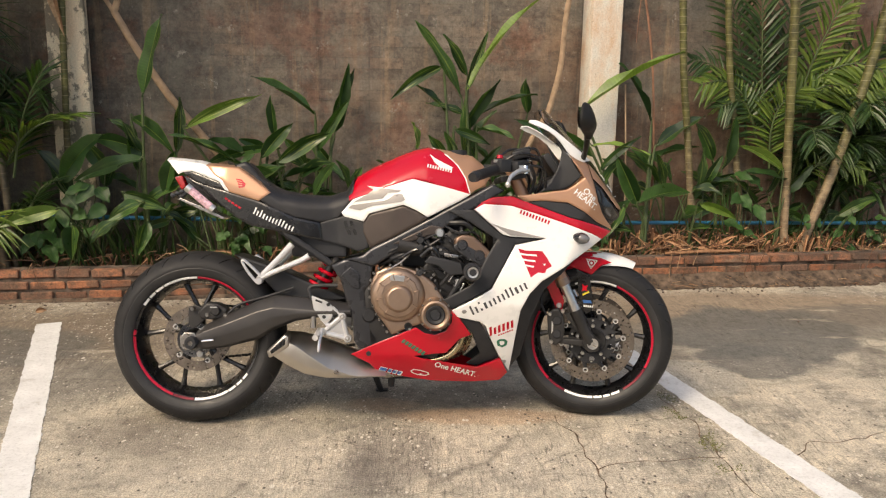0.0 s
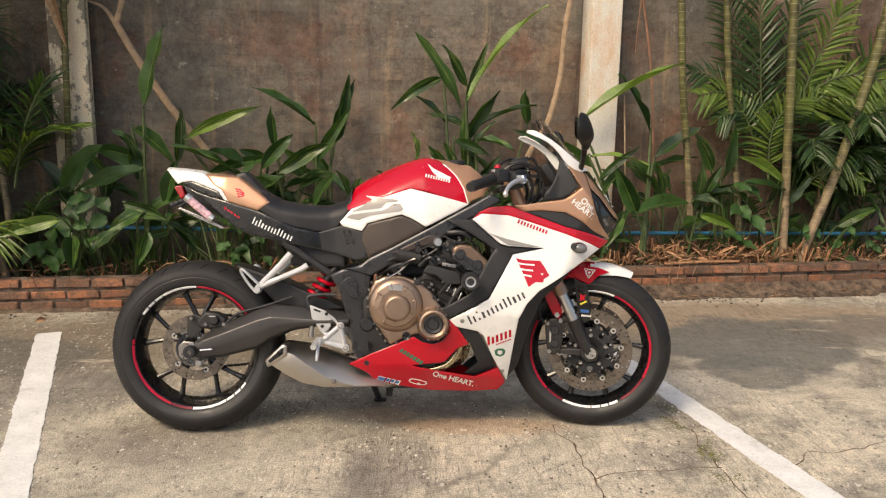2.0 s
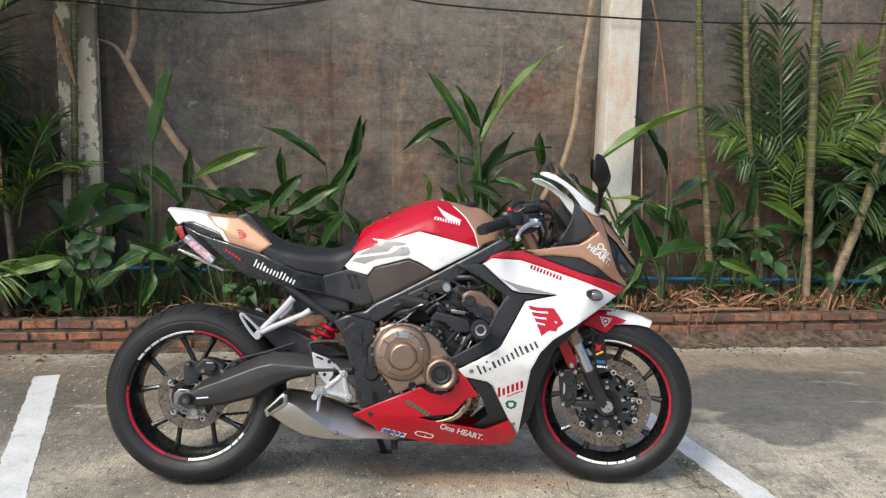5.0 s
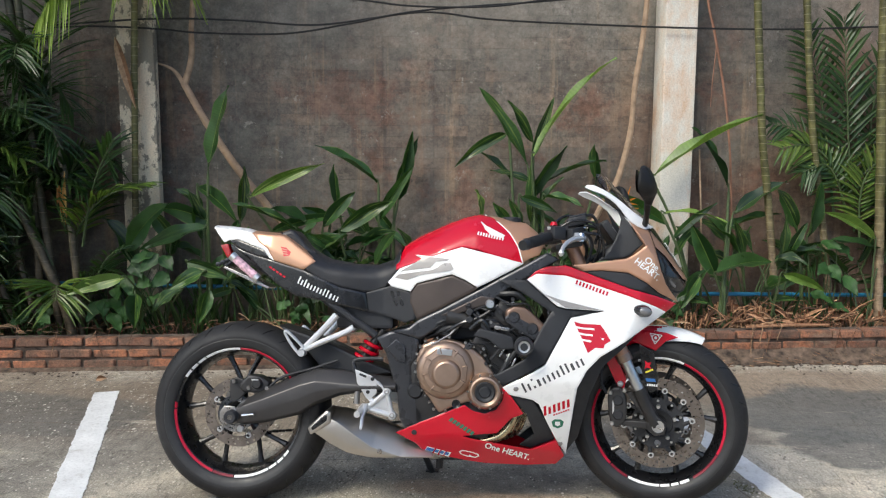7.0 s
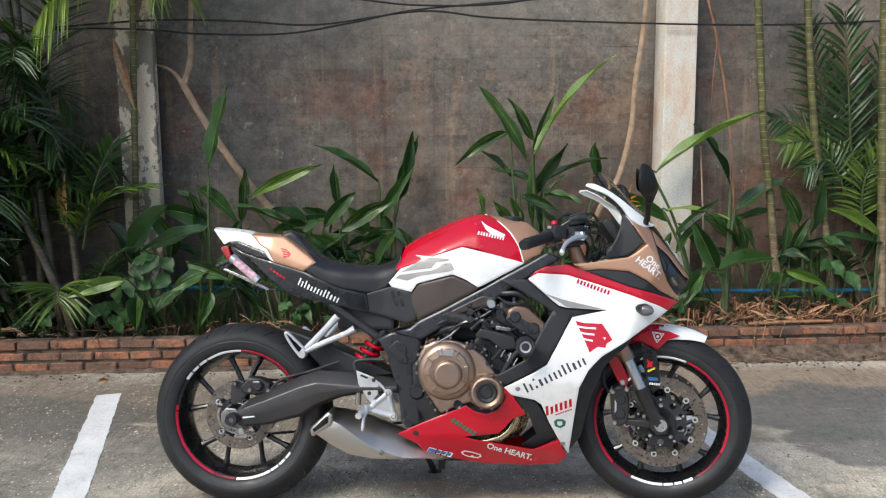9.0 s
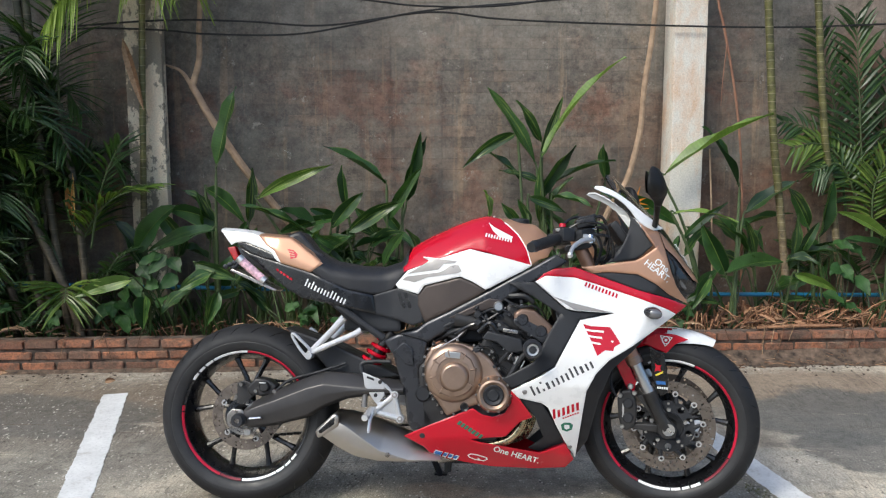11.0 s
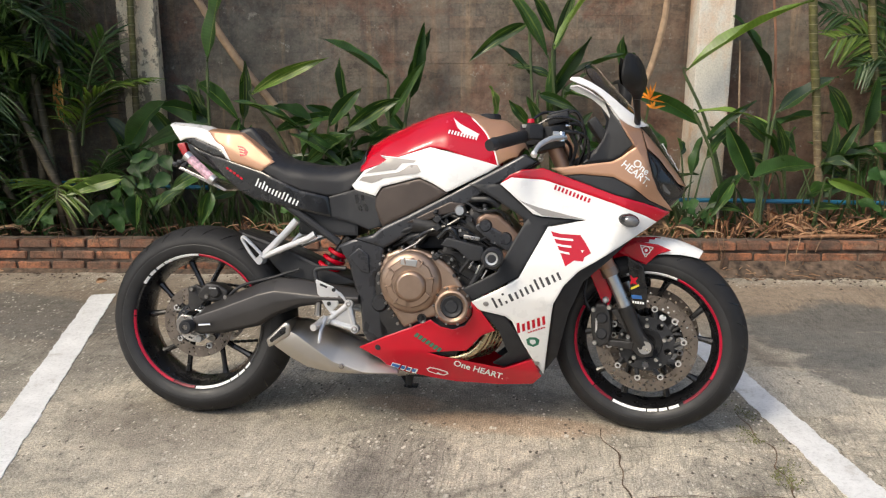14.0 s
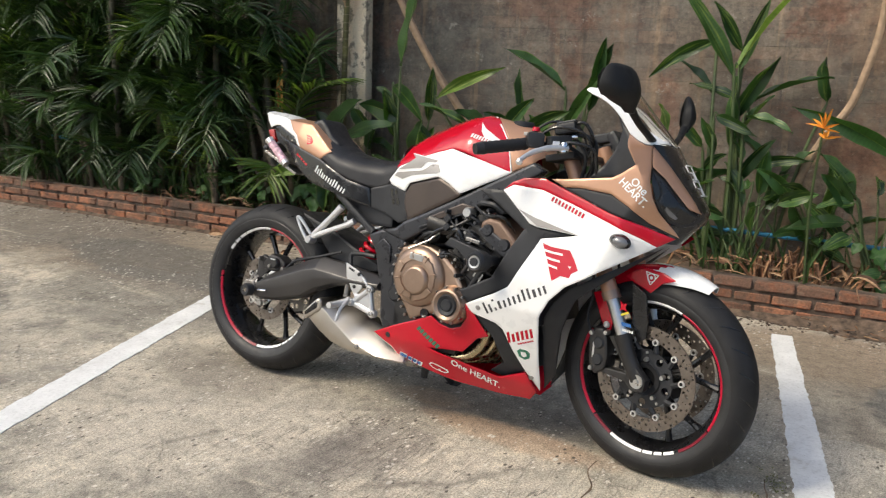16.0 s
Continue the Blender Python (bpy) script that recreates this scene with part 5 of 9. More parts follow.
part("intake_cover", prism([(-0.08, 0.585), (-0.06, 0.64), (0.02, 0.675), (0.12, 0.71), (0.17, 0.66), (0.12, 0.58), (0.02, 0.575)], -0.07, 0.07, 0.01), M_BLACK, eng)
part("starter_cover", lathe([(0.0, -0.135), (0.03, -0.135), (0.036, -0.128), (0.038, -0.06), (0.0, -0.06)], (0.02, 0, 0.625), "y", 24), M_DARK, eng)
for k, (x0, z0, x1, z1) in enumerate(((-0.06, 0.60, 0.05, 0.655), (-0.05, 0.585, 0.10, 0.635), (0.06, 0.69, 0.19, 0.60), (0.09, 0.70, 0.22, 0.64))):
    part("hose", tube(curve_pts([(x0, -0.10, z0), ((x0 + x1) / 2, -0.145, (z0 + z1) / 2 + 0.012), (x1, -0.12, z1)], 6), 0.006 + 0.001 * (k % 3), 8), M_BLACK, eng)
part("throttle_body", tube([(0.02, -0.13, 0.66), (0.14, -0.13, 0.64)], [0.03, 0.026], 14), M_DARK, eng)
part("radiator", box((0.40, 0, 0.55), (0.035, 0.30, 0.30), Euler((0, radians(-12), 0)).to_matrix(), 0.006), M_BLACK, bike)
part("air_box", box((0.12, 0, 0.74), (0.30, 0.17, 0.11), Euler((0, radians(-12), 0)).to_matrix(), 0.02), M_BLACK, bike)

# ---- exhaust
can = bmesh.new()
rows = []
# top edge, foot, scale across and height of the long ridge at each station
for (xt, zt), (xb, zb), k, vr in (((-0.378, 0.337), (-0.428, 0.262), 0.98, 0.24), ((-0.335, 0.334), (-0.372, 0.226), 1.0, 0.30), ((-0.28, 0.322), (-0.315, 0.197), 1.0, 0.45), ((-0.205, 0.297), (-0.235, 0.182), 0.98, 0.68),
                              ((-0.12, 0.262), (-0.13, 0.181), 0.93, 0.90), ((-0.045, 0.228), (-0.02, 0.186), 0.86, 0.95)):
    ring = []
    for v, y in ((0.0, -0.045), (0.0, -0.088), (vr * 0.5, -0.128), (vr, -0.164), (vr + (1 - vr) * 0.55, -0.163), (vr + (1 - vr) * 0.97, -0.156), (1.0, -0.045), (0.5, -0.03)):
        ring.append(can.verts.new((xt + (xb - xt) * v, y * k, zt + (zb - zt) * v)))
    rows.append(ring)
for r, t in zip(rows, rows[1:]):
    for q in range(8):
        can.faces.new((r[q], r[(q + 1) % 8], t[(q + 1) % 8], t[q]))
can.faces.new(rows[0])
can.faces.new(rows[-1])
bmesh.ops.recalc_face_normals(can, faces=can.faces)
bmesh.ops.bevel(can, geom=list(can.edges), offset=0.004, segments=2, affect="EDGES", profile=0.6)
ex = part("silencer", can, M_CAN, bike, "short brushed steel silencer", True, 0.3)
part("silencer_rim", prism([(-0.446, 0.281), (-0.382, 0.341), (-0.364, 0.334), (-0.364, 0.298), (-0.436, 0.254)], -0.168, -0.04, 0.010, 3), M_CAN, ex)
part("silencer_outlet", prism([(-0.434, 0.281), (-0.388, 0.327), (-0.377, 0.325), (-0.378, 0.304), (-0.427, 0.270)], -0.1695, -0.06, 0.005, 2), M_GLOSSBLACK, ex)
part("silencer_bolt", lathe([(0.0, -0.163), (0.006, -0.163), (0.009, -0.159), (0.009, -0.14), (0.0, -0.14)], (-0.20, 0, 0.206), "y", 14), M_STEEL, ex)
part("collector", tube(curve_pts([(-0.04, -0.08, 0.20), (0.05, -0.06, 0.21), (0.14, -0.05, 0.23)], 6), 0.035, 16), M_STEEL, bike)
for k in range(4):
    y = -0.105 + 0.05 * k
    part("header_pipe", tube(curve_pts([(0.085 + 0.02 * k, -0.085 + 0.02 * k, 0.240 - 0.004 * k), (0.15 + 0.02 * k, y, 0.240 - 0.004 * k), (0.212 + 0.017 * k, y, 0.266 - 0.004 * k), (0.250 + 0.013 * k, y, 0.325), (0.272 + 0.006 * k, y, 0.42), (0.28, y, 0.52)], 7), 0.015, 14), M_TITAN, bike, "heat-tinted exhaust header")

# ---- belly fairing and side fairing
BELLY = [(-0.149, 0.267), (-0.063, 0.308), (0.023, 0.343), (0.083, 0.369), (0.113, 0.348), (0.15, 0.34), (0.188, 0.354), (0.21, 0.389), (0.208, 0.432),
         (0.234, 0.407), (0.28, 0.34), (0.24, 0.324), (0.192, 0.272), (0.141, 0.269), (0.075, 0.263), (0.112, 0.253), (0.228, 0.229), (0.306, 0.213),
         (0.392, 0.245), (0.423, 0.186), (0.396, 0.154), (0.288, 0.151), (0.154, 0.159), (0.021, 0.183), (-0.052, 0.196), (-0.083, 0.232)]


def w_belly(x, z):
    """The belly pan's half-width with its long crease."""
    d = z - lerp_table(((-0.15, 0.262), (0.05, 0.268), (0.2, 0.236), (0.42, 0.20)), x)
    return w_fairing(x, z) + 0.014 * max(0.0, 1 - abs(d) / 0.075) * min(1.0, max(0.0, (x + 0.15) / 0.12))


belly = both("belly_fairing", skin(BELLY, w_belly, 0.006, 0.010), M_RED, label="red belly fairing with sponsor decals")
part("belly_floor", box((0.17, 0, 0.165), (0.40, 0.10, 0.012), None, 0.004), M_BLACK, bike)
FAIRING = [(0.286, 0.789), (0.318, 0.808), (0.414, 0.803), (0.506, 0.775), (0.616, 0.739), (0.712, 0.704), (0.75, 0.686), (0.653, 0.62), (0.577, 0.57),
           (0.525, 0.538), (0.482, 0.492), (0.453, 0.435), (0.444, 0.355), (0.429, 0.19), (0.392, 0.247), (0.357, 0.314), (0.331, 0.374), (0.309, 0.39),
           (0.229, 0.407), (0.208, 0.432), (0.302, 0.48), (0.348, 0.509), (0.385, 0.579), (0.431, 0.664), (0.543, 0.688), (0.413, 0.695), (0.386, 0.702)]
fair = both("side_fairing", skin(FAIRING, w_fairing, 0.006), M_WHITE, label="white side fairing with decals")
REDBAND = [(0.286, 0.789), (0.312, 0.815), (0.349, 0.832), (0.414, 0.837), (0.488, 0.810), (0.551, 0.788), (0.621, 0.763), (0.714, 0.739), (0.79, 0.714),
           (0.75, 0.686), (0.712, 0.704), (0.616, 0.739), (0.506, 0.775), (0.414, 0.803), (0.318, 0.808)]
both("fairing_band", skin(REDBAND, w_fairing, 0.006, 0.012), M_RED)
INNER = [(0.19, 0.785), (0.284, 0.787), (0.386, 0.700), (0.413, 0.693), (0.541, 0.688), (0.431, 0.666), (0.386, 0.58), (0.349, 0.511), (0.21, 0.434),
         (0.176, 0.466), (0.284, 0.526), (0.33, 0.619), (0.367, 0.682), (0.265, 0.748)]
both("inner_cowl", skin(INNER, lambda x, z: w_fairing(x, z) - 0.012, 0.02, 0.02), M_BLACK)
LOWBLACK = [(0.229, 0.405), (0.309, 0.388), (0.357, 0.312), (0.388, 0.246), (0.306, 0.213), (0.27, 0.225), (0.318, 0.263), (0.29, 0.338)]
both("lower_cowl", skin(LOWBLACK, lambda x, z: w_fairing(x, z) - 0.01, 0.02, 0.02), M_BLACK)
both("front_lining", skin([(0.74, 0.68), (0.65, 0.615), (0.577, 0.566), (0.525, 0.534), (0.484, 0.488), (0.456, 0.432), (0.446, 0.355), (0.432, 0.195), (0.47, 0.25), (0.50, 0.40), (0.54, 0.50), (0.62, 0.57)],
                          lambda x, z: max(0.03, w_fairing(x, z) - 0.03 - 0.4 * max(0, x - 0.45 - 0.5 * max(0, z - 0.45))), 0.01, 0.02), M_BLACK)
# thin grey sheet: the shade on the fairing's lower facet, put in as colour
part("silver_tip", skin([(0.345, 0.740), (0.413, 0.698), (0.535, 0.6905), (0.48, 0.703), (0.40, 0.722)], w_fairing, 0.0004, 0.02, 0, 0.001), M_GREYDECAL, fair)

# ---- nose: bronze sides, black inserts, head lamps, screen
GOLD = [(0.433, 0.838), (0.475, 0.842), (0.613, 0.861), (0.636, 0.874), (0.674, 0.903), (0.651, 0.937), (0.637, 0.962), (0.628, 0.988), (0.654, 0.971),
        (0.677, 0.961), (0.694, 0.961), (0.709, 0.902), (0.716, 0.864), (0.728, 0.82), (0.746, 0.781), (0.765, 0.757), (0.786, 0.734), (0.797, 0.718),
        (0.725, 0.749), (0.672, 0.787), (0.617, 0.816), (0.525, 0.823), (0.479, 0.819)]
nose = both("nose_side", skin(GOLD, w_fairing, 0.006, 0.012), M_GOLD, label="bronze nose fairing")
both("nose_insert", skin([(0.470, 0.8185), (0.525, 0.8215), (0.617, 0.815), (0.672, 0.786), (0.724, 0.7505), (0.77, 0.725), (0.714, 0.740), (0.621, 0.764), (0.551, 0.789), (0.488, 0.811)], lambda x, z: w_fairing(x, z) - 0.006, 0.01, 0.010), M_BLACK)
both("headlight", skin([(0.711, 0.899), (0.748, 0.868), (0.784, 0.826), (0.813, 0.794), (0.836, 0.776), (0.824, 0.757), (0.799, 0.748), (0.768, 0.757), (0.748, 0.781), (0.730, 0.82), (0.718, 0.864)],
                       lambda x, z: w_fairing(x, z) - 0.009, 0.02, 0.01), M_BLACK, label="long narrow dark head lamp")
both("headlight_lens", skin([(0.735, 0.868), (0.758, 0.848), (0.786, 0.817), (0.812, 0.789), (0.829, 0.775), (0.818, 0.762), (0.798, 0.755), (0.771, 0.764), (0.754, 0.785), (0.744, 0.812), (0.748, 0.836)],
                            lambda x, z: w_fairing(x, z) - 0.004, 0.005, 0.01), M_GLOSSBLACK, label="glossy dark lamp lens")
both("lamp_side_panel", skin([(0.716, 0.887), (0.733, 0.862), (0.744, 0.836), (0.740, 0.812), (0.732, 0.818), (0.721, 0.862)], lambda x, z: w_fairing(x, z) - 0.006, 0.004, 0.008, 0.002), M_GLOSSBLACK)
both("lamp_reflector", skin([(0.762, 0.800), (0.776, 0.786), (0.790, 0.772), (0.784, 0.766), (0.770, 0.774), (0.760, 0.788)], lambda x, z: w_fairing(x, z) - 0.003, 0.003, 0.008, 0.002), M_SMOKED)
both("nose_brow", skin([(0.6965, 0.960), (0.722, 0.934), (0.748, 0.906), (0.787, 0.859), (0.820, 0.817), (0.838, 0.789), (0.812, 0.799), (0.784, 0.831), (0.748, 0.873), (0.7115, 0.903)],
                       lambda x, z: w_fairing(x, z) + 0.002, 0.006, 0.009), M_GOLD)
SPINE = ((0.69, 0.775), (0.72, 0.80), (0.745, 0.82), (0.77, 0.842), (0.80, 0.848), (0.87, 0.798), (0.97, 0.733))


def centre_point(y, z):
    """The black middle of the nose: set a little below the bronze sides and rounded to the same plan."""
    return (lerp_table(SPINE, z) - lerp_table(NOSE_ROUND, z) * (y / 0.18) ** 2 - 0.002, y, z)


centre_bm = bmesh.new()
rows = []
for z, w in ((0.966, 0.112), (0.93, 0.103), (0.895, 0.092), (0.86, 0.082), (0.82, 0.064), (0.793, 0.052), (0.772, 0.058), (0.748, 0.092), (0.72, 0.105), (0.695, 0.095)):
    rows.append([centre_bm.verts.new(centre_point(q / 5 * w, z)) for q in range(-5, 6)])
for r, t in zip(rows, rows[1:]):
    for i in range(10):
        centre_bm.faces.new((r[i], r[i + 1], t[i + 1], t[i]))
bmesh.ops.recalc_face_normals(centre_bm, faces=centre_bm.faces)
bmesh.ops.solidify(centre_bm, geom=list(centre_bm.faces), thickness=0.006)
bmesh.ops.recalc_face_normals(centre_bm, faces=centre_bm.faces)
nc = part("nose_centre", centre_bm, M_GLOSSBLACK, bike, "black nose centre with race number", True)


def screen_surface(rows, material, name, label, thick=0.003):
    bm = bmesh.new()
    grid = []
    for x, z, w, drop in rows:
        grid.append([bm.verts.new((x - drop * q * q, q * w, z - 0.25 * drop * q * q)) for q in [k / 6 for k in range(-6, 7)]])
    for r, s in zip(grid, grid[1:]):
        for i in range(12):
            bm.faces.new((r[i], r[i + 1], s[i + 1], s[i]))
    bmesh.ops.recalc_face_normals(bm, faces=bm.faces)
    bmesh.ops.solidify(bm, geom=list(bm.faces), thickness=thick)
    bmesh.ops.recalc_face_normals(bm, faces=bm.faces)
    return part(name, bm, material, bike, label)


scr = screen_surface([(0.732, 0.970, 0.040, 0.012), (0.70, 1.006, 0.072, 0.03), (0.66, 1.048, 0.090, 0.042), (0.615, 1.095, 0.095, 0.052), (0.577, 1.138, 0.08, 0.045), (0.555, 1.162, 0.05, 0.03)],
                     M_SMOKE, "windscreen", "smoked clear windscreen")
scr.visible_shadow = False
trim = bmesh.new()
rows = []
for outer, inner in (((0.480, 0.120, 1.103), (0.482, 0.114, 1.107)), ((0.503, 0.128, 1.092), (0.508, 0.110, 1.110)), ((0.533, 0.131, 1.081), (0.542, 0.106, 1.094)),
                     ((0.556, 0.132, 1.069), (0.575, 0.105, 1.073)), ((0.580, 0.132, 1.050), (0.605, 0.106, 1.051)), ((0.600, 0.130, 1.028), (0.632, 0.107, 1.030)),
                     ((0.615, 0.128, 1.007), (0.657, 0.108, 1.010)), ((0.629, 0.128, 0.990), (0.675, 0.095, 0.999)), ((0.654, 0.128, 0.973), (0.693, 0.077, 0.987)),
                     ((0.677, 0.120, 0.964), (0.708, 0.058, 0.979)), ((0.700, 0.100, 0.964), (0.722, 0.041, 0.972))):
    a, b = Vector(outer), Vector(inner)
    rows.append([trim.verts.new(Vector((p.x + h, -p.y, p.z + h))) for p, h in ((a, 0.0), (a.lerp(b, 0.3), 0.004), (a.lerp(b, 0.7), 0.005), (b, 0.001))])
for r, t in zip(rows, rows[1:]):
    for q in range(3):
        trim.faces.new((r[q], r[q + 1], t[q + 1], t[q]))
bmesh.ops.recalc_face_normals(trim, faces=trim.faces)
bmesh.ops.solidify(trim, geom=list(trim.faces), thickness=0.004)
bmesh.ops.recalc_face_normals(trim, faces=trim.faces)
both("screen_trim", trim, M_WHITE, label="white screen trim")
both("screen_lining", skin([(0.581, 1.047), (0.600, 1.020), (0.611, 1.003), (0.629, 0.981), (0.656, 0.934), (0.671, 0.912), (0.637, 0.877), (0.616, 0.865), (0.525, 0.853), (0.565, 0.896), (0.585, 0.93), (0.597, 0.964), (0.602, 0.997), (0.590, 1.025)],
                           lambda x, z: lerp_table(((0.52, 0.13), (0.60, 0.118), (0.68, 0.15)), x), 0.006, 0.014), M_BLACK)
part("dashboard", box((0.575, 0, 0.955), (0.03, 0.16, 0.09), Euler((0, radians(-35), 0)).to_matrix(), 0.01), M_BLACK, bike, "black dashboard")
part("dash_cowl", prism([(0.44, 0.84), (0.62, 0.87), (0.66, 0.93), (0.62, 0.94), (0.54, 0.885)], -0.085, 0.085, 0.01), M_BLACK, bike)

# ---- mirrors
for side in (-1, 1):
    stalk = curve_pts([(0.684, side * 0.080, 0.972), (0.682, side * 0.12, 0.985), (0.674, side * 0.195, 1.012), (0.666, side * 0.252, 1.045)], 5)
    part("mirror_arm", tube(stalk, [0.0115 - 0.002 * math.sin(math.pi * k / (len(stalk) - 1)) for k in range(len(stalk))], 12), M_MIRRORBACK, bike, "black mirror stalk")
    part("mirror_foot", box((0.684, side * 0.083, 0.974), (0.034, 0.018, 0.012), Euler((0, radians(34), radians(side * -38))).to_matrix(), 0.006, 3), M_MIRRORBACK, bike)
    bm = bmesh.new()
    grid = []
    for z, inn, out, dp in ((1.150, -0.018, 0.022, 0.004), (1.146, -0.038, 0.042, 0.011), (1.136, -0.052, 0.056, 0.017), (1.118, -0.061, 0.066, 0.024), (1.098, -0.065, 0.070, 0.030), (1.082, -0.065, 0.067, 0.033),
                            (1.066, -0.063, 0.054, 0.030), (1.054, -0.062, 0.020, 0.023), (1.044, -0.063, -0.022, 0.017), (1.032, -0.065, -0.040, 0.012)):
        ring = []
        for a in range(16):
            b = 2 * math.pi * a / 16
            along = (inn + out) / 2 + (out - inn) / 2 * math.copysign(abs(math.cos(b)) ** 0.7, math.cos(b))
            deep = dp * math.copysign(abs(math.sin(b)) ** 0.8, math.sin(b)) * (1.15 if math.sin(b) > 0 else 0.5)
            ring.append(bm.verts.new((0.646 - 0.34 * along + deep, side * (0.308 + 0.94 * along), z)))
        grid.append(ring)
    for r, t in zip(grid, grid[1:]):
        for a in range(16):
            bm.faces.new((r[a], r[(a + 1) % 16], t[(a + 1) % 16], t[a]))
    bm.faces.new(grid[0])
    bm.faces.new(grid[-1])
    bmesh.ops.recalc_face_normals(bm, faces=bm.faces)
    mir = part("mirror", bm, M_MIRRORBACK, bike, "black mirror housing", True)
    gl = bmesh.new()
    gl.faces.new([gl.verts.new((0.646 - 0.34 * m - 0.0175, side * (0.308 + 0.94 * m), z)) for m, z in ((-0.055, 1.06), (0.04, 1.066), (0.058, 1.085), (0.06, 1.11), (0.045, 1.134), (-0.04, 1.134), (-0.054, 1.11))])
    part("mirror_glass", gl, M_MIRROR, mir)

# ---- indicators
for side in (-1, 1):
    y = side * 0.186
    ind = part("indicator", lathe([(0.0, side * 0.024), (0.012, side * 0.022), (0.020, side * 0.014), (0.024, 0.0), (0.026, side * -0.004)], (0, 0, 0), "y", 24), M_GLOSSBLACK, bike, "small dark oval indicator lamp")
    ind.location, ind.rotation_euler, ind.scale = (0.663, y, 0.691), (0, radians(12), 0), (1.25, 1.0, 0.78)
    part("indicator_lens", lathe([(0.0, side * 0.0265), (0.010, side * 0.025), (0.017, side * 0.0195), (0.02, side * 0.014)], (0.003, 0, 0), "y", 20), M_SMOKED, ind)

# ---- tank
RED_T = [(-0.160, 0.815), (-0.168, 0.855), (-0.137, 0.906), (-0.087, 0.937), (-0.037, 0.961), (0.012, 0.984), (0.072, 1.007), (0.121, 1.018), (0.143, 1.015),
         (0.191, 0.985), (0.229, 0.948), (0.258, 0.899), (0.273, 0.843), (0.172, 0.87), (0.067, 0.895), (-0.03, 0.864), (-0.078, 0.845), (-0.146, 0.821)]
tank = both("tank_shell", skin(RED_T, w_tank, 0.004, 0.013, 0.003, 0, (tank_in, tank_out)), M_RED, label="gloss red fuel tank")
GOLD_T = [(0.143, 1.015), (0.191, 0.985), (0.229, 0.948), (0.258, 0.899), (0.273, 0.843), (0.33, 0.87), (0.37, 0.872), (0.352, 0.912), (0.328, 0.954), (0.289, 0.986), (0.21, 1.004)]
both("tank_front", skin(GOLD_T, w_tank, 0.004, 0.012, 0.003, -0.001, (tank_in, tank_out)), M_GOLD, label="bronze front of the tank")
WHITE_T = [(0.067, 0.895), (0.172, 0.87), (0.277, 0.842), (0.238, 0.819), (0.134, 0.765), (0.121, 0.76), (0.077, 0.786), (0.035, 0.803), (-0.087, 0.771), (-0.107, 0.742), (-0.178, 0.759),
           (-0.188, 0.773), (-0.146, 0.821), (-0.078, 0.845), (-0.03, 0.864)]
tw = both("tank_side", skin(WHITE_T, lambda x, z: w_tank(x, z) + 0.004, 0.008, 0.012, 0.005), M_WHITE, label="white tank side panel")
LOW_T = [(-0.109, 0.739), (-0.087, 0.77), (0.035, 0.801), (0.077, 0.784), (0.125, 0.758), (0.1, 0.741), (0.001, 0.688), (-0.083, 0.646), (-0.113, 0.706)]
both("tank_lower_panel", skin(LOW_T, lambda x, z: w_tank(x, 0.80) - 0.004, 0.01, 0.014, 0.006), M_BROWNGREY, label="brown-grey panel under the tank")
w_grip = lambda x, z: w_tank(x, z) + 0.0045
PAD_UPPER = [(-0.145, 0.810), (-0.068, 0.8536), (-0.093, 0.866), (-0.0345, 0.860), (0.026, 0.8536), (0.0176, 0.847), (-0.020, 0.845), (-0.0386, 0.8246)]
PAD_LOWER = [(-0.1636, 0.789), (-0.149, 0.800), (-0.0345, 0.816), (-0.0157, 0.8246), (0.003, 0.839), (0.030, 0.841), (0.0405, 0.8205), (0.028, 0.814), (-0.078, 0.798), (-0.12, 0.781)]
for pad in (PAD_UPPER, PAD_LOWER):
    mx, mz = sum(x for x, z in pad) / len(pad), sum(z for x, z in pad) / len(pad)
    decal("pad_border", [(mx + (x - mx) * 1.035, mz + (z - mz) * 1.13) for x, z in pad], w_grip, M_WHITE, tw, 0.0008, 0.012)
    decal("tank_grip", pad, w_grip, M_GREYDECAL, tw, 0.002, 0.012)
SEAM = [(0.143, 1.013), (0.191, 0.983), (0.229, 0.946), (0.258, 0.897), (0.273, 0.845)]
both("tank_seam", tube([(x, -w_tank(x, z) - 0.0006, z) for x, z in SEAM], 0.0022, 6), M_TAPEWHITE)
decal("wing_mark", [(0.128, 0.988), (0.15, 0.970), (0.212, 0.938), (0.205, 0.928), (0.165, 0.938), (0.145, 0.957)], w_tank, M_WHITE, tank, 0.0015, 0.01)
bars_along("name_mark", (0.118, 0.938), (0.206, 0.919), 0.012, [(0.5, 1)] * 10, w_tank, M_WHITE, tank)
part("tank_cap", lathe([(0.0, 0.008), (0.03, 0.008), (0.034, 0.004), (0.034, -0.01)], (0.235, 0, 0.998), "z", 28), M_BLACK, bike)

# ---- seat and tail


def w_seat(x, z):
    w = lerp_table(((-0.47, 0.112), (-0.35, 0.105), (-0.22, 0.085), (-0.15, 0.09)), x)
    top = lerp_table(((-0.48, 0.89), (-0.40, 0.851), (-0.313, 0.836), (-0.235, 0.834), (-0.176, 0.853), (-0.145, 0.905)), x)
    return w * math.sqrt(max(0.0, 1 - max(0.0, 1 - (top - z) / 0.055) ** 2)) if z > top - 0.055 else w


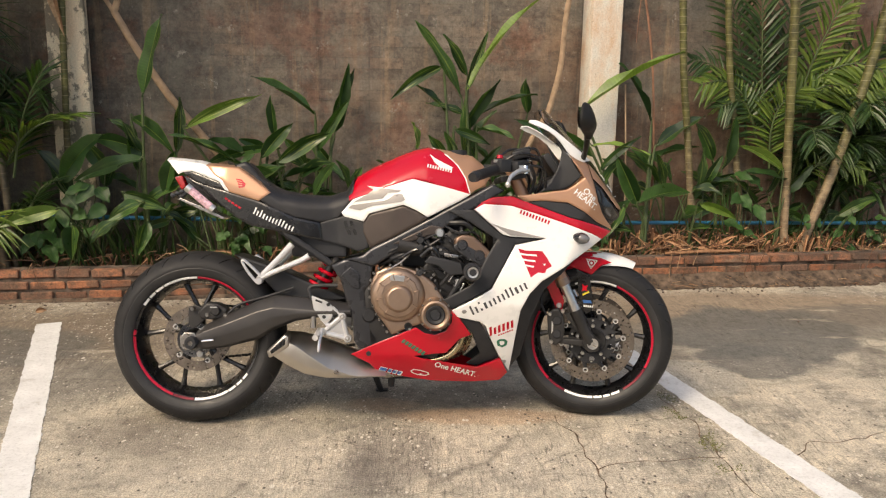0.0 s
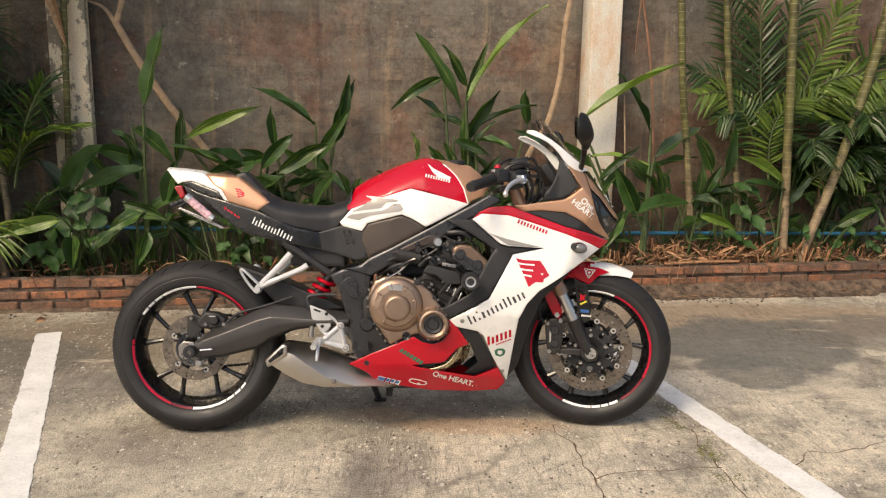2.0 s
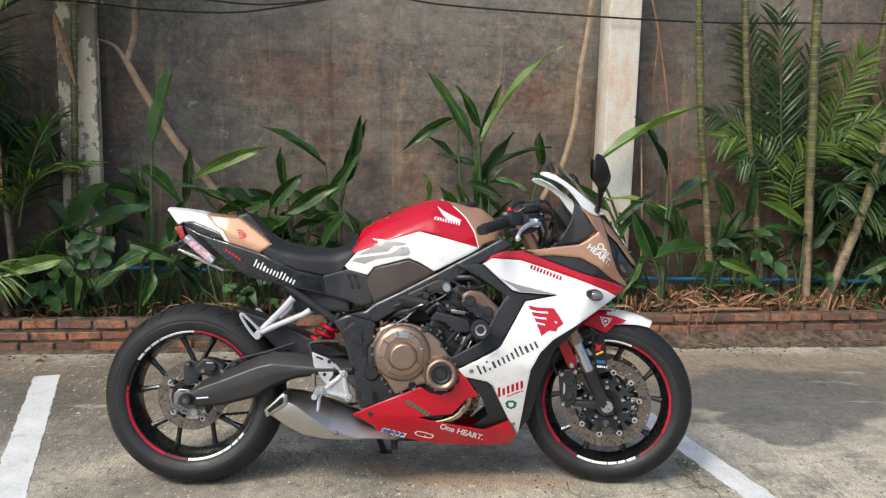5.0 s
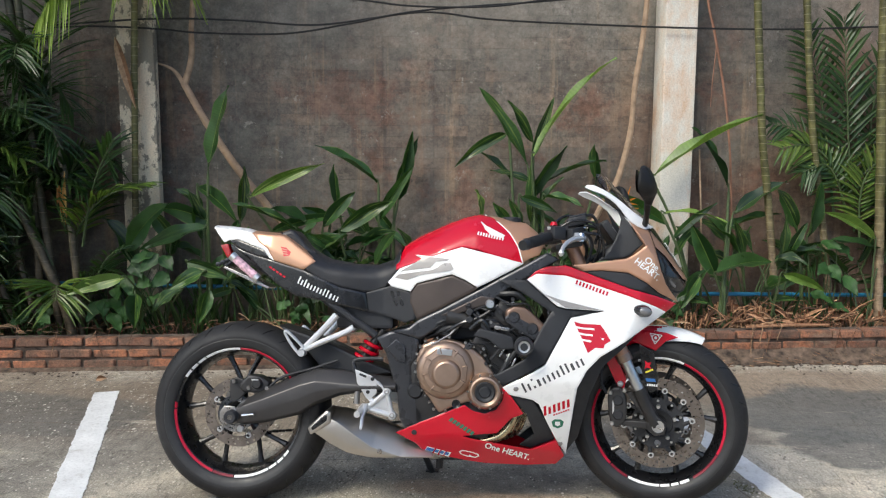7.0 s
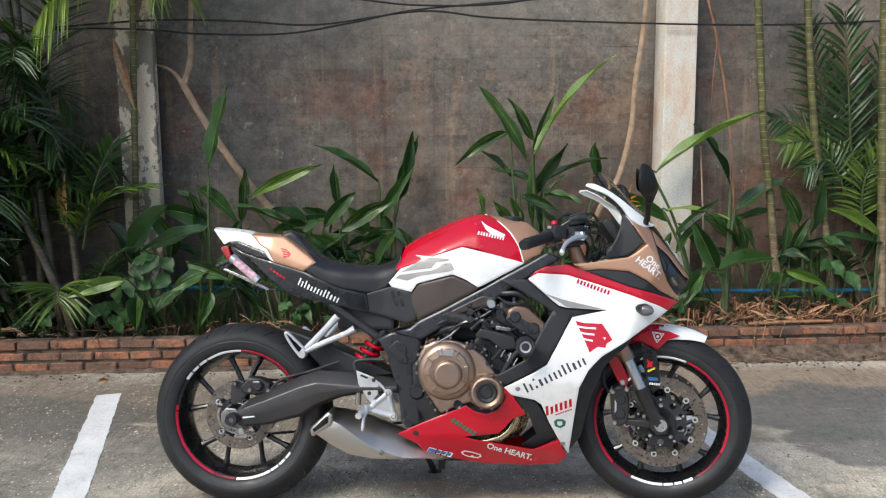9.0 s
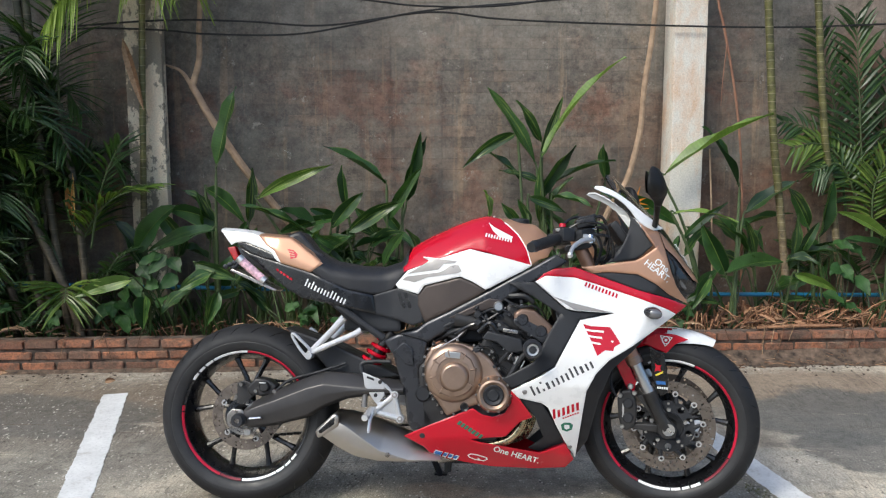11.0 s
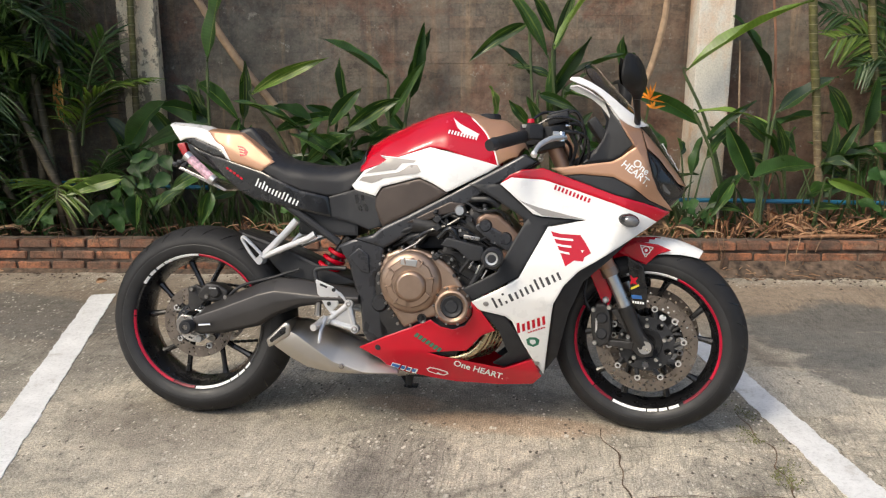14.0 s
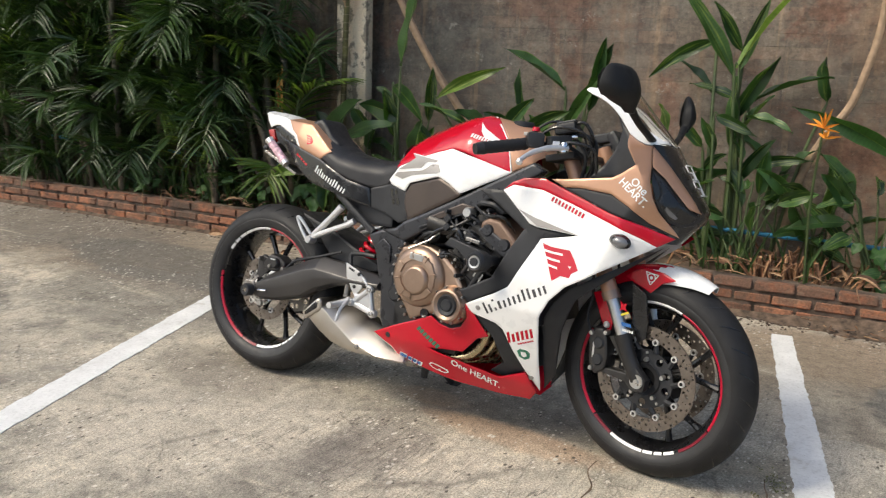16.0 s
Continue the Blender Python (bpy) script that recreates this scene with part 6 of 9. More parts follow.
SEAT_TOP = [(-0.479, 0.889), (-0.402, 0.8515), (-0.313, 0.836), (-0.235, 0.834), (-0.176, 0.853), (-0.146, 0.903), (-0.146, 0.825), (-0.176, 0.783), (-0.199, 0.755), (-0.234, 0.74),
            (-0.273, 0.738), (-0.352, 0.753), (-0.421, 0.776), (-0.474, 0.812)]
both("rider_seat", skin(SEAT_TOP, w_seat, 0.03, 0.009, 0.004), M_SEAT, label="black vinyl rider seat")
prof = [(-0.585, 0.935), (-0.565, 0.946), (-0.535, 0.955), (-0.515, 0.938), (-0.479, 0.892), (-0.44, 0.868), (-0.47, 0.84), (-0.56, 0.90)]
part("pillion_seat", prism(prof, -0.062, 0.062, 0.014, 3), M_SEAT, bike, "small black pillion seat")
CAP = [(-0.823, 0.958), (-0.702, 0.947), (-0.675, 0.939), (-0.643, 0.904), (-0.613, 0.885), (-0.587, 0.843), (-0.604, 0.851), (-0.625, 0.879), (-0.678, 0.899), (-0.727, 0.917), (-0.762, 0.913), (-0.779, 0.905)]
both("tail_side", skin(CAP, w_tail, 0.005, 0.012), M_WHITE, label="white tail tip")
GOLDTAIL = [(-0.675, 0.939), (-0.557, 0.93), (-0.532, 0.913), (-0.439, 0.842), (-0.481, 0.812), (-0.587, 0.843), (-0.613, 0.885), (-0.643, 0.904)]
tail = both("tail_panel", skin(GOLDTAIL, w_tail, 0.005, 0.012), M_GOLD, label="bronze tail panel")
top_bm = bmesh.new()
rows = []
for x, z, mt in ((-0.823, 0.957, 0), (-0.76, 0.953, 0), (-0.70, 0.946, 0), (-0.675, 0.938, 0), (-0.61, 0.933, 0), (-0.557, 0.929, 0), (-0.532, 0.912, 0), (-0.45, 0.85, 0)):
    w = w_tail(x, z)
    rows.append([top_bm.verts.new((x + (0.0 if abs(q) < 1 else 0), q * w, z + 0.012 * (1 - q * q))) for q in (-1, -0.6, 0, 0.6, 1)])
for j, (r, s) in enumerate(zip(rows, rows[1:])):
    for i in range(4):
        f = top_bm.faces.new((r[i], r[i + 1], s[i + 1], s[i]))
        f.material_index = 0 if j < 3 else 1
bmesh.ops.recalc_face_normals(top_bm, faces=top_bm.faces)
bmesh.ops.solidify(top_bm, geom=list(top_bm.faces), thickness=0.004)
part("tail_top", top_bm, (M_WHITE, M_GOLD), bike)
both("tail_vent", skin([(-0.762, 0.911), (-0.727, 0.915), (-0.678, 0.897), (-0.625, 0.877), (-0.606, 0.853), (-0.651, 0.856), (-0.711, 0.876)], lambda x, z: w_tail(x, z) - 0.004, 0.006, 0.014), M_GLOSSBLACK)
TAILBLACK = [(-0.766, 0.905), (-0.711, 0.879), (-0.651, 0.859), (-0.587, 0.841), (-0.481, 0.81), (-0.353, 0.753), (-0.266, 0.735), (-0.256, 0.671), (-0.352, 0.692),
             (-0.429, 0.708), (-0.509, 0.723), (-0.56, 0.75), (-0.622, 0.796), (-0.677, 0.839)]


def w_tb(x, z):
    """The black tail cover: under the bronze panel at the back, outside the seat in front."""
    return w_tail(x, 0.7) + lerp_table(((-0.62, -0.005), (-0.48, -0.003), (-0.40, 0.008), (-0.30, 0.009), (-0.25, -0.002)), x)


tb = both("tail_side_cover", skin(TAILBLACK, w_tb, 0.006, 0.012), M_GLOSSBLACK, label="gloss black tail side cover")
MID = [(-0.2655, 0.7345), (-0.178, 0.761), (-0.109, 0.739), (-0.087, 0.648), (-0.127, 0.634), (-0.177, 0.651), (-0.256, 0.671)]
mid = both("side_cover", skin(MID, lambda x, z: w_tail(x, z) - 0.004, 0.008), M_BLACK)
for k in range(2):
    decal("vent_slot", [(-0.180 + 0.021 * k, 0.742), (-0.170 + 0.021 * k, 0.744), (-0.163 + 0.021 * k, 0.722), (-0.152 + 0.021 * k, 0.700), (-0.154 + 0.021 * k, 0.692), (-0.163 + 0.021 * k, 0.694), (-0.174 + 0.021 * k, 0.718)], lambda x, z: w_tail(x, z) - 0.004, M_GLOSSBLACK, mid)
part("tail_lamp", prism([(-0.795, 0.896), (-0.766, 0.902), (-0.752, 0.863), (-0.768, 0.848)], -0.055, 0.055, 0.006), M_REDLENS, bike, "red tail lamp")
part("tail_underside", prism([(-0.76, 0.90), (-0.60, 0.84), (-0.48, 0.80), (-0.35, 0.74), (-0.36, 0.70), (-0.52, 0.73), (-0.64, 0.80), (-0.74, 0.86)], -0.06, 0.06, 0.01), M_BLACK, bike)
can = part("canister", tube([(-0.728, -0.105, 0.852), (-0.648, -0.105, 0.784)], 0.0145, 18), M_PINK, bike, "pink and silver printed canister under the tail")
part("canister_cap", tube([(-0.736, -0.105, 0.859), (-0.722, -0.105, 0.847)], 0.0158, 18), M_SILVER, can)
part("canister_cap", tube([(-0.652, -0.105, 0.787), (-0.640, -0.105, 0.777)], 0.0158, 18), M_SILVER, can)
part("plate_holder", prism([(-0.772, 0.815), (-0.762, 0.82), (-0.66, 0.778), (-0.605, 0.75), (-0.612, 0.744), (-0.67, 0.768)], -0.09, 0.02, 0.002), M_STEEL, bike)
part("plate_bracket", tube(curve_pts([(-0.79, -0.04, 0.84), (-0.77, -0.05, 0.825), (-0.74, -0.05, 0.85), (-0.70, -0.04, 0.855)], 5), 0.007, 8), M_BLACK, bike)
for k in range(3):
    part("plate_bolt", lathe([(0.0, -0.008), (0.009, -0.006), (0.009, 0.006), (0.0, 0.008)], (-0.80 + 0.016 * k, -0.05, 0.828 + 0.007 * k), "y", 12), M_GLOSSBLACK, bike)

# ---- foot rests
HEEL = [(-0.289, 0.478), (-0.232, 0.456), (-0.214, 0.441), (-0.214, 0.400), (-0.239, 0.371), (-0.252, 0.385), (-0.282, 0.432)]
TRIANGLE = [(-0.249, 0.352), (-0.182, 0.412), (-0.172, 0.404), (-0.153, 0.325), (-0.160, 0.316), (-0.240, 0.337)]
for side in (-1, 1):
    fr = part("foot_bracket", prism(TRIANGLE, side * 0.146, side * 0.140, 0.002), M_CAST, bike, "silver cast foot rest bracket")
    part("heel_plate", prism(HEEL, side * 0.150, side * 0.144, 0.0025), M_CAST, fr)
    for pts, r in (([(-0.246, 0.348), (-0.180, 0.404)], 0.0085), ([(-0.180, 0.404), (-0.161, 0.325)], 0.0075), ([(-0.161, 0.325), (-0.246, 0.346)], 0.0085), ([(-0.215, 0.437), (-0.180, 0.404)], 0.0055), ([(-0.236, 0.374), (-0.222, 0.372)], 0.008)):
        (x0, z0), (x1, z1) = pts
        part("bracket_bar", tube([(x0, side * 0.146, z0), ((x0 + x1) / 2, side * 0.147, (z0 + z1) / 2), (x1, side * 0.146, z1)], [r * 1.1, r, r * 1.1], 10), M_CAST, fr)
    part("heel_slot", box((-0.262, side * 0.150, 0.4575), (0.026, 0.003, 0.007), Euler((0, radians(20), 0)).to_matrix(), 0.001, 1), M_BLACK, fr)
    for x, z in ((-0.180, 0.404), (-0.161, 0.325)):
        part("bracket_boss", lathe([(0.0, side * 0.154), (0.0125, side * 0.154), (0.0145, side * 0.150), (0.0145, side * 0.135)], (x, 0, z), "y", 18), M_CAST, fr)
        part("bracket_bolt", lathe([(0.0, side * 0.152), (0.004, side * 0.1535), (0.0065, side * 0.158), (0.0085, side * 0.1575), (0.0095, side * 0.153)], (x, 0, z), "y", 14), M_STEEL, fr)
    for x, z in ((-0.229, 0.446), (-0.244, 0.402)):
        part("heel_bolt", lathe([(0.0, side * 0.154), (0.004, side * 0.154), (0.0065, side * 0.152), (0.0065, side * 0.146)], (x, 0, z), "y", 12), M_DARK, fr)
    part("peg_joint", lathe([(0.0, side * 0.168), (0.010, side * 0.168), (0.0135, side * 0.160), (0.0135, side * 0.138)], (-0.248, 0, 0.349), "y", 16), M_CAST, fr)
    part("foot_peg", tube([(-0.258, side * 0.15, 0.352), (-0.262, side * 0.19, 0.345), (-0.264, side * 0.25, 0.342)], [0.013, 0.012, 0.0105], 12), M_CAST, fr, "silver foot peg")
    part("brake_pedal", tube(curve_pts([(-0.25, side * 0.165, 0.36), (-0.253, side * 0.20, 0.33), (-0.256, side * 0.215, 0.288)], 4), [0.008] * 4 + [0.006] * 4 + [0.004], 8), M_CAST, fr)
    ha = part("pillion_bracket", tube([(-0.362, side * 0.112, 0.658), (-0.40, side * 0.116, 0.615), (-0.468, side * 0.12, 0.545), (-0.478, side * 0.12, 0.532)], [0.013, 0.0115, 0.011, 0.013], 10), M_CAST, bike, "silver pillion foot rest bracket")
    part("pillion_strut", tube([(-0.302, side * 0.112, 0.616), (-0.325, side * 0.114, 0.602), (-0.40, side * 0.118, 0.570), (-0.468, side * 0.12, 0.540)], [0.012, 0.0105, 0.010, 0.011], 10), M_CAST, ha)
    part("pillion_peg", tube(curve_pts([(-0.485, side * 0.13, 0.522), (-0.512, side * 0.132, 0.555), (-0.535, side * 0.134, 0.594), (-0.528, side * 0.134, 0.600), (-0.50, side * 0.132, 0.575), (-0.472, side * 0.13, 0.547)], 4), 0.0055, 8), M_CAST, ha)
    part("pillion_pivot", lathe([(0.0, side * 0.14), (0.012, side * 0.14), (0.014, side * 0.13), (0.014, side * 0.105)], (-0.478, 0, 0.528), "y", 16), M_CAST, ha)
part("brake_reservoir_hose", tube(curve_pts([(-0.29, -0.12, 0.46), (-0.30, -0.11, 0.50), (-0.26, -0.11, 0.51), (-0.20, -0.11, 0.51)], 5), 0.0075, 8), M_BLACK, bike)
part("brake_cylinder", tube([(-0.285, -0.135, 0.36), (-0.282, -0.135, 0.405)], [0.011, 0.009], 12), M_STEEL, bike)
part("side_stand", tube([(-0.10, 0.10, 0.26), (-0.075, 0.19, 0.12), (-0.055, 0.262, 0.048)], [0.014, 0.012, 0.012], 10), M_BLACK, bike, "black side stand")
part("stand_foot", box((-0.052, 0.266, 0.049), (0.05, 0.03, 0.006), Euler((radians(9.5), 0, 0)).to_matrix(), 0.002), M_BLACK, bike)
part("link_end", tube([(-0.005, -0.02, 0.165), (-0.008, -0.02, 0.125)], [0.014, 0.012], 10), M_BLACK, bike)

# ---- fork, bars, controls
for side in (-1, 1):
    y = side * 0.102
    top, mid_p, low = Vector((0.437, y, 0.915)), Vector((0.625, y, 0.525)), Vector((0.682, y, 0.405))
    fk = part("fork_tube", tube([top + Vector((-0.012, 0, 0.025)), Vector((0.535, y, 0.71)), mid_p], [0.023, 0.024, 0.024], 20), M_GOLD, bike, "bronze fork upper tube")
    part("fork_slider", tube([mid_p, low], 0.0185, 20), M_SILVER, fk, "chrome fork inner tube")
    part("fork_seal", tube([mid_p + Vector((-0.008, 0, 0.017)), mid_p + Vector((0.003, 0, -0.006))], 0.027, 20), M_BRONZE, fk)
    part("fork_lower", tube([low + Vector((-0.01, 0, 0.02)), Vector((0.70, y, 0.36)), Vector((0.73, side * 0.095, 0.302))], [0.0255, 0.022, 0.024], 18), M_DARK, fk, "dark fork lower")
    part("axle_clamp", prism([(0.70, 0.34), (0.715, 0.355), (0.765, 0.31), (0.76, 0.275), (0.725, 0.268), (0.70, 0.29)], side * 0.115, side * 0.082, 0.006), M_DARK, fk)
    cal = part("front_caliper", prism([(0.568, 0.40), (0.585, 0.428), (0.612, 0.43), (0.628, 0.40), (0.634, 0.35), (0.628, 0.31), (0.60, 0.288), (0.58, 0.30), (0.572, 0.34)], side * 0.112, side * 0.045, 0.008, 3), M_DARK, fk, "black radial brake caliper")
    for z in (0.335, 0.385):
        part("caliper_piston", lathe([(0.0, side * 0.118), (0.014, side * 0.118), (0.0185, side * 0.112), (0.0185, side * 0.10)], (0.604, 0, z), "y", 18), M_BLACK, cal)
    for x, z in ((0.578, 0.41), (0.585, 0.305), (0.625, 0.42)):
        part("caliper_bolt", lathe([(0.0, side * 0.119), (0.006, side * 0.119), (0.008, side * 0.113), (0.008, side * 0.10)], (x, 0, z), "y", 10), M_SILVER, cal)
    part("caliper_print", box((0.588, side * 0.1125, 0.36), (0.006, 0.002, 0.045), None, 0.0005, 1), M_CAST, cal)
    part("caliper_bracket", prism([(0.59, 0.30), (0.60, 0.315), (0.70, 0.315), (0.73, 0.30), (0.70, 0.288)], side * 0.105, side * 0.075, 0.004), M_DARK, fk)
    part("caliper_bracket", prism([(0.63, 0.41), (0.65, 0.415), (0.70, 0.35), (0.69, 0.33)], side * 0.105, side * 0.075, 0.004), M_DARK, fk)
    part("fork_guard", prism([(0.672, 0.575), (0.72, 0.548), (0.735, 0.47), (0.733, 0.42), (0.708, 0.405), (0.685, 0.46)], side * 0.078, side * 0.072, 0.002), M_GLOSSBLACK, fk)
    part("fender_stay", prism([(0.555, 0.525), (0.593, 0.538), (0.63, 0.455), (0.624, 0.422), (0.602, 0.424), (0.59, 0.45)], side * 0.089, side * 0.076, 0.003), M_RED, fk, "red fender stay")
    part("stay_bolt", lathe([(0.0, side * 0.096), (0.007, side * 0.096), (0.0105, side * 0.092), (0.0105, side * 0.085)], (0.611, 0, 0.438), "y", 14), M_CAST, fk)
    part("hose", tube(curve_pts([(0.565, side * 0.09, 0.40), (0.545, side * 0.09, 0.45), (0.55, side * 0.08, 0.53), (0.52, side * 0.07, 0.66)], 6), 0.0045, 8), M_BLACK, fk)
    bar = part("clip_on", tube([(0.425, side * 0.10, 0.935), (0.36, side * 0.21, 0.93), (0.277, side * 0.325, 0.90)], 0.011, 12), M_BLACK, bike, "black clip-on handlebar")
    ribs, prev = [], None
    gp = [Vector((0.357, side * 0.213, 0.929)).lerp(Vector((0.277, side * 0.325, 0.90)), k / 16) for k in range(17)]
    part("grip", tube(gp, [0.0185 if k % 2 else 0.0165 for k in range(16)] + [0.0195], 14), M_RUBBER, bar, "black rubber grip")
    part("bar_end", tube([gp[-1], gp[-1] + Vector((-0.012, side * 0.018, -0.005))], [0.0185, 0.016], 14), M_BLACK, bar)
    part("switch_box", box((0.375, side * 0.20, 0.942), (0.05, 0.06, 0.045), Euler((0, 0, side * radians(-35))).to_matrix(), 0.01), M_BLACK, bar)
    part("lever", tube(curve_pts([(0.472, side * 0.18, 0.928), (0.435, side * 0.225, 0.922), (0.403, side * 0.27, 0.902), (0.388, side * 0.305, 0.878)], 6), [0.009] * 8 + [0.008] * 5 + [0.0065] * 6, 10), M_CAST, bar, "silver brake lever")
    part("lever_ball", lathe([(0.0, 0.0105), (0.006, 0.009), (0.0105, 0.0), (0.006, -0.009), (0.0, -0.0105)], (0.388, side * 0.305, 0.874), "z", 14), M_CAST, bar)
    part("master_cylinder", box((0.44, side * 0.175, 0.945), (0.07, 0.04, 0.035), Euler((0, radians(-10), side * radians(-50))).to_matrix(), 0.008), M_BLACK, bar)
    part("reservoir", box((0.45, side * 0.15, 0.985), (0.065, 0.045, 0.03), Euler((0, radians(-14), 0)).to_matrix(), 0.006), M_BLACK, bar)
part("kill_switch", lathe([(0.0, 0.009), (0.01, 0.008), (0.012, -0.004), (0.0, -0.006)], (0.372, -0.19, 0.972), "z", 14), M_RED, bike, "red kill switch")
part("top_yoke", prism([(0.38, 0.905), (0.47, 0.925), (0.475, 0.905), (0.385, 0.885)], -0.13, 0.13, 0.006), M_DARK, bike)
part("lower_yoke", box((0.53, 0, 0.745), (0.07, 0.24, 0.04), Euler((0, radians(25), 0)).to_matrix(), 0.01), M_DARK, bike)
for pts in ([(0.42, -0.17, 0.95), (0.47, -0.14, 0.96), (0.505, -0.12, 0.91), (0.49, -0.1, 0.84)], [(0.44, -0.14, 0.97), (0.52, -0.12, 0.965), (0.53, -0.11, 0.90), (0.50, -0.09, 0.80)],
            [(0.40, -0.15, 0.94), (0.45, -0.12, 0.935), (0.49, -0.09, 0.90), (0.48, -0.06, 0.82)], [(0.43, 0.15, 0.95), (0.50, 0.12, 0.965), (0.53, 0.08, 0.90)]):
    part("cable", tube(curve_pts(pts, 7), 0.0055, 8), M_BLACK, bike)
for k, pts in enumerate(([(0.38, -0.19, 0.955), (0.44, -0.19, 0.985), (0.515, -0.16, 0.97), (0.53, -0.13, 0.90), (0.50, -0.10, 0.83)], [(0.40, -0.18, 0.935), (0.48, -0.17, 0.945), (0.535, -0.14, 0.93), (0.545, -0.12, 0.86)],
                          [(0.36, -0.2, 0.96), (0.41, -0.17, 1.0), (0.48, -0.13, 0.99), (0.50, -0.10, 0.93)], [(0.45, -0.16, 0.99), (0.50, -0.15, 1.005), (0.525, -0.13, 0.96), (0.515, -0.12, 0.91)])):
    part("cable", tube(curve_pts(pts, 7), 0.0042 + 0.001 * (k % 2), 8), M_GLOSSBLACK, bike)
part("lever_pivot", lathe([(0.0, 0.014), (0.009, 0.014), (0.012, 0.008), (0.012, -0.014), (0.0, -0.014)], (0.462, -0.186, 0.93), "z", 16), M_CHROME, bike)
part("lever_adjuster", tube([(0.452, -0.198, 0.936), (0.436, -0.208, 0.937)], [0.009, 0.007], 12), M_CAST, bike)
part("banjo_bolt", tube([(0.47, -0.155, 0.962), (0.485, -0.15, 0.966)], [0.008, 0.006], 10), M_CHROME, bike)
part("reservoir_cap", box((0.452, -0.15, 1.003), (0.06, 0.041, 0.007), Euler((0, radians(-14), 0)).to_matrix(), 0.002), M_GLOSSBLACK, bike)
part("switch_button", box((0.355, -0.215, 0.957), (0.014, 0.012, 0.01), None, 0.002), M_GREYDECAL, bike)
part("front_axle_nut", lathe([(0.0, -0.120), (0.007, -0.120), (0.008, -0.116), (0.012, -0.116), (0.02, -0.117), (0.022, -0.112), (0.022, -0.09), (0.0, -0.09)], FRONT, "y", 24), M_SILVER, bike)

# front mudguard: an arched shell over the tyre, red with a white tip
fen = bmesh.new()
rows = []
NF = 22
for k in range(NF + 1):
    a = radians(126 - 64 * k / NF)
    r = FRONT_R + 0.027
    wide = 0.066 * min(1.0, 0.75 + 0.5 * min(k, NF - k) / NF) * (1 - max(0, k - 17) / 11)
    row = []
    for q in range(-6, 7):
        t = q / 6
        rr = r - 0.045 * abs(t) ** 3 * (1 - 0.5 * max(0, k - 14) / 8)
        row.append(fen.verts.new(FRONT + Vector((rr * math.cos(a), t * wide, rr * math.sin(a)))))
    rows.append(row)
for k, (r, s) in enumerate(zip(rows, rows[1:])):
    for q in range(12):
        f = fen.faces.new((r[q], r[q + 1], s[q + 1], s[q]))
        f.material_index = 1 if (k + 0.9 * abs(q - 5.5)) > 15 or 4 < q < 7 else 0
bmesh.ops.recalc_face_normals(fen, faces=fen.faces)
bmesh.ops.solidify(fen, geom=list(fen.faces), thickness=0.003)
fender = part("front_fender", fen, (M_RED, M_WHITE), bike, "red front mudguard with white tip")
part("fender_side", skin([(0.645, 0.585), (0.66, 0.604), (0.70, 0.622), (0.76, 0.616), (0.80, 0.600), (0.76, 0.585), (0.727, 0.552), (0.689, 0.566)], lambda x, z: 0.069, 0.004, 0.014), M_RED, fender)
w_fend = lambda x, z: 0.0695
for a0, a1, r0, r1, mt in ((0, 360, 0.0105, 0.0135, M_WHITE), (0, 360, 0.0, 0.005, M_WHITE)):
    part("fender_ring", lathe([(r0, -0.071), (r1, -0.071)], (0.726, 0, 0.597), "y", 24), mt, fender)
decal("fender_mark", [(0.706, 0.613), (0.746, 0.608), (0.7445, 0.6055), (0.709, 0.6105)], w_fend, M_WHITE, fender)
decal("fender_mark", [(0.706, 0.613), (0.722, 0.576), (0.7245, 0.577), (0.709, 0.6125)], w_fend, M_WHITE, fender)
decal("fender_mark", [(0.746, 0.608), (0.7235, 0.576), (0.726, 0.576), (0.748, 0.606)], w_fend, M_WHITE, fender)

# the front end is turned a little to the right on its raked steering axis
STEER = Matrix.Translation((0.753, 0.026, 0.3065)) @ Matrix.Rotation(radians(-10.6), 4, Vector((-0.433, 0, 0.901))) @ Matrix.Translation(-FRONT)
# ---- decals
decal("emblem", [(0.44, 0.653), (0.468, 0.646), (0.526, 0.644), (0.543, 0.62), (0.559, 0.592), (0.54, 0.580), (0.536, 0.567), (0.51, 0.569), (0.485, 0.551), (0.464, 0.602)], w_fairing, M_RED, fair)
for k in range(3):
    z = 0.634 - 0.02 * k
    decal("emblem_bar", [(0.447 + 0.009 * k, z + 0.004), (0.47 + 0.006 * k, z), (0.505 - 0.005 * k, z - 0.002), (0.507 - 0.005 * k, z - 0.008), (0.472 + 0.006 * k, z - 0.006), (0.45 + 0.009 * k, z - 0.003)], w_fairing, M_WHITE, fair, 0.0022)
decal("emblem_eye", [(0.528, 0.600), (0.538, 0.600), (0.534, 0.592)], w_fairing, M_WHITE, fair, 0.0022)
ROUND = [(0.3, 1.45), (0.3, 1), (0.3, 1.45), (0.4, 1), (0.3, 0.9), (0.3, 1), (0.3, 1), (0.3, 1), (0.3, 1.4), (0.3, 1.35), (0.4, 1), (0.3, 1), (0.3, 1)]
bars_along("name_mark", (0.284, 0.415), (0.476, 0.512), 0.024, ROUND, w_fairing, M_INK, fair)
bars_along("name_mark", (-0.502, 0.765), (-0.362, 0.703), 0.018, ROUND, w_tb, M_WHITE, tb)
bars_along("name_mark", (0.444, 0.776), (0.548, 0.738), 0.014, [(0.5, 1)] * 10, w_fairing, M_RED, fair)
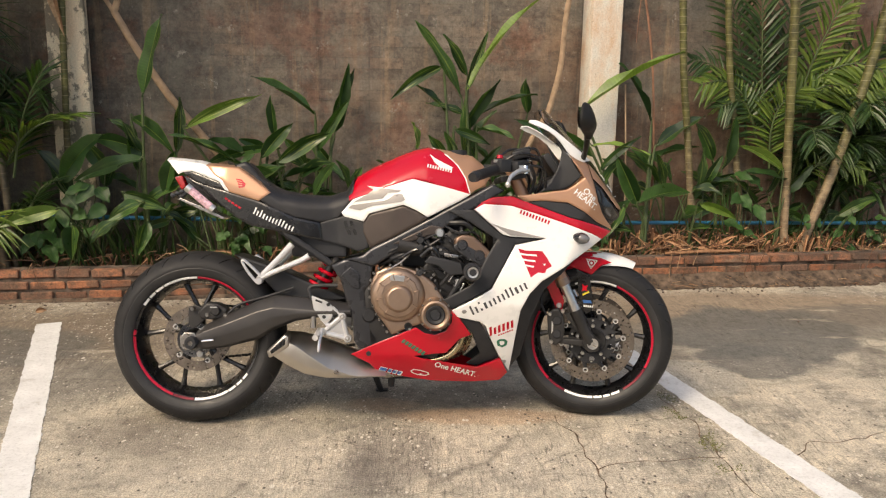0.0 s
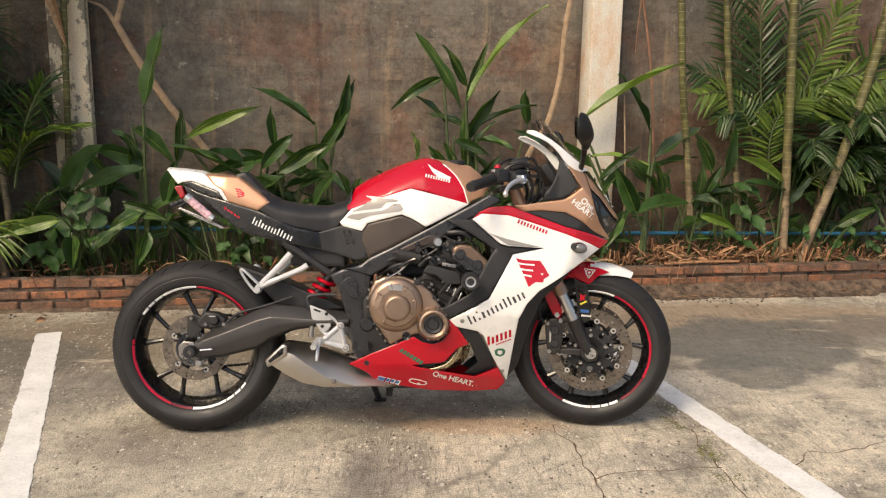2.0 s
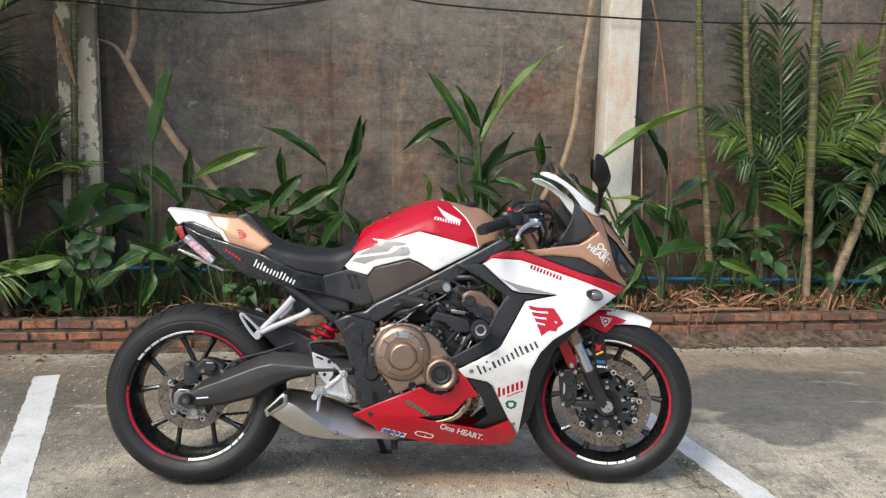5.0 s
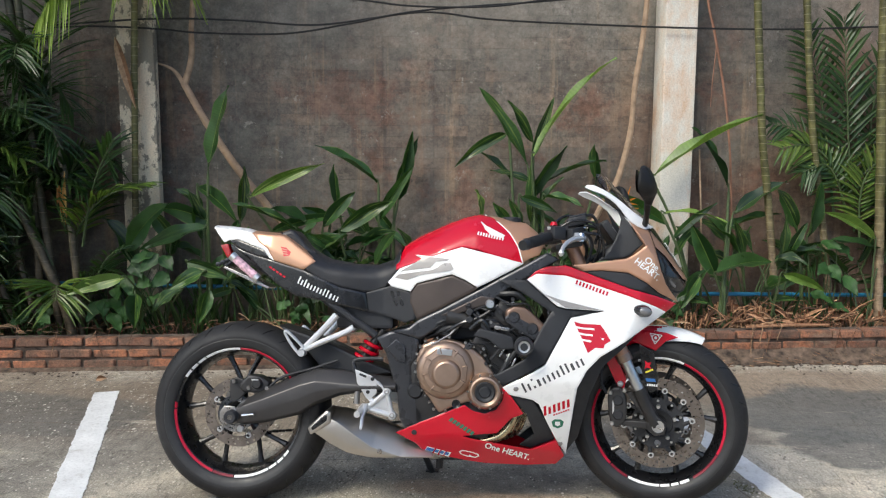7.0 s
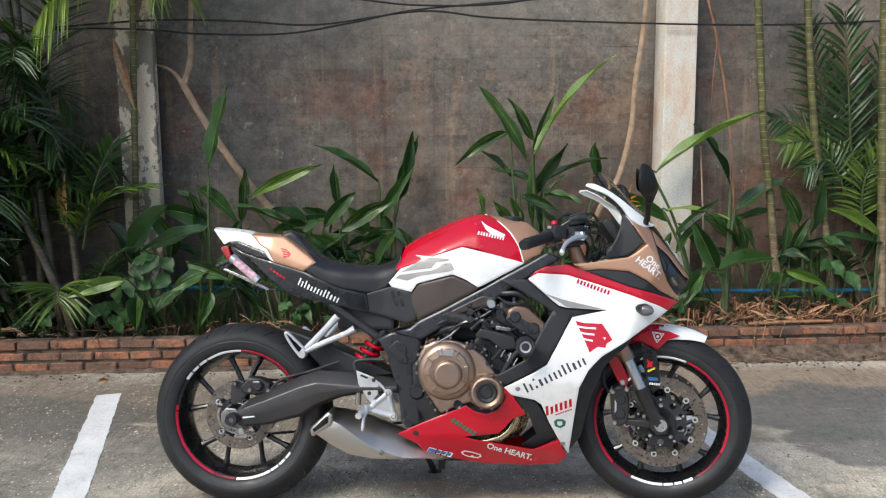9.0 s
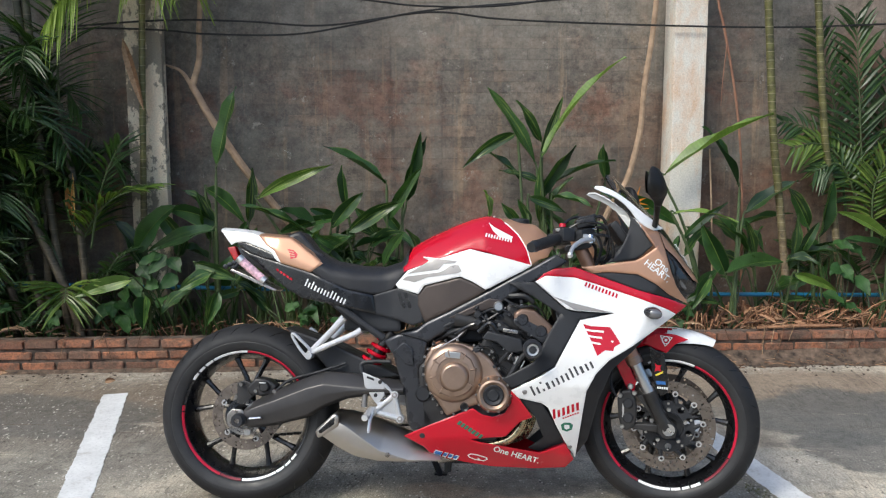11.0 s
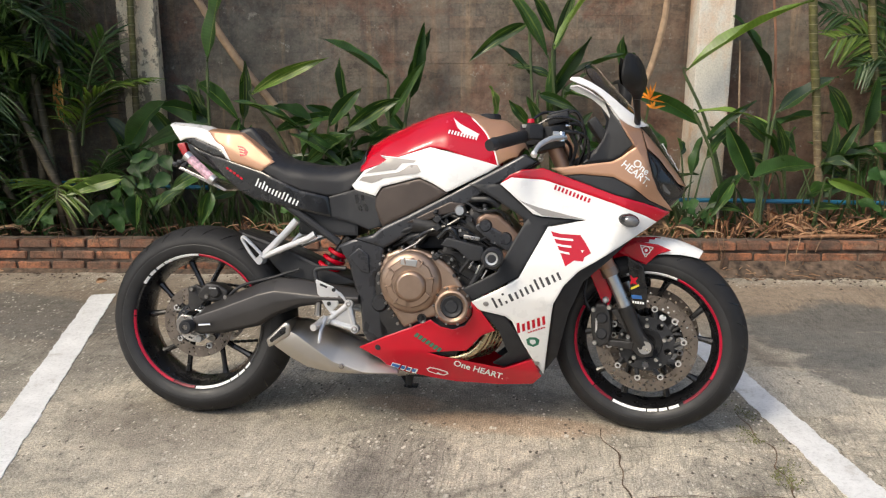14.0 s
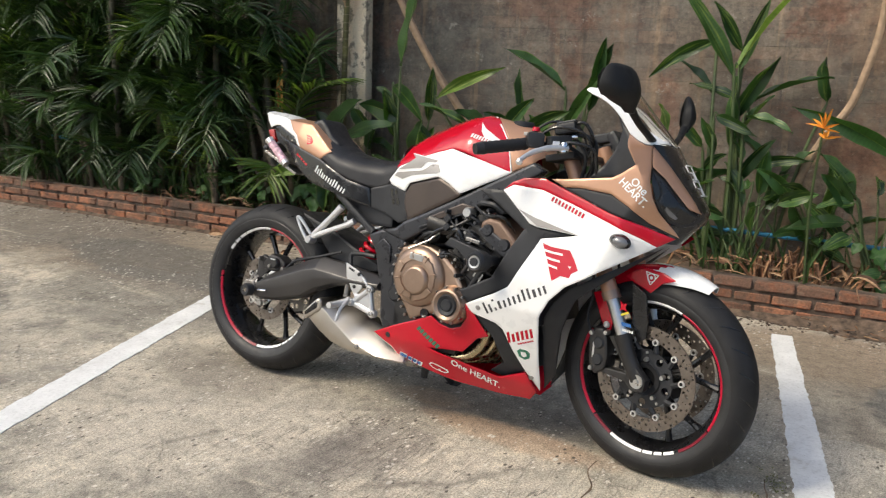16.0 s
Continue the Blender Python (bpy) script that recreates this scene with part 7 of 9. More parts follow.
bars_along("name_mark", (0.348, 0.334), (0.432, 0.368), 0.027, [(0.6, 1.2), (0.6, 0.9), (0.6, 1), (0.6, 1), (0.6, 1), (0.6, 1)], w_fairing, M_RED, fair, 0.3)
bars_along("small_print", (0.38, 0.335), (0.432, 0.356), 0.005, [(1, 1)] * 7, w_fairing, M_RED, fair)
decal("wreath_mark", [(0.374, 0.314), (0.384, 0.322), (0.404, 0.322), (0.415, 0.314), (0.412, 0.297), (0.396, 0.289), (0.379, 0.296)], w_fairing, M_GREEN, fair)
decal("wreath_mark", [(0.386, 0.314), (0.402, 0.314), (0.404, 0.302), (0.394, 0.297), (0.386, 0.303)], w_fairing, M_WHITE, fair, 0.002)
for x, z in ((0.253, 0.429), (0.407, 0.232)):
    part("fairing_screw", lathe([(0.0, -0.003), (0.007, -0.002), (0.009, 0.001)], (x, -w_fairing(x, z), z), "y", 14), M_STEEL, fair)
part("fairing_screw", lathe([(0.0, -0.003), (0.008, -0.002), (0.01, 0.001)], (-0.085, -w_belly(-0.085, 0.272), 0.272), "y", 14), M_BLACK, belly)
lettering("slogan", "One HEART.", (0.226, 0.196), 0.030, -18, w_belly, M_WHITE, belly)
lettering("slogan", "One\nHEART.", (0.688, 0.838), 0.030, -38, w_fairing, M_WHITE, nose)
decal("oval_mark", [(0.064, 0.203), (0.075, 0.211), (0.10, 0.207), (0.13, 0.196), (0.133, 0.187), (0.12, 0.181), (0.09, 0.186), (0.07, 0.194)], w_belly, M_WHITE, belly)
decal("oval_mark", [(0.069, 0.202), (0.078, 0.207), (0.10, 0.203), (0.125, 0.194), (0.128, 0.188), (0.118, 0.185), (0.09, 0.190), (0.074, 0.196)], w_belly, M_RED, belly, 0.002)
bars_along("oval_print", (0.078, 0.1925), (0.122, 0.182), 0.010, [(1, 1.2), (0.7, 0.8), (0.8, 1)], w_belly, M_WHITE, belly, 0.3)
bars_along("sponsor_mark", (-0.052, 0.205), (0.028, 0.183), 0.020, [(2, 0.9), (1, 0.9), (1, 0.9), (1, 0.9)], w_belly, M_WHITE, belly, 0.3)
bars_along("sponsor_print", (-0.048, 0.208), (0.026, 0.188), 0.011, [(2, 1), (1, 1), (1, 1), (1, 1)], lambda x, z: w_belly(x, z) + 0.001, M_BLUE, belly, 0.3)
bars_along("sponsor_mark", (0.030, 0.315), (0.108, 0.266), 0.015, [(1, 1)] * 7, w_belly, M_GREEN, belly, 0.2)
for k in range(3):
    decal("emblem_bar", [(-0.562 + 0.004 * k, 0.886 - 0.009 * k), (-0.542 + 0.002 * k, 0.881 - 0.008 * k), (-0.5415 + 0.002 * k, 0.8785 - 0.008 * k), (-0.561 + 0.004 * k, 0.8835 - 0.009 * k)], w_tail, M_GOLD, tail, 0.0022)
decal("emblem", [(-0.565, 0.891), (-0.545, 0.888), (-0.528, 0.872), (-0.532, 0.86), (-0.552, 0.857), (-0.556, 0.875)], w_tail, M_RED, tail)
bars_along("small_print", (-0.605, 0.818), (-0.548, 0.782), 0.007, [(1, 1)] * 5, w_tb, M_RED, tb)
flat_guard = lambda x, z: 0.078
decal("guard_mark", [(0.690, 0.556), (0.700, 0.548), (0.712, 0.551), (0.706, 0.538), (0.712, 0.527), (0.699, 0.532), (0.689, 0.526), (0.693, 0.541)], flat_guard, M_RED, bike)
decal("guard_mark", [(0.692, 0.517), (0.716, 0.529), (0.717, 0.523), (0.694, 0.511)], flat_guard, M_YELLOW, bike)
decal("guard_mark", [(0.694, 0.494), (0.724, 0.493), (0.726, 0.483), (0.697, 0.483)], flat_guard, M_BLUE, bike)
bars_along("guard_print", (0.698, 0.468), (0.732, 0.466), 0.007, [(1, 1)] * 5, flat_guard, M_WHITE, bike)
# outlined race number on the nose, as plain bars
for k in range(2):
    z0 = 0.918 - 0.042 * k
    for dz, hh, y0, ww in ((0.0, 0.003, 0.004, 0.062), (-0.037, 0.003, 0.004, 0.062), (-0.0185, 0.040, 0.035, 0.003), (-0.009, 0.021, -0.027, 0.003), (-0.0185, 0.003, -0.006, 0.03), (-0.027, 0.02, 0.008, 0.003)):
        x1, y1, z1 = centre_point(y0, z0 + dz)
        part("number_bar", box((x1 + 0.004, y1, z1 + 0.002), (0.003, ww, hh), Euler((0, radians(-33), 0)).to_matrix(), 0.0006, 1), M_WHITE, nc)

for ob in list(bike.children):
    if ob.name.split(".")[0] in ("front_wheel", "fork_tube", "front_fender", "front_axle_nut", "guard_mark", "guard_print"):
        ob.matrix_local = STEER @ ob.matrix_local


# ---------------------------------------------------------------- plants
def leaf_mat(name, lo, hi, edge, gloss=0.42, stripe=60.0):
    """A green blade: paler midrib and margin, fine side veins, light shining through."""
    m, n, l, p = nodes_of(name)
    uv = n.new("ShaderNodeTexCoord").outputs["UV"]
    sep = n.new("ShaderNodeSeparateXYZ")
    l.new(uv, sep.inputs[0])
    g = n.new("ShaderNodeNewGeometry").outputs["Position"]
    rnd = random_of(n, l)
    base = ramp(n, l, rnd, (0.0, lo), (1.0, hi))
    blotch = noise_tex(n, l, g, 9.0, 5.0, 0.65)
    base = mix(n, l, 1.0, base, ramp(n, l, blotch, (0.3, grey(0.62)), (0.7, grey(1.3))), "MULTIPLY")
    wave = n.new("ShaderNodeTexWave")
    wave.bands_direction = "Y"
    wave.inputs["Scale"].default_value, wave.inputs["Distortion"].default_value = stripe / 6.0, 1.2
    l.new(uv, wave.inputs["Vector"])
    base = mix(n, l, 1.0, base, ramp(n, l, wave.outputs["Fac"], (0.2, grey(0.93)), (0.8, grey(1.05))), "MULTIPLY")
    mid = ramp(n, l, sep.outputs["X"], (0.0, grey(0.55)), (0.03, grey(0.4)), (0.065, grey(0.0)), (0.465, grey(0)), (0.485, grey(1)), (0.515, grey(1)), (0.535, grey(0)), (0.935, grey(0)), (0.97, grey(0.4)), (1.0, grey(0.55)))
    again = n.new("ShaderNodeMath")
    again.operation = "MULTIPLY"
    again.inputs[1].default_value = 7.31
    l.new(rnd, again.inputs[0])
    part_of = n.new("ShaderNodeMath")
    part_of.operation = "FRACT"
    l.new(again.outputs[0], part_of.inputs[0])
    # yellow-green streaks along some of the blades
    band = noise_tex(n, l, uv, 1.0, 3.0, 0.55, (5.0, 1.1, 1.0))
    third = n.new("ShaderNodeMath")
    third.operation = "FRACT"
    l.new(scaled(n, l, rnd, 13.7), third.inputs[0])
    base = mix(n, l, mix(n, l, 1.0, ramp(n, l, band, (0.52, grey(0.0)), (0.64, grey(0.7))), ramp(n, l, third.outputs[0], (0.45, grey(0.0)), (0.75, grey(1.0))), "MULTIPLY"), base, edge)
    base = mix(n, l, mix(n, l, 1.0, mid, ramp(n, l, part_of.outputs[0], (0.35, grey(0.08)), (0.8, grey(0.55))), "MULTIPLY"), base, edge)
    l.new(base, p.inputs["Base Color"])
    l.new(ramp(n, l, blotch, (0.3, grey(gloss - 0.1)), (0.7, grey(gloss + 0.12))), p.inputs["Roughness"])
    bump(n, l, p, wave.outputs["Fac"], 0.08, 0.003)
    # thin blades let some light through
    tr = n.new("ShaderNodeBsdfTranslucent")
    l.new(mix(n, l, 1.0, base, (1.5, 1.6, 0.7), "MULTIPLY"), tr.inputs["Color"])
    ms = n.new("ShaderNodeMixShader")
    ms.inputs[0].default_value = 0.3
    l.new(p.outputs[0], ms.inputs[1])
    l.new(tr.outputs[0], ms.inputs[2])
    l.new(ms.outputs[0], n["Material Output"].inputs["Surface"])
    return m


M_LEAF = leaf_mat("broad green leaf", (0.011, 0.036, 0.011), (0.048, 0.112, 0.026), (0.28, 0.36, 0.09), 0.36)
M_LEAF_PALE = leaf_mat("pale green leaf", (0.09, 0.17, 0.03), (0.18, 0.28, 0.055), (0.46, 0.50, 0.16), 0.36)
# leaflet copies: shade is put into the first's colour, sun into the next
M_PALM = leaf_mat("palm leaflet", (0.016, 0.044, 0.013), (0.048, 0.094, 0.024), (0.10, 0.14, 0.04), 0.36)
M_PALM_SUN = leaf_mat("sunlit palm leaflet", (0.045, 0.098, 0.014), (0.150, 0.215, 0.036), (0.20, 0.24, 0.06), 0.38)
# yellow-green fronds above the pillar, their sunlight put into the colour
M_PALM_PALE = leaf_mat("yellow-green palm leaflet, sun in colour", (0.16, 0.24, 0.03), (0.27, 0.36, 0.05), (0.35, 0.42, 0.10), 0.4)
M_SHRUB = leaf_mat("round shrub leaf", (0.020, 0.062, 0.014), (0.055, 0.135, 0.030), (0.09, 0.17, 0.04), 0.55)
M_STEM = plain("green leaf stalk", (0.060, 0.088, 0.030), 0.5, vary=0.3, scale=14)
M_MOSS = plain("dry olive moss", (0.15, 0.15, 0.06), 0.9, vary=0.4, scale=30)
M_TWIG = plain("pale peeled branch", (0.36, 0.25, 0.16), 0.7, vary=0.3, scale=18, grain=0.4, grain_scale=160)
M_VINE = plain("red-brown creeper", (0.26, 0.13, 0.08), 0.7, vary=0.3, scale=14, grain=0.3)


def straw_mat(name, dark, mid_c, light):
    """Dry plant bits: each piece of its own tone."""
    m, n, l, p = nodes_of(name)
    g = n.new("ShaderNodeNewGeometry").outputs["Position"]
    base = ramp(n, l, random_of(n, l), (0.0, dark), (0.55, mid_c), (1.0, light))
    base = mix(n, l, 1.0, base, ramp(n, l, noise_tex(n, l, g, 45.0, 5.0, 0.7), (0.3, grey(0.5)), (0.7, grey(1.35))), "MULTIPLY")
    l.new(base, p.inputs["Base Color"])
    p.inputs["Roughness"].default_value = 0.85
    return m


M_STRAW = straw_mat("dry cut stalk", (0.06, 0.032, 0.018), (0.25, 0.115, 0.055), (0.52, 0.31, 0.17))
M_DRYLEAF = straw_mat("dry brown leaf", (0.055, 0.032, 0.02), (0.20, 0.10, 0.05), (0.42, 0.28, 0.16))
M_PIPE = plain("blue water pipe", (0.028, 0.17, 0.30), 0.4, vary=0.15)
M_WIRE = plain("black cable", (0.012, 0.012, 0.012), 0.5, vary=0.1)
M_PETAL = plain("orange petal", (0.75, 0.28, 0.02), 0.5, vary=0.2, scale=40)


def bamboo_mat(name, low, high, ringc):
    """A ringed palm stem: pale leaf scars round a green to grey-brown cane."""
    m, n, l, p = nodes_of(name)
    uv = n.new("ShaderNodeTexCoord").outputs["UV"]
    sep = n.new("ShaderNodeSeparateXYZ")
    l.new(uv, sep.inputs[0])
    g = n.new("ShaderNodeNewGeometry").outputs["Position"]
    nz = noise_tex(n, l, g, 16.0, 6.0, 0.7)
    gz = n.new("ShaderNodeSeparateXYZ")
    l.new(g, gz.inputs[0])
    base = ramp(n, l, gz.outputs["Z"], (0.45, low), (1.0, high))
    base = mix(n, l, 1.0, base, ramp(n, l, nz, (0.36, grey(0.40)), (0.64, grey(1.4))), "MULTIPLY")
    fr = n.new("ShaderNodeMath")
    fr.operation = "FRACT"
    l.new(sep.outputs["Y"], fr.inputs[0])
    ring = ramp(n, l, fr.outputs[0], (0.0, grey(1)), (0.03, grey(1)), (0.06, grey(0)), (0.97, grey(0)), (1.0, grey(1)))
    base = mix(n, l, mix(n, l, 1.0, ring, grey(0.7), "MULTIPLY"), base, ringc)
    l.new(base, p.inputs["Base Color"])
    p.inputs["Roughness"].default_value = 0.55
    bump(n, l, p, nz, 0.3, 0.003)
    return m


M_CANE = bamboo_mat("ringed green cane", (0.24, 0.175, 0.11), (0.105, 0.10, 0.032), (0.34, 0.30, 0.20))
# the same cane again, darkened: shade is put into its colours
M_CANE_SHADED = bamboo_mat("ringed cane, shade in colour", (0.10, 0.078, 0.05), (0.065, 0.062, 0.034), (0.18, 0.145, 0.10))


def add_blade(bm, base, tip, width, bow=0.10, twist=0.0, fold=0.25, seg=9, hint=None, tear=0.0, seed=0, blunt=0.75):
    """A lance-shaped blade from base to tip, arched by bow and folded along its midrib."""
    uvl = bm.loops.layers.uv.verify()
    base, tip = Vector(base), Vector(tip)
    d = tip - base
    ln = d.length
    d.normalize()
    hint = Vector(hint) if hint else Vector((0.1, -0.75, 0.65))
    rot = Matrix.Rotation(twist, 3, d)
    side = (rot @ d.cross(hint)).normalized()
    up = side.cross(d).normalized()
    rnd = random.Random(seed)
    rows = []
    curl = rnd.uniform(-1.1, 1.1) if seg > 7 else 0.0
    phase = rnd.uniform(0, 6)
    side0, up0 = side, up
    for k in range(seg + 1):
        t = k / seg
        if curl:
            turn = Matrix.Rotation(curl * (t - 0.3), 3, d)
            side, up = turn @ side0, turn @ up0
        c = base + d * ln * t + Vector((0, 0, 1)) * bow * ln * 4 * t * (1 - t) * 0.5
        w = width * max(0.0, math.sin(math.pi * t ** blunt)) ** 0.8
        if k == 0:
            w = width * 0.06
        if k == seg:
            w = 0.001
        wav = (0.22 if seg > 7 else 0.05) * width * math.sin(t * 13 + phase)
        row = []
        for q in (-1, -0.5, 0, 0.5, 1):
            row.append((c + side * w * q * (1 - tear * rnd.random() * (abs(q) == 1)) + up * (fold * w * abs(q) + wav * q * abs(q)), ((q + 1) / 2, t)))
        rows.append([(bm.verts.new(p), uv) for p, uv in row])
    for r, s in zip(rows, rows[1:]):
        for i in range(4):
            quad = (r[i], r[i + 1], s[i + 1], s[i])
            f = bm.faces.new([v for v, _ in quad])
            for lp, (_, uv) in zip(f.loops, quad):
                lp[uvl].uv = uv
    return bm


def broad_plant(name, label, roots, leaves, seed, pale=()):
    """A clump of broad lance-leaved stalks. leaves: base, tip and half-width of each blade."""
    rnd = random.Random(seed)
    top = tagged(empty(name, Matrix.Translation(roots[0])), label, "plant", "broad-leaved plants")
    inv = Matrix.Translation(-Vector(roots[0]))
    for k, (bx, by, bz, tx, ty, tz, w) in enumerate(leaves):
        base, tip = Vector((bx, by, bz)), Vector((tx, ty, tz))
        bm = add_blade(bmesh.new(), base, tip, w * 0.78, rnd.uniform(0.06, 0.2), rnd.uniform(-0.9, 0.9), rnd.uniform(0.4, 1.15), 10, None, 0.06, k + seed)
        bm.transform(inv)
        part("leaf", bm, M_LEAF_PALE if k in pale else M_LEAF, top)
        root = min((Vector(r) for r in roots), key=lambda r: (r.xy - base.xy).length)
        root = root + Vector((rnd.uniform(-0.05, 0.05), rnd.uniform(-0.03, 0.03), 0))
        d = (tip - base).normalized()
        mid = root.lerp(base, 0.55) + Vector((0, 0, 0.10 * (base - root).length)) * (1 if base.z > 0.4 else 0.3)
        bm = tube(curve_pts([root, mid, base - d * 0.01, base + d * 0.02], 5), [(0.0115 if base.z > 0.7 else 0.0065)] * 5 + [(0.0085 if base.z > 0.7 else 0.005)] * 5 + [0.0045] * 6, 7)
        bm.transform(inv)
        part("stalk", bm, M_STEM, top)
        if base.z > 0.6 and rnd.random() < 0.75:
            # a second, lower blade on the same stalk
            q = root.lerp(base, rnd.uniform(0.55, 0.8)) + Vector((0, 0.02, 0.02))
            a = rnd.choice((rnd.uniform(0.2, 1.2), rnd.uniform(1.9, 2.9)))
            ln = (tip - base).length * rnd.uniform(0.65, 0.95)
            bm = add_blade(bmesh.new(), q, q + Vector((math.cos(a), rnd.uniform(-0.25, 0.15), math.sin(a))) * ln, w * 0.72, rnd.uniform(0.05, 0.18), rnd.uniform(-0.9, 0.9), rnd.uniform(0.4, 1.0), 10, None, 0.06, k + seed + 500)
            bm.transform(inv)
            part("leaf", bm, M_LEAF, top)
    return top


CENTRE_LEFT = (
    (-0.53, 2.16, 1.00, -0.88, 2.07, 1.22, 0.05),
    (-1.24, 1.95, 0.92, -0.80, 1.97, 1.12, 0.045),
    (-0.76, 2.11, 0.87, -0.77, 2.07, 1.11, 0.04),
    (-0.41, 2.23, 0.89, -0.32, 2.20, 1.30, 0.05),
    (-0.43, 2.25, 0.95, -0.29, 2.23, 1.27, 0.045),
    (-0.82, 2.00, 0.75, -0.63, 1.99, 0.96, 0.055),
    (-0.72, 1.99, 0.73, -0.41, 1.99, 0.90, 0.06),
    (-0.80, 2.05, 0.78, -0.95, 2.00, 0.86, 0.045),
    (-0.92, 1.99, 0.77, -1.11, 1.93, 0.86, 0.05),
    (-0.98, 1.96, 0.74, -1.32, 1.88, 0.89, 0.05),
    (-0.58, 2.13, 0.69, -0.70, 2.08, 0.86, 0.05),
    (-0.86, 2.00, 0.64, -1.04, 1.94, 0.76, 0.05),
    (-0.60, 2.03, 0.64, -0.40, 2.01, 0.72, 0.05),
    (-0.75, 1.96, 0.61, -0.90, 1.90, 0.72, 0.05),
)
LEFT_TALL = (
    (-1.45, 1.88, 1.10, -1.31, 1.85, 1.55, 0.07),
    (-1.89, 1.75, 0.63, -1.63, 1.74, 0.90, 0.075),
    (-1.45, 1.81, 0.76, -1.81, 1.72, 0.64, 0.06),
    (-1.53, 1.92, 0.98, -1.30, 1.90, 0.78, 0.055),
    (-1.86, 1.63, 0.50, -2.16, 1.55, 0.41, 0.055),
    (-1.80, 1.64, 0.41, -1.80, 1.60, 0.22, 0.06),
    (-1.55, 1.76, 0.57, -1.31, 1.75, 0.48, 0.06),
    (-1.30, 1.96, 0.78, -1.26, 1.93, 1.10, 0.045),
    (-1.52, 1.92, 0.68, -1.57, 1.87, 0.96, 0.06),
    (-1.70, 1.90, 0.68, -1.79, 1.84, 0.85, 0.06),
    (-1.36, 1.89, 0.55, -1.28, 1.86, 0.80, 0.06),
    (-1.57, 1.71, 0.42, -1.72, 1.65, 0.30, 0.05),
    (-1.42, 1.73, 0.42, -1.47, 1.68, 0.23, 0.05),
    (-1.44, 1.73, 0.52, -1.62, 1.67, 0.43, 0.06),
)
CENTRE = (
    (0.36, 2.26, 1.10, 0.07, 2.19, 1.56, 0.055),
    (0.24, 2.28, 1.29, -0.07, 2.20, 1.09, 0.045),
    (0.39, 2.25, 1.24, 0.24, 2.19, 1.48, 0.04),
    (0.39, 2.23, 1.15, 0.51, 2.20, 1.50, 0.04),
    (0.39, 2.15, 1.16, 0.86, 2.16, 1.72, 0.055),
    (0.46, 2.26, 0.99, 0.83, 2.26, 1.13, 0.045),
    (0.79, 2.40, 1.01, 0.77, 2.35, 1.23, 0.045),
    (0.39, 2.23, 0.75, 0.39, 2.19, 1.12, 0.045),
    (0.32, 2.14, 0.92, 0.54, 2.12, 0.83, 0.04),
    (0.46, 2.17, 0.92, 0.69, 2.16, 0.86, 0.045),
    (0.09, 2.06, 0.81, 0.06, 2.02, 0.97, 0.04),
    (0.26, 2.15, 0.76, 0.16, 2.10, 0.89, 0.04),
    (0.57, 2.27, 0.67, 0.39, 2.21, 0.84, 0.05),
    (0.64, 2.28, 0.64, 0.80, 2.26, 0.78, 0.05),
)
RIGHT = (
    (1.09, 2.18, 1.04, 1.71, 2.21, 1.40, 0.06),
    (1.58, 2.39, 0.97, 1.34, 2.32, 1.33, 0.06),
    (1.48, 2.20, 0.46, 1.31, 2.14, 0.78, 0.07),
    (1.47, 2.15, 0.48, 1.79, 2.15, 0.55, 0.065),
    (1.88, 2.33, 0.48, 1.90, 2.29, 0.82, 0.055),
    (1.94, 2.33, 0.56, 2.03, 2.30, 0.77, 0.04),
    (1.86, 2.17, 0.48, 2.10, 2.16, 0.38, 0.04),
    (1.36, 2.08, 0.47, 1.25, 2.03, 0.29, 0.045),
    (1.15, 2.14, 0.83, 1.52, 2.14, 0.78, 0.035),
    (1.61, 2.34, 0.81, 1.91, 2.34, 1.01, 0.06),
    (2.07, 2.40, 0.67, 2.12, 2.36, 1.01, 0.055),
    (1.41, 2.27, 0.61, 1.24, 2.21, 0.75, 0.05),
    (1.63, 2.35, 0.49, 1.71, 2.32, 0.74, 0.05),
    (1.73, 2.36, 0.59, 1.58, 2.30, 0.74, 0.06),
    (2.02, 2.44, 0.72, 1.86, 2.38, 0.97, 0.06),
)
RIGHT_FAR = (
    (2.41, 2.27, 0.68, 2.08, 2.19, 0.84, 0.04),
    (2.47, 2.30, 0.60, 2.14, 2.22, 0.68, 0.05),
    (2.31, 2.38, 0.45, 2.08, 2.31, 0.64, 0.05),
    (2.38, 2.39, 0.52, 2.48, 2.36, 0.80, 0.05),
)

LABEL_BROAD = "broad-leaved green plant growing against the brick wall"
broad_plant("broad_leaf_plant", LABEL_BROAD, [(-0.66, 2.10, 0.13), (-0.86, 2.05, 0.13), (-0.48, 2.15, 0.13)], CENTRE_LEFT, 1, (1,))
broad_plant("broad_leaf_plant", LABEL_BROAD, [(-1.50, 1.90, 0.13), (-1.38, 1.93, 0.13), (-1.72, 1.84, 0.13)], LEFT_TALL, 30, (4,))
broad_plant("broad_leaf_plant", LABEL_BROAD, [(0.42, 2.20, 0.13), (0.30, 2.15, 0.13), (0.62, 2.25, 0.13)], CENTRE, 60, (10, 4))
broad_plant("broad_leaf_plant", "broad-leaved green plant beside the rust-stained pillar", [(1.53, 2.18, 0.13), (1.86, 2.25, 0.13), (1.40, 2.2, 0.13), (2.05, 2.3, 0.13)], RIGHT, 90, (0, 8, 6))
broad_plant("broad_leaf_plant", "broad-leaved plant with pale striped blades by the cane palms", [(2.40, 2.25, 0.13)], RIGHT_FAR, 120, (0,))
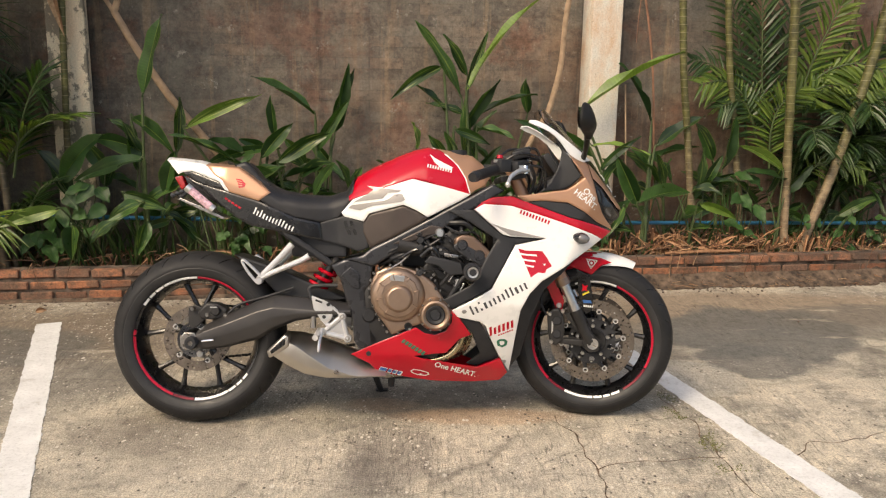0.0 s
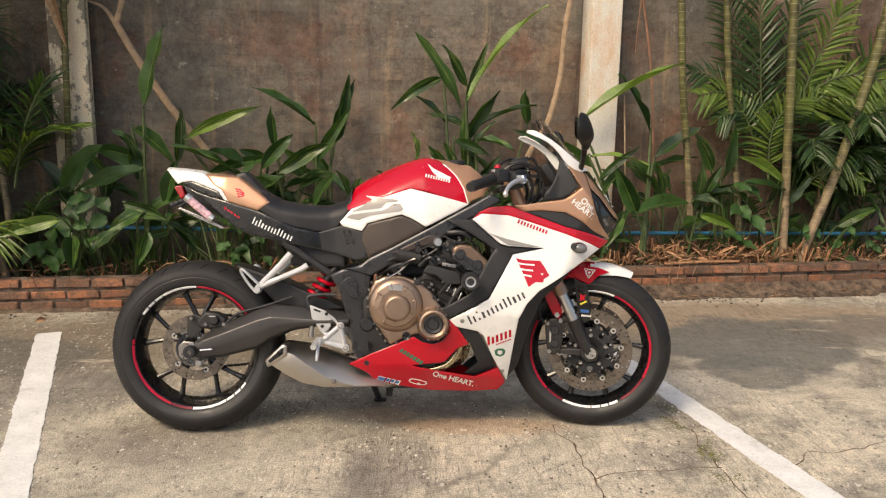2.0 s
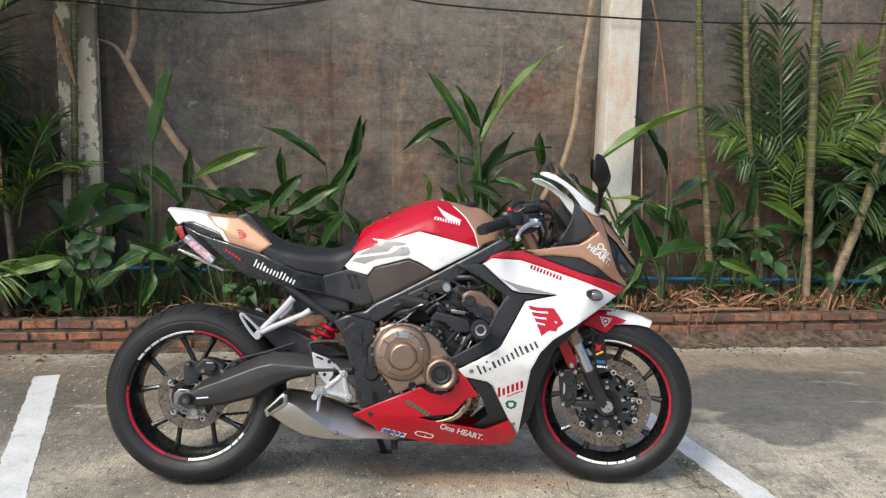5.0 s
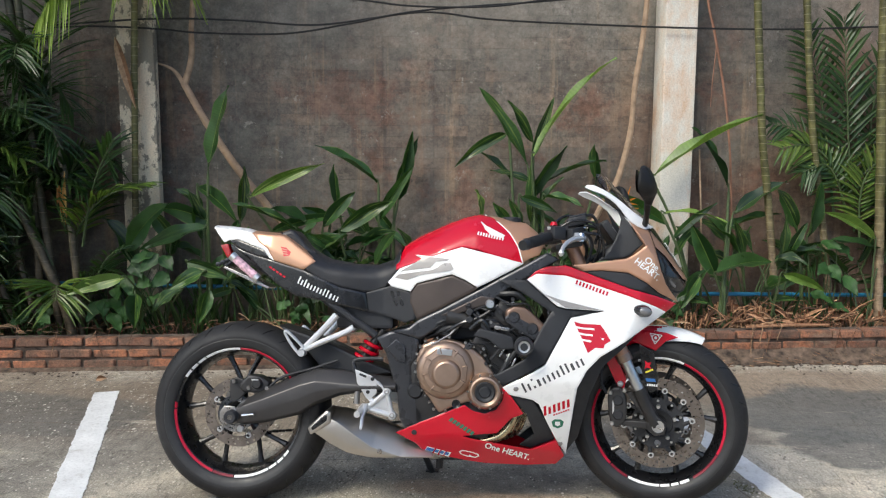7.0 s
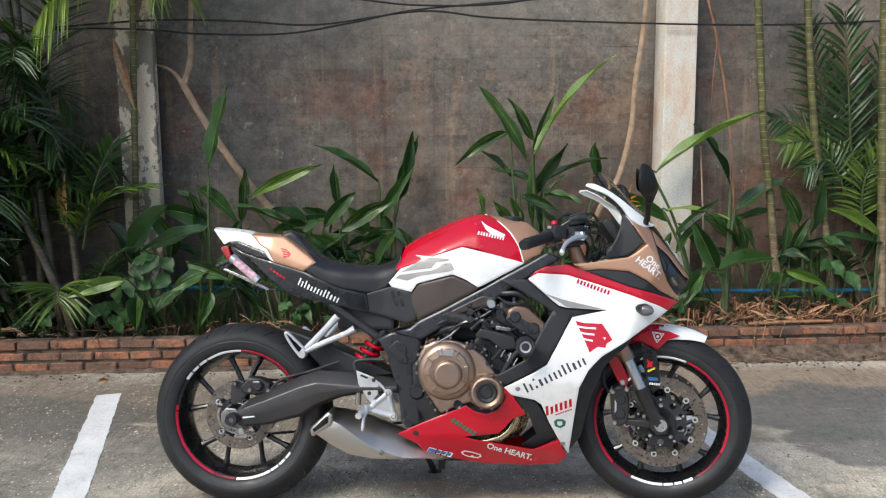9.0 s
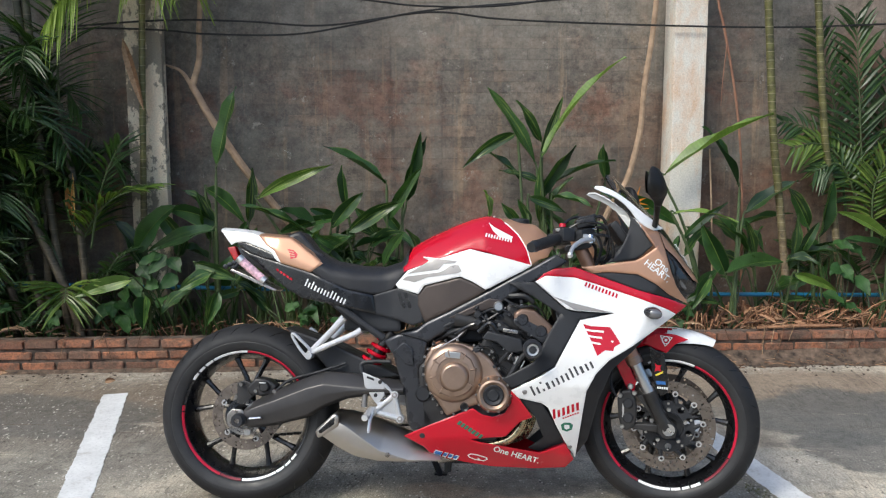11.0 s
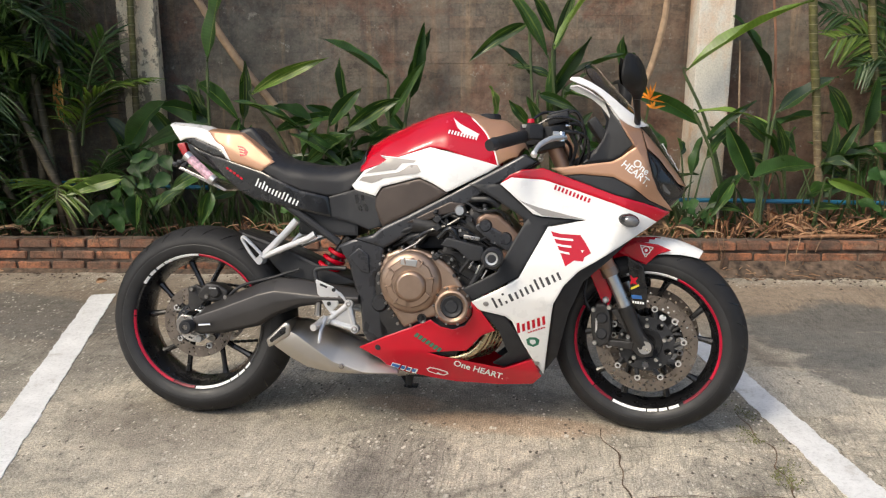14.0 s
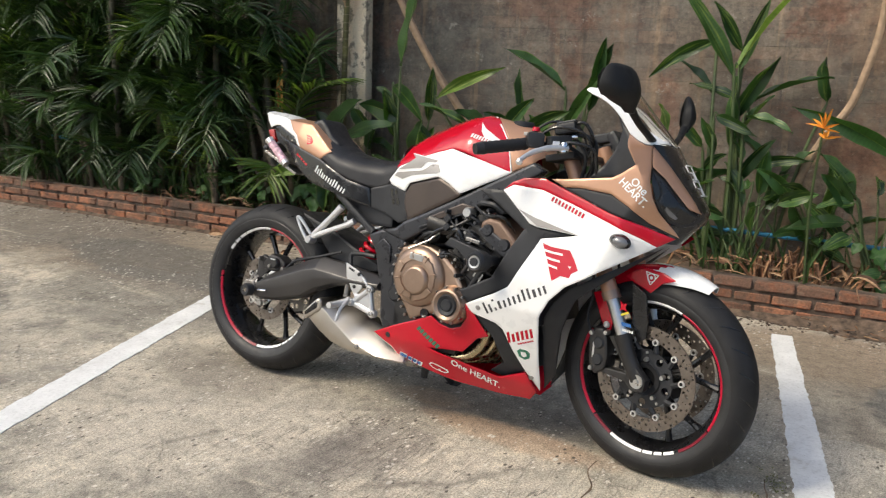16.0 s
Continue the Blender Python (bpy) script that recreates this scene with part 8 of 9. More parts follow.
# low broad leaves that fill the bed behind the motorcycle
rnd = random.Random(77)
for k, (x, Y) in enumerate(((-1.05, 2.02), (-0.25, 2.12), (0.05, 2.2), (0.85, 2.16), (1.12, 2.0), (0.55, 2.05), (-1.25, 2.1), (-0.6, 2.0), (-0.95, 2.2), (2.75, 2.1), (3.15, 2.2), (1.75, 2.15))):
    lv = []
    r0 = bed(x, Y, 0.13)
    for i in range(13):
        a = rnd.uniform(0, 2 * math.pi)
        b = r0 + Vector((0.13 * math.cos(a), 0.06 * math.sin(a), rnd.uniform(0.12, 0.48)))
        t = b + Vector((math.cos(a) * rnd.uniform(0.14, 0.30), min(0.02, math.sin(a) * 0.14), rnd.uniform(-0.08, 0.24)))
        lv.append((*b, *t, rnd.uniform(0.032, 0.058)))
    broad_plant("broad_leaf_plant", "low broad-leaved plant in the bed", [tuple(r0)], lv, 200 + 10 * k)


def cane(name, pts, r, material, parent, inv, rings):
    """A ringed stem through pts; rings: leaf scars for each metre."""
    c = curve_pts(pts, 6)
    bm = bmesh.new()
    uvl = bm.loops.layers.uv.verify()
    rows, s, prev = [], 0.0, c[0]
    fine = []
    for a, b in zip(c, c[1:]):
        k = max(1, int((b - a).length / 0.02))
        fine += [a.lerp(b, i / k) for i in range(k)]
    fine.append(c[-1])
    for i, p in enumerate(fine):
        s += (p - prev).length
        prev = p
        f = (s * rings) % 1.0
        rr = r * (1.07 if f < 0.14 or f > 0.93 else 1.0)
        rows.append(([bm.verts.new(p + Vector((rr * math.cos(2 * math.pi * q / 12), rr * math.sin(2 * math.pi * q / 12), 0))) for q in range(12)], s * rings))
    for (ra, sa), (rb, sb) in zip(rows, rows[1:]):
        for q in range(12):
            f = bm.faces.new((ra[q], ra[(q + 1) % 12], rb[(q + 1) % 12], rb[q]))
            for lp, uv in zip(f.loops, ((q / 12, sa), ((q + 1) / 12, sa), ((q + 1) / 12, sb), (q / 12, sb))):
                lp[uvl].uv = uv
    bmesh.ops.recalc_face_normals(bm, faces=bm.faces)
    bm.transform(inv)
    return part(name, bm, material, parent)


def frond(parent, inv, ctrl, n, length, width, material, seed, droop=0.25, spread=60, face=None):
    """A feather palm leaf: a bent rib with narrow blades on both sides; the rib is a part under it."""
    rnd = random.Random(seed)
    c = curve_pts(ctrl, 10)
    total = sum((b - a).length for a, b in zip(c, c[1:]))
    bm = bmesh.new()
    acc, start = 0.0, 0.18 * total
    need = [start + (total - start) * k / n for k in range(n)]
    for a, b in zip(c, c[1:]):
        seg = (b - a).length
        while need and acc + seg >= need[0]:
            s = need.pop(0)
            p = a.lerp(b, (s - acc) / seg)
            d = (b - a).normalized()
            side = d.cross(Vector(face) if face else Vector((0, 0, 1)))
            if side.length < 0.2:
                side = d.cross(Vector((0, 1, 0)))
            side = (side.normalized() + Vector((0, 0, 0))).normalized()
            t = s / total
            ln = length * (0.55 + 0.75 * math.sin(math.pi * min(1, 0.12 + t * 0.85))) * rnd.uniform(0.85, 1.1)
            for sg in (-1, 1):
                ang = radians(spread * (1 - 0.45 * t) + rnd.uniform(-7, 7))
                way = (d * math.cos(ang) + side * sg * math.sin(ang)).normalized()
                tip = p + way * ln + Vector((0, 0, -droop * ln * rnd.uniform(0.5, 1.4)))
                add_blade(bm, p, tip, width * rnd.uniform(0.8, 1.15), 0.14, rnd.uniform(-0.4, 0.4), 0.5, 4, Vector(face) if face else Vector((0, -0.5, 0.9)), 0, rnd.randrange(999), 0.6)
        acc += seg
    bm.transform(inv)
    f = part("frond", bm, material, parent)
    rib = tube(c, [0.007 * (1 - 0.8 * i / len(c)) + 0.001 for i in range(len(c))], 6)
    rib.transform(inv)
    part("rib", rib, M_STEM, f)
    return f


def palm(label, root, canes, fronds, seed, dark=True, n=24, length=0.26, group="cane palms"):
    """A clump of cane palms: ringed stems and feather leaves. fronds: lists of control points."""
    top = tagged(empty("cane_palm", Matrix.Translation(root)), label, "palm", group)
    inv = Matrix.Translation(-Vector(root))
    for pts, r in canes:
        cane("stem", pts, r, M_CANE_SHADED if dark else M_CANE, top, inv, 12 if dark else 21)
    for k, ctrl in enumerate(fronds):
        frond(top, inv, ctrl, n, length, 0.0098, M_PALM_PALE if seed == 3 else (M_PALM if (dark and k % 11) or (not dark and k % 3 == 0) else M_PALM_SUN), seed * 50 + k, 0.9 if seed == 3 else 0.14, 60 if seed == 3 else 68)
    return top


def wild_fronds(tops, rnd, count, reach, rise, back=0.10):
    """Control points of arching fronds that spring from the tops of a clump's stems."""
    out = []
    for k in range(count):
        o = Vector(rnd.choice(tops)) + Vector((rnd.uniform(-0.04, 0.04), rnd.uniform(-0.03, 0.03), rnd.uniform(-0.25, 0.1)))
        a = rnd.uniform(math.pi, 2 * math.pi) if rnd.random() < 0.68 else rnd.uniform(-0.5, math.pi + 0.5)
        r, h = reach * rnd.uniform(0.6, 1.15), rise * rnd.uniform(0.5, 1.2)
        dx, dy = math.cos(a), math.sin(a)
        dy = min(dy, back) * 0.85
        out.append([o, o + Vector((dx * r * 0.28, dy * r * 0.28, h * 0.62)), o + Vector((dx * r * 0.68, dy * r * 0.68, h * 0.85)), o + Vector((dx * r, dy * r, h * 0.62))])
    return out


# canes on the sunny side of the bed
CANES_SUN = [
    ([(1.90, 2.32, 0.10), (1.84, 2.34, 0.63), (1.80, 2.34, 0.94), (1.75, 2.33, 1.27), (1.71, 2.33, 1.73), (1.66, 2.32, 2.3)], 0.023),
    ([(2.26, 2.42, 0.10), (2.19, 2.41, 0.55), (2.13, 2.41, 0.93), (2.07, 2.40, 1.26), (2.02, 2.39, 1.67), (1.96, 2.39, 2.3)], 0.021),
    ([(2.48, 2.30, 0.10), (2.45, 2.30, 0.70), (2.42, 2.29, 1.20), (2.39, 2.29, 1.80), (2.37, 2.29, 2.5)], 0.027),
    ([(2.58, 2.30, 0.10), (2.63, 2.30, 0.29), (2.77, 2.31, 0.72), (2.94, 2.33, 1.39), (3.03, 2.34, 1.9)], 0.030),
    ([(2.75, 2.50, 0.10), (2.84, 2.53, 1.2), (2.93, 2.55, 1.9), (2.95, 2.55, 2.3)], 0.022)]
# fronds that face the yard: rib, leaflets, their length and half-width, droop, shade
FRONDS_SUN = (
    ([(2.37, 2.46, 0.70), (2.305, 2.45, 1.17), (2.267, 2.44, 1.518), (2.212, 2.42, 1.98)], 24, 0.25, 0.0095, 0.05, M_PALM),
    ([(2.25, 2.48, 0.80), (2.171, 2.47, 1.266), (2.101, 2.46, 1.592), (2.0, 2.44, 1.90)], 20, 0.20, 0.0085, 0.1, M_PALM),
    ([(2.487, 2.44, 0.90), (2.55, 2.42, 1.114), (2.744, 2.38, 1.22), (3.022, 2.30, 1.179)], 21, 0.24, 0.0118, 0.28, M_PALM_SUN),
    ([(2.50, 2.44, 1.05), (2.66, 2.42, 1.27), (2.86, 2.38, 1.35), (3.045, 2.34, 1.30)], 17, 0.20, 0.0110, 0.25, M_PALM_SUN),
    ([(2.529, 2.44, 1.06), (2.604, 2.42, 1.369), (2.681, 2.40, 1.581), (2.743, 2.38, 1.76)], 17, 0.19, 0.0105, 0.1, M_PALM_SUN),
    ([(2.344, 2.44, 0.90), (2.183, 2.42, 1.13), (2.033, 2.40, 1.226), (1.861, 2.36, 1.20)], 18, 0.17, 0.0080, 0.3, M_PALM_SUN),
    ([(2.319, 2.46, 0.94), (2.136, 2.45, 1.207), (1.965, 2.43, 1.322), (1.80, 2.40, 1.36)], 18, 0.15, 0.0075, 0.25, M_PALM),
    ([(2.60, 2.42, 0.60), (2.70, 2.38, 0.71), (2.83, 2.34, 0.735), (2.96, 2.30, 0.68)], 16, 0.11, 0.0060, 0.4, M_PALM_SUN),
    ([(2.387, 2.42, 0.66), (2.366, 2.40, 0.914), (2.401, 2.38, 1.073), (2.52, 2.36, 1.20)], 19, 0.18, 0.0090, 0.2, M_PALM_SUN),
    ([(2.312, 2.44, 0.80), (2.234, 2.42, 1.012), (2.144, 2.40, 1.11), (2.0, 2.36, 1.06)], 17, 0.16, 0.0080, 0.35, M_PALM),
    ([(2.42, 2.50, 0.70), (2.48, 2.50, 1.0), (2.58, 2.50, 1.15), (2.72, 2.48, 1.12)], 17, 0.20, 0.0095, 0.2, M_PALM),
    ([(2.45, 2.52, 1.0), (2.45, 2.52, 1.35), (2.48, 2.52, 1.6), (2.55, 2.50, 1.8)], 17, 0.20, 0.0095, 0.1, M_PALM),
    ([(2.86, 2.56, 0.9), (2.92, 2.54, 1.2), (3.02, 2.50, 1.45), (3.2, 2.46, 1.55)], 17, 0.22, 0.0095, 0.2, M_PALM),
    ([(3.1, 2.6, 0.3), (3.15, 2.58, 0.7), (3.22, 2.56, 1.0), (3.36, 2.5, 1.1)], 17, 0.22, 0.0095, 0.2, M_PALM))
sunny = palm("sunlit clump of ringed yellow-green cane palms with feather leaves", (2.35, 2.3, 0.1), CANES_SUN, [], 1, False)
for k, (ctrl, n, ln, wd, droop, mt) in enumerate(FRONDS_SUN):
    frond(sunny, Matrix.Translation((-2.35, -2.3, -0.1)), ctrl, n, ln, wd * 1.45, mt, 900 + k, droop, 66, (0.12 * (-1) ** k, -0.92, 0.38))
rnd = random.Random(15)
# added clump: dark leaves stand in for the shade before the wall
palm("dark cane palm clump against the brick wall, added for the shade there", (2.95, 2.6, 0.1), [([(2.95, 2.62, 0.1), (2.98, 2.62, 0.9)], 0.016), ([(3.3, 2.66, 0.1), (3.34, 2.66, 1.0)], 0.016)],
     wild_fronds([(2.45, 2.56, 0.45), (2.62, 2.58, 0.6), (2.86, 2.6, 0.4), (3.0, 2.6, 0.75), (3.2, 2.64, 0.5), (3.4, 2.66, 0.9)], rnd, 22, 0.42, 0.42, 0.0), 7, True, 26, 0.2)
rnd = random.Random(4)
palm("tall cane palms whose crowns hang over the wall", (1.95, 2.36, 0.1), [([(3.3, 2.55, 0.1), (3.28, 2.53, 1.2), (3.3, 2.5, 2.4)], 0.02)],
     wild_fronds([(1.66, 2.3, 2.35), (1.96, 2.36, 2.4), (2.37, 2.26, 2.55), (2.95, 2.5, 2.4)], rnd, 5, 0.8, 0.6), 2, False, 26, 0.3)

# the stem before the peeling pillar, with its crown and a dry sheath
palm("slim cane palm in front of the peeling pillar", (-1.90, 1.90, 0.1), [([(-1.91, 1.90, 0.1), (-1.90, 1.90, 0.72), (-1.88, 1.90, 1.25), (-1.86, 1.90, 1.74), (-1.83, 1.90, 2.3)], 0.018)],
     [[(-1.83, 1.90, 2.38), (-1.80, 1.80, 2.50), (-1.76, 1.70, 2.37), (-1.72, 1.63, 2.16)], [(-1.83, 1.90, 2.38), (-1.74, 1.82, 2.48), (-1.62, 1.74, 2.36), (-1.52, 1.68, 2.18)],
      [(-1.83, 1.90, 2.3), (-1.95, 1.78, 2.4), (-2.06, 1.64, 2.22), (-2.2, 1.52, 1.86)]], 3, False, 24, 0.22)
sheath = add_blade(bmesh.new(), (-1.955, 1.87, 1.82), (-1.85, 1.865, 1.42), 0.026, 0.02, 0.2, 0.7, 7)
tagged(part("dry_sheath", sheath, M_DRYLEAF), "dry brown palm sheath hanging on the pillar", "dry leaf")

M_SHEATH = straw_mat("orange young palm sheath", (0.30, 0.13, 0.04), (0.42, 0.22, 0.06), (0.50, 0.34, 0.12))
for a, b, w in (((-2.205, 1.685, 0.78), (-2.235, 1.685, 1.02), 0.022), ((-2.2, 1.675, 0.80), (-2.185, 1.67, 1.08), 0.012)):
    tagged(part("palm_sheath", add_blade(bmesh.new(), a, b, w, 0.01, 0.1, 0.6, 7), M_SHEATH), "orange-brown dry sheath on a cane palm stem", "dry leaf", "palm sheaths")

# the dense shaded clumps along the wall
CLUMPS = ((-2.42, 2.06, -0.1), (-2.86, 2.0, 0.05), (-3.22, 2.12, 0.0), (-3.58, 2.02, -0.08), (-3.98, 2.1, 0.06), (-4.42, 2.04, 0.0), (-4.9, 2.1, 0.0), (-5.5, 2.05, 0.0))
for i, (x, Y, lean) in enumerate(CLUMPS):
    rnd = random.Random(300 + i)
    root = bed(x, Y, 0.1)
    canes, tops = [], []
    for k in range(4):
        a = root + Vector((rnd.uniform(-0.16, 0.16), rnd.uniform(-0.12, 0.10), 0))
        h = (0.75, 1.15, 1.9, 2.5)[k] * rnd.uniform(0.85, 1.15)
        b = a + Vector((rnd.uniform(-0.2, 0.2) + lean, rnd.uniform(-0.10, 0.04), h))
        if k > 1:
            b.z = max(b.z, 2.7)
        canes.append(([a, a.lerp(b, 0.5) + Vector((rnd.uniform(-0.04, 0.04), 0, 0)), b], rnd.uniform(0.015, 0.024)))
        tops.append(b)
    # the last fronds are added above the view, to throw shade below
    fr = wild_fronds(tops[:2], rnd, 9, 0.55, 0.62) + wild_fronds(tops[2:], rnd, 6, 0.8, 0.7) + wild_fronds([root + Vector((0.12, 0.05, 0.1)), root + Vector((-0.14, 0.03, 0.3)), root + Vector((0.0, -0.02, 0.5)), root + Vector((0.16, 0.06, 0.75)), root + Vector((-0.1, 0.05, 0.95))], rnd, 13, 0.42, 0.5) + wild_fronds([t + Vector((0, -0.05, max(0, 2.95 - t.z))) for t in tops[2:]], rnd, 24, 1.25, 0.6)
    palm("dense cane palm clump, its shade put into the dark green", tuple(root), canes, fr, 10 + i, True, 24, 0.26)
# the frond that opens beside the pillar
young = palm("young cane palm with flat open fronds", (-2.25, 1.72, 0.1),
     [([(-2.17, 1.74, 0.1), (-2.18, 1.72, 0.6), (-2.21, 1.72, 1.02), (-2.26, 1.71, 1.45)], 0.021), ([(-2.20, 1.70, 0.1), (-2.24, 1.68, 0.34), (-2.40, 1.66, 0.77), (-2.52, 1.65, 1.05)], 0.026)],
     [[(-2.22, 1.74, 0.62), (-2.12, 1.72, 0.80), (-1.98, 1.72, 0.94), (-1.78, 1.74, 1.0)], [(-2.26, 1.71, 1.4), (-2.22, 1.66, 1.75), (-2.12, 1.58, 1.95), (-1.98, 1.5, 2.02)],
      [(-2.26, 1.71, 1.4), (-2.33, 1.66, 1.7), (-2.46, 1.58, 1.88), (-2.62, 1.5, 1.86)], [(-2.26, 1.71, 1.4), (-2.30, 1.62, 1.62), (-2.30, 1.5, 1.74), (-2.26, 1.38, 1.66)],
      [(-2.52, 1.65, 1.05), (-2.50, 1.6, 1.3), (-2.40, 1.52, 1.42), (-2.26, 1.45, 1.36)]], 40, True, 24, 0.24)

for k, (ctrl, n, ln) in enumerate((([(-2.12, 1.70, 0.66), (-2.06, 1.68, 0.90), (-1.98, 1.66, 1.10), (-1.88, 1.64, 1.26)], 15, 0.27),
                                   ([(-2.30, 1.70, 0.55), (-2.38, 1.66, 0.80), (-2.42, 1.60, 1.0), (-2.40, 1.55, 1.16)], 17, 0.24),
                                   ([(-2.16, 1.74, 0.30), (-2.06, 1.72, 0.48), (-1.98, 1.70, 0.60), (-1.88, 1.68, 0.66)], 13, 0.2))):
    frond(young, Matrix.Translation((2.25, -1.72, -0.1)), ctrl, n, ln, 0.0105, M_PALM, 770 + k, 0.2, 72)

# ---- bare branches, creepers, flower
def branch(name, label, paths, material, category="branch"):
    bm = bmesh.new()
    for pts, r0, r1 in paths:
        c = curve_pts(pts, 6)
        add_tube(bm, c, [(r0 + (r1 - r0) * i / len(c)) * (1 + 0.12 * noise.noise(p * 30)) for i, p in enumerate(c)], 9)
    return tagged(part(name, bm, material), label, category)


branch("bare_branch", "pale bare forked branch leaning on the brick wall",
       [([(-0.95, 2.14, 0.12), (-1.06, 2.13, 0.67), (-1.17, 2.12, 0.84), (-1.36, 2.10, 1.09), (-1.53, 2.08, 1.36), (-1.64, 2.06, 1.57)], 0.026, 0.02),
        ([(-1.64, 2.06, 1.56), (-1.595, 2.07, 1.72), (-1.59, 2.07, 1.88), (-1.58, 2.08, 2.1), (-1.62, 2.08, 2.4)], 0.019, 0.013),
        ([(-1.63, 2.06, 1.55), (-1.70, 2.06, 1.65), (-1.79, 2.05, 1.69)], 0.015, 0.004)], M_TWIG)
branch("bare_branch", "pale crooked bare branch beside the rust-stained pillar",
       [([(0.64, 2.30, 0.12), (0.72, 2.32, 0.6), (0.80, 2.33, 0.82), (0.905, 2.35, 1.0), (0.955, 2.35, 1.18), (0.985, 2.36, 1.34), (1.00, 2.36, 1.58), (1.04, 2.37, 1.88), (1.07, 2.37, 2.3)], 0.021, 0.015)], M_TWIG)
branch("creeper", "thin red-brown creeper hanging before the wall", [([(1.40, 2.37, 2.3), (1.41, 2.37, 2.06), (1.46, 2.38, 1.87), (1.55, 2.39, 1.43), (1.60, 2.39, 0.94), (1.63, 2.40, 0.15)], 0.008, 0.007),
                                                                      ([(1.47, 2.37, 1.80), (1.455, 2.37, 1.6), (1.45, 2.37, 1.45)], 0.004, 0.002)], M_VINE, "creeper")
branch("stalk", "thin pale upright stalk beside the pillar", [([(1.42, 2.24, 0.12), (1.40, 2.25, 0.7), (1.37, 2.26, 1.2)], 0.006, 0.005)], M_TWIG, "stalk")
fl = tagged(empty("flower", Matrix.Translation((0.86, 1.98, 0.13))), "orange star-shaped flower on a tall green stalk", "flower")
inv = Matrix.Translation((-0.86, -1.98, -0.13))
bm = tube(curve_pts([(0.86, 1.98, 0.13), (0.85, 1.90, 0.55), (0.875, 1.80, 0.92)], 6), 0.006, 7)
bm.transform(inv)
part("stalk", bm, M_STEM, fl)
for k, (dx, dy, dz, w) in enumerate(((-0.06, 0, 0.05, 0.009), (-0.09, -0.02, 0.02, 0.008), (0.0, 0.0, 0.09, 0.01), (0.035, -0.01, 0.11, 0.009), (0.075, 0, 0.03, 0.009), (0.09, -0.02, -0.015, 0.008), (-0.03, -0.03, 0.085, 0.008), (0.03, -0.04, 0.0, 0.008))):
    p = Vector((0.875, 1.80, 0.92))
    bm = add_blade(bmesh.new(), p, p + Vector((dx, dy, dz)) * 0.8, w * 0.85, 0.1, 0.3 * k, 0.5, 5, None, 0, k)
    bm.transform(inv)
    part("petal", bm, M_PETAL, fl)
    if k % 2 == 0:
        q = p + Vector((0.012, -0.01, -0.042))
        bm = add_blade(bmesh.new(), q, q + Vector((dx + 0.02, dy, dz * 0.6)) * 0.7, w * 0.8, 0.1, 0.3 * k, 0.5, 5, None, 0, k + 9)
        bm.transform(inv)
        part("petal", bm, M_PETAL, fl)


# ---- low shrubs with round leaves
def shrub(label, root, places, size, seed, material):
    rnd = random.Random(seed)
    top = tagged(empty("low_shrub", Matrix.Translation(root)), label, "shrub", "low shrubs")
    inv = Matrix.Translation(-Vector(root))
    for k, p in enumerate(places):
        p = Vector(p)
        a = rnd.uniform(-2.6, -0.5)
        d = Vector((math.cos(a) * 0.8, -0.35, -0.35 + rnd.uniform(-0.3, 0.3))).normalized() * size * rnd.uniform(0.8, 1.25)
        bm = add_blade(bmesh.new(), p - d * 0.5, p + d * 0.5, size * 0.34, 0.06, rnd.uniform(-0.4, 0.4), 0.2, 8, Vector((0.1, -0.8, 0.6)), 0, k, 0.6)
        bm.transform(inv)
        part("leaf", bm, material, top)
        bm = tube(curve_pts([Vector(root) + Vector((rnd.uniform(-0.04, 0.04), 0, 0)), Vector(root).lerp(p, 0.6) + Vector((0, 0.02, 0.05)), p - d * 0.5], 4), 0.003, 6)
        bm.transform(inv)
        part("stalk", bm, M_STEM, top)
    return top


shrub("low round-leaved shrub growing over the brick kerb", (-1.86, 1.72, 0.12),
      [(-1.92, 1.67, 0.40), (-1.81, 1.68, 0.53), (-1.64, 1.70, 0.57), (-2.0, 1.66, 0.32), (-1.93, 1.65, 0.24), (-1.74, 1.69, 0.57), (-1.77, 1.69, 0.46), (-1.86, 1.68, 0.44), (-1.94, 1.67, 0.33),
       (-1.69, 1.70, 0.47), (-2.05, 1.65, 0.30), (-1.73, 1.69, 0.36), (-1.83, 1.66, 0.34), (-1.88, 1.66, 0.29), (-1.78, 1.70, 0.60)], 0.12, 5, M_SHRUB)
shrub("low shrub with heart-shaped leaves among dry stalks", (2.16, 2.26, 0.12), [(2.15, 2.23, 0.64), (2.23, 2.24, 0.60), (2.11, 2.22, 0.49), (2.18, 2.23, 0.47), (2.11, 2.22, 0.33), (2.21, 2.22, 0.27), (2.28, 2.24, 0.4)], 0.12, 6, M_SHRUB)
rnd = random.Random(12)
for x in (-2.7, -3.4, -2.35, 2.75, 3.2, 1.1, -0.9):
    r = bed(x, 1.98, 0.12)
    shrub("low green seedling at the edge of the bed", tuple(r), [tuple(r + Vector((rnd.uniform(-0.16, 0.16), rnd.uniform(-0.10, 0.02), rnd.uniform(0.05, 0.25)))) for k in range(9)], 0.08, int(x * 10) + 99, M_SHRUB)

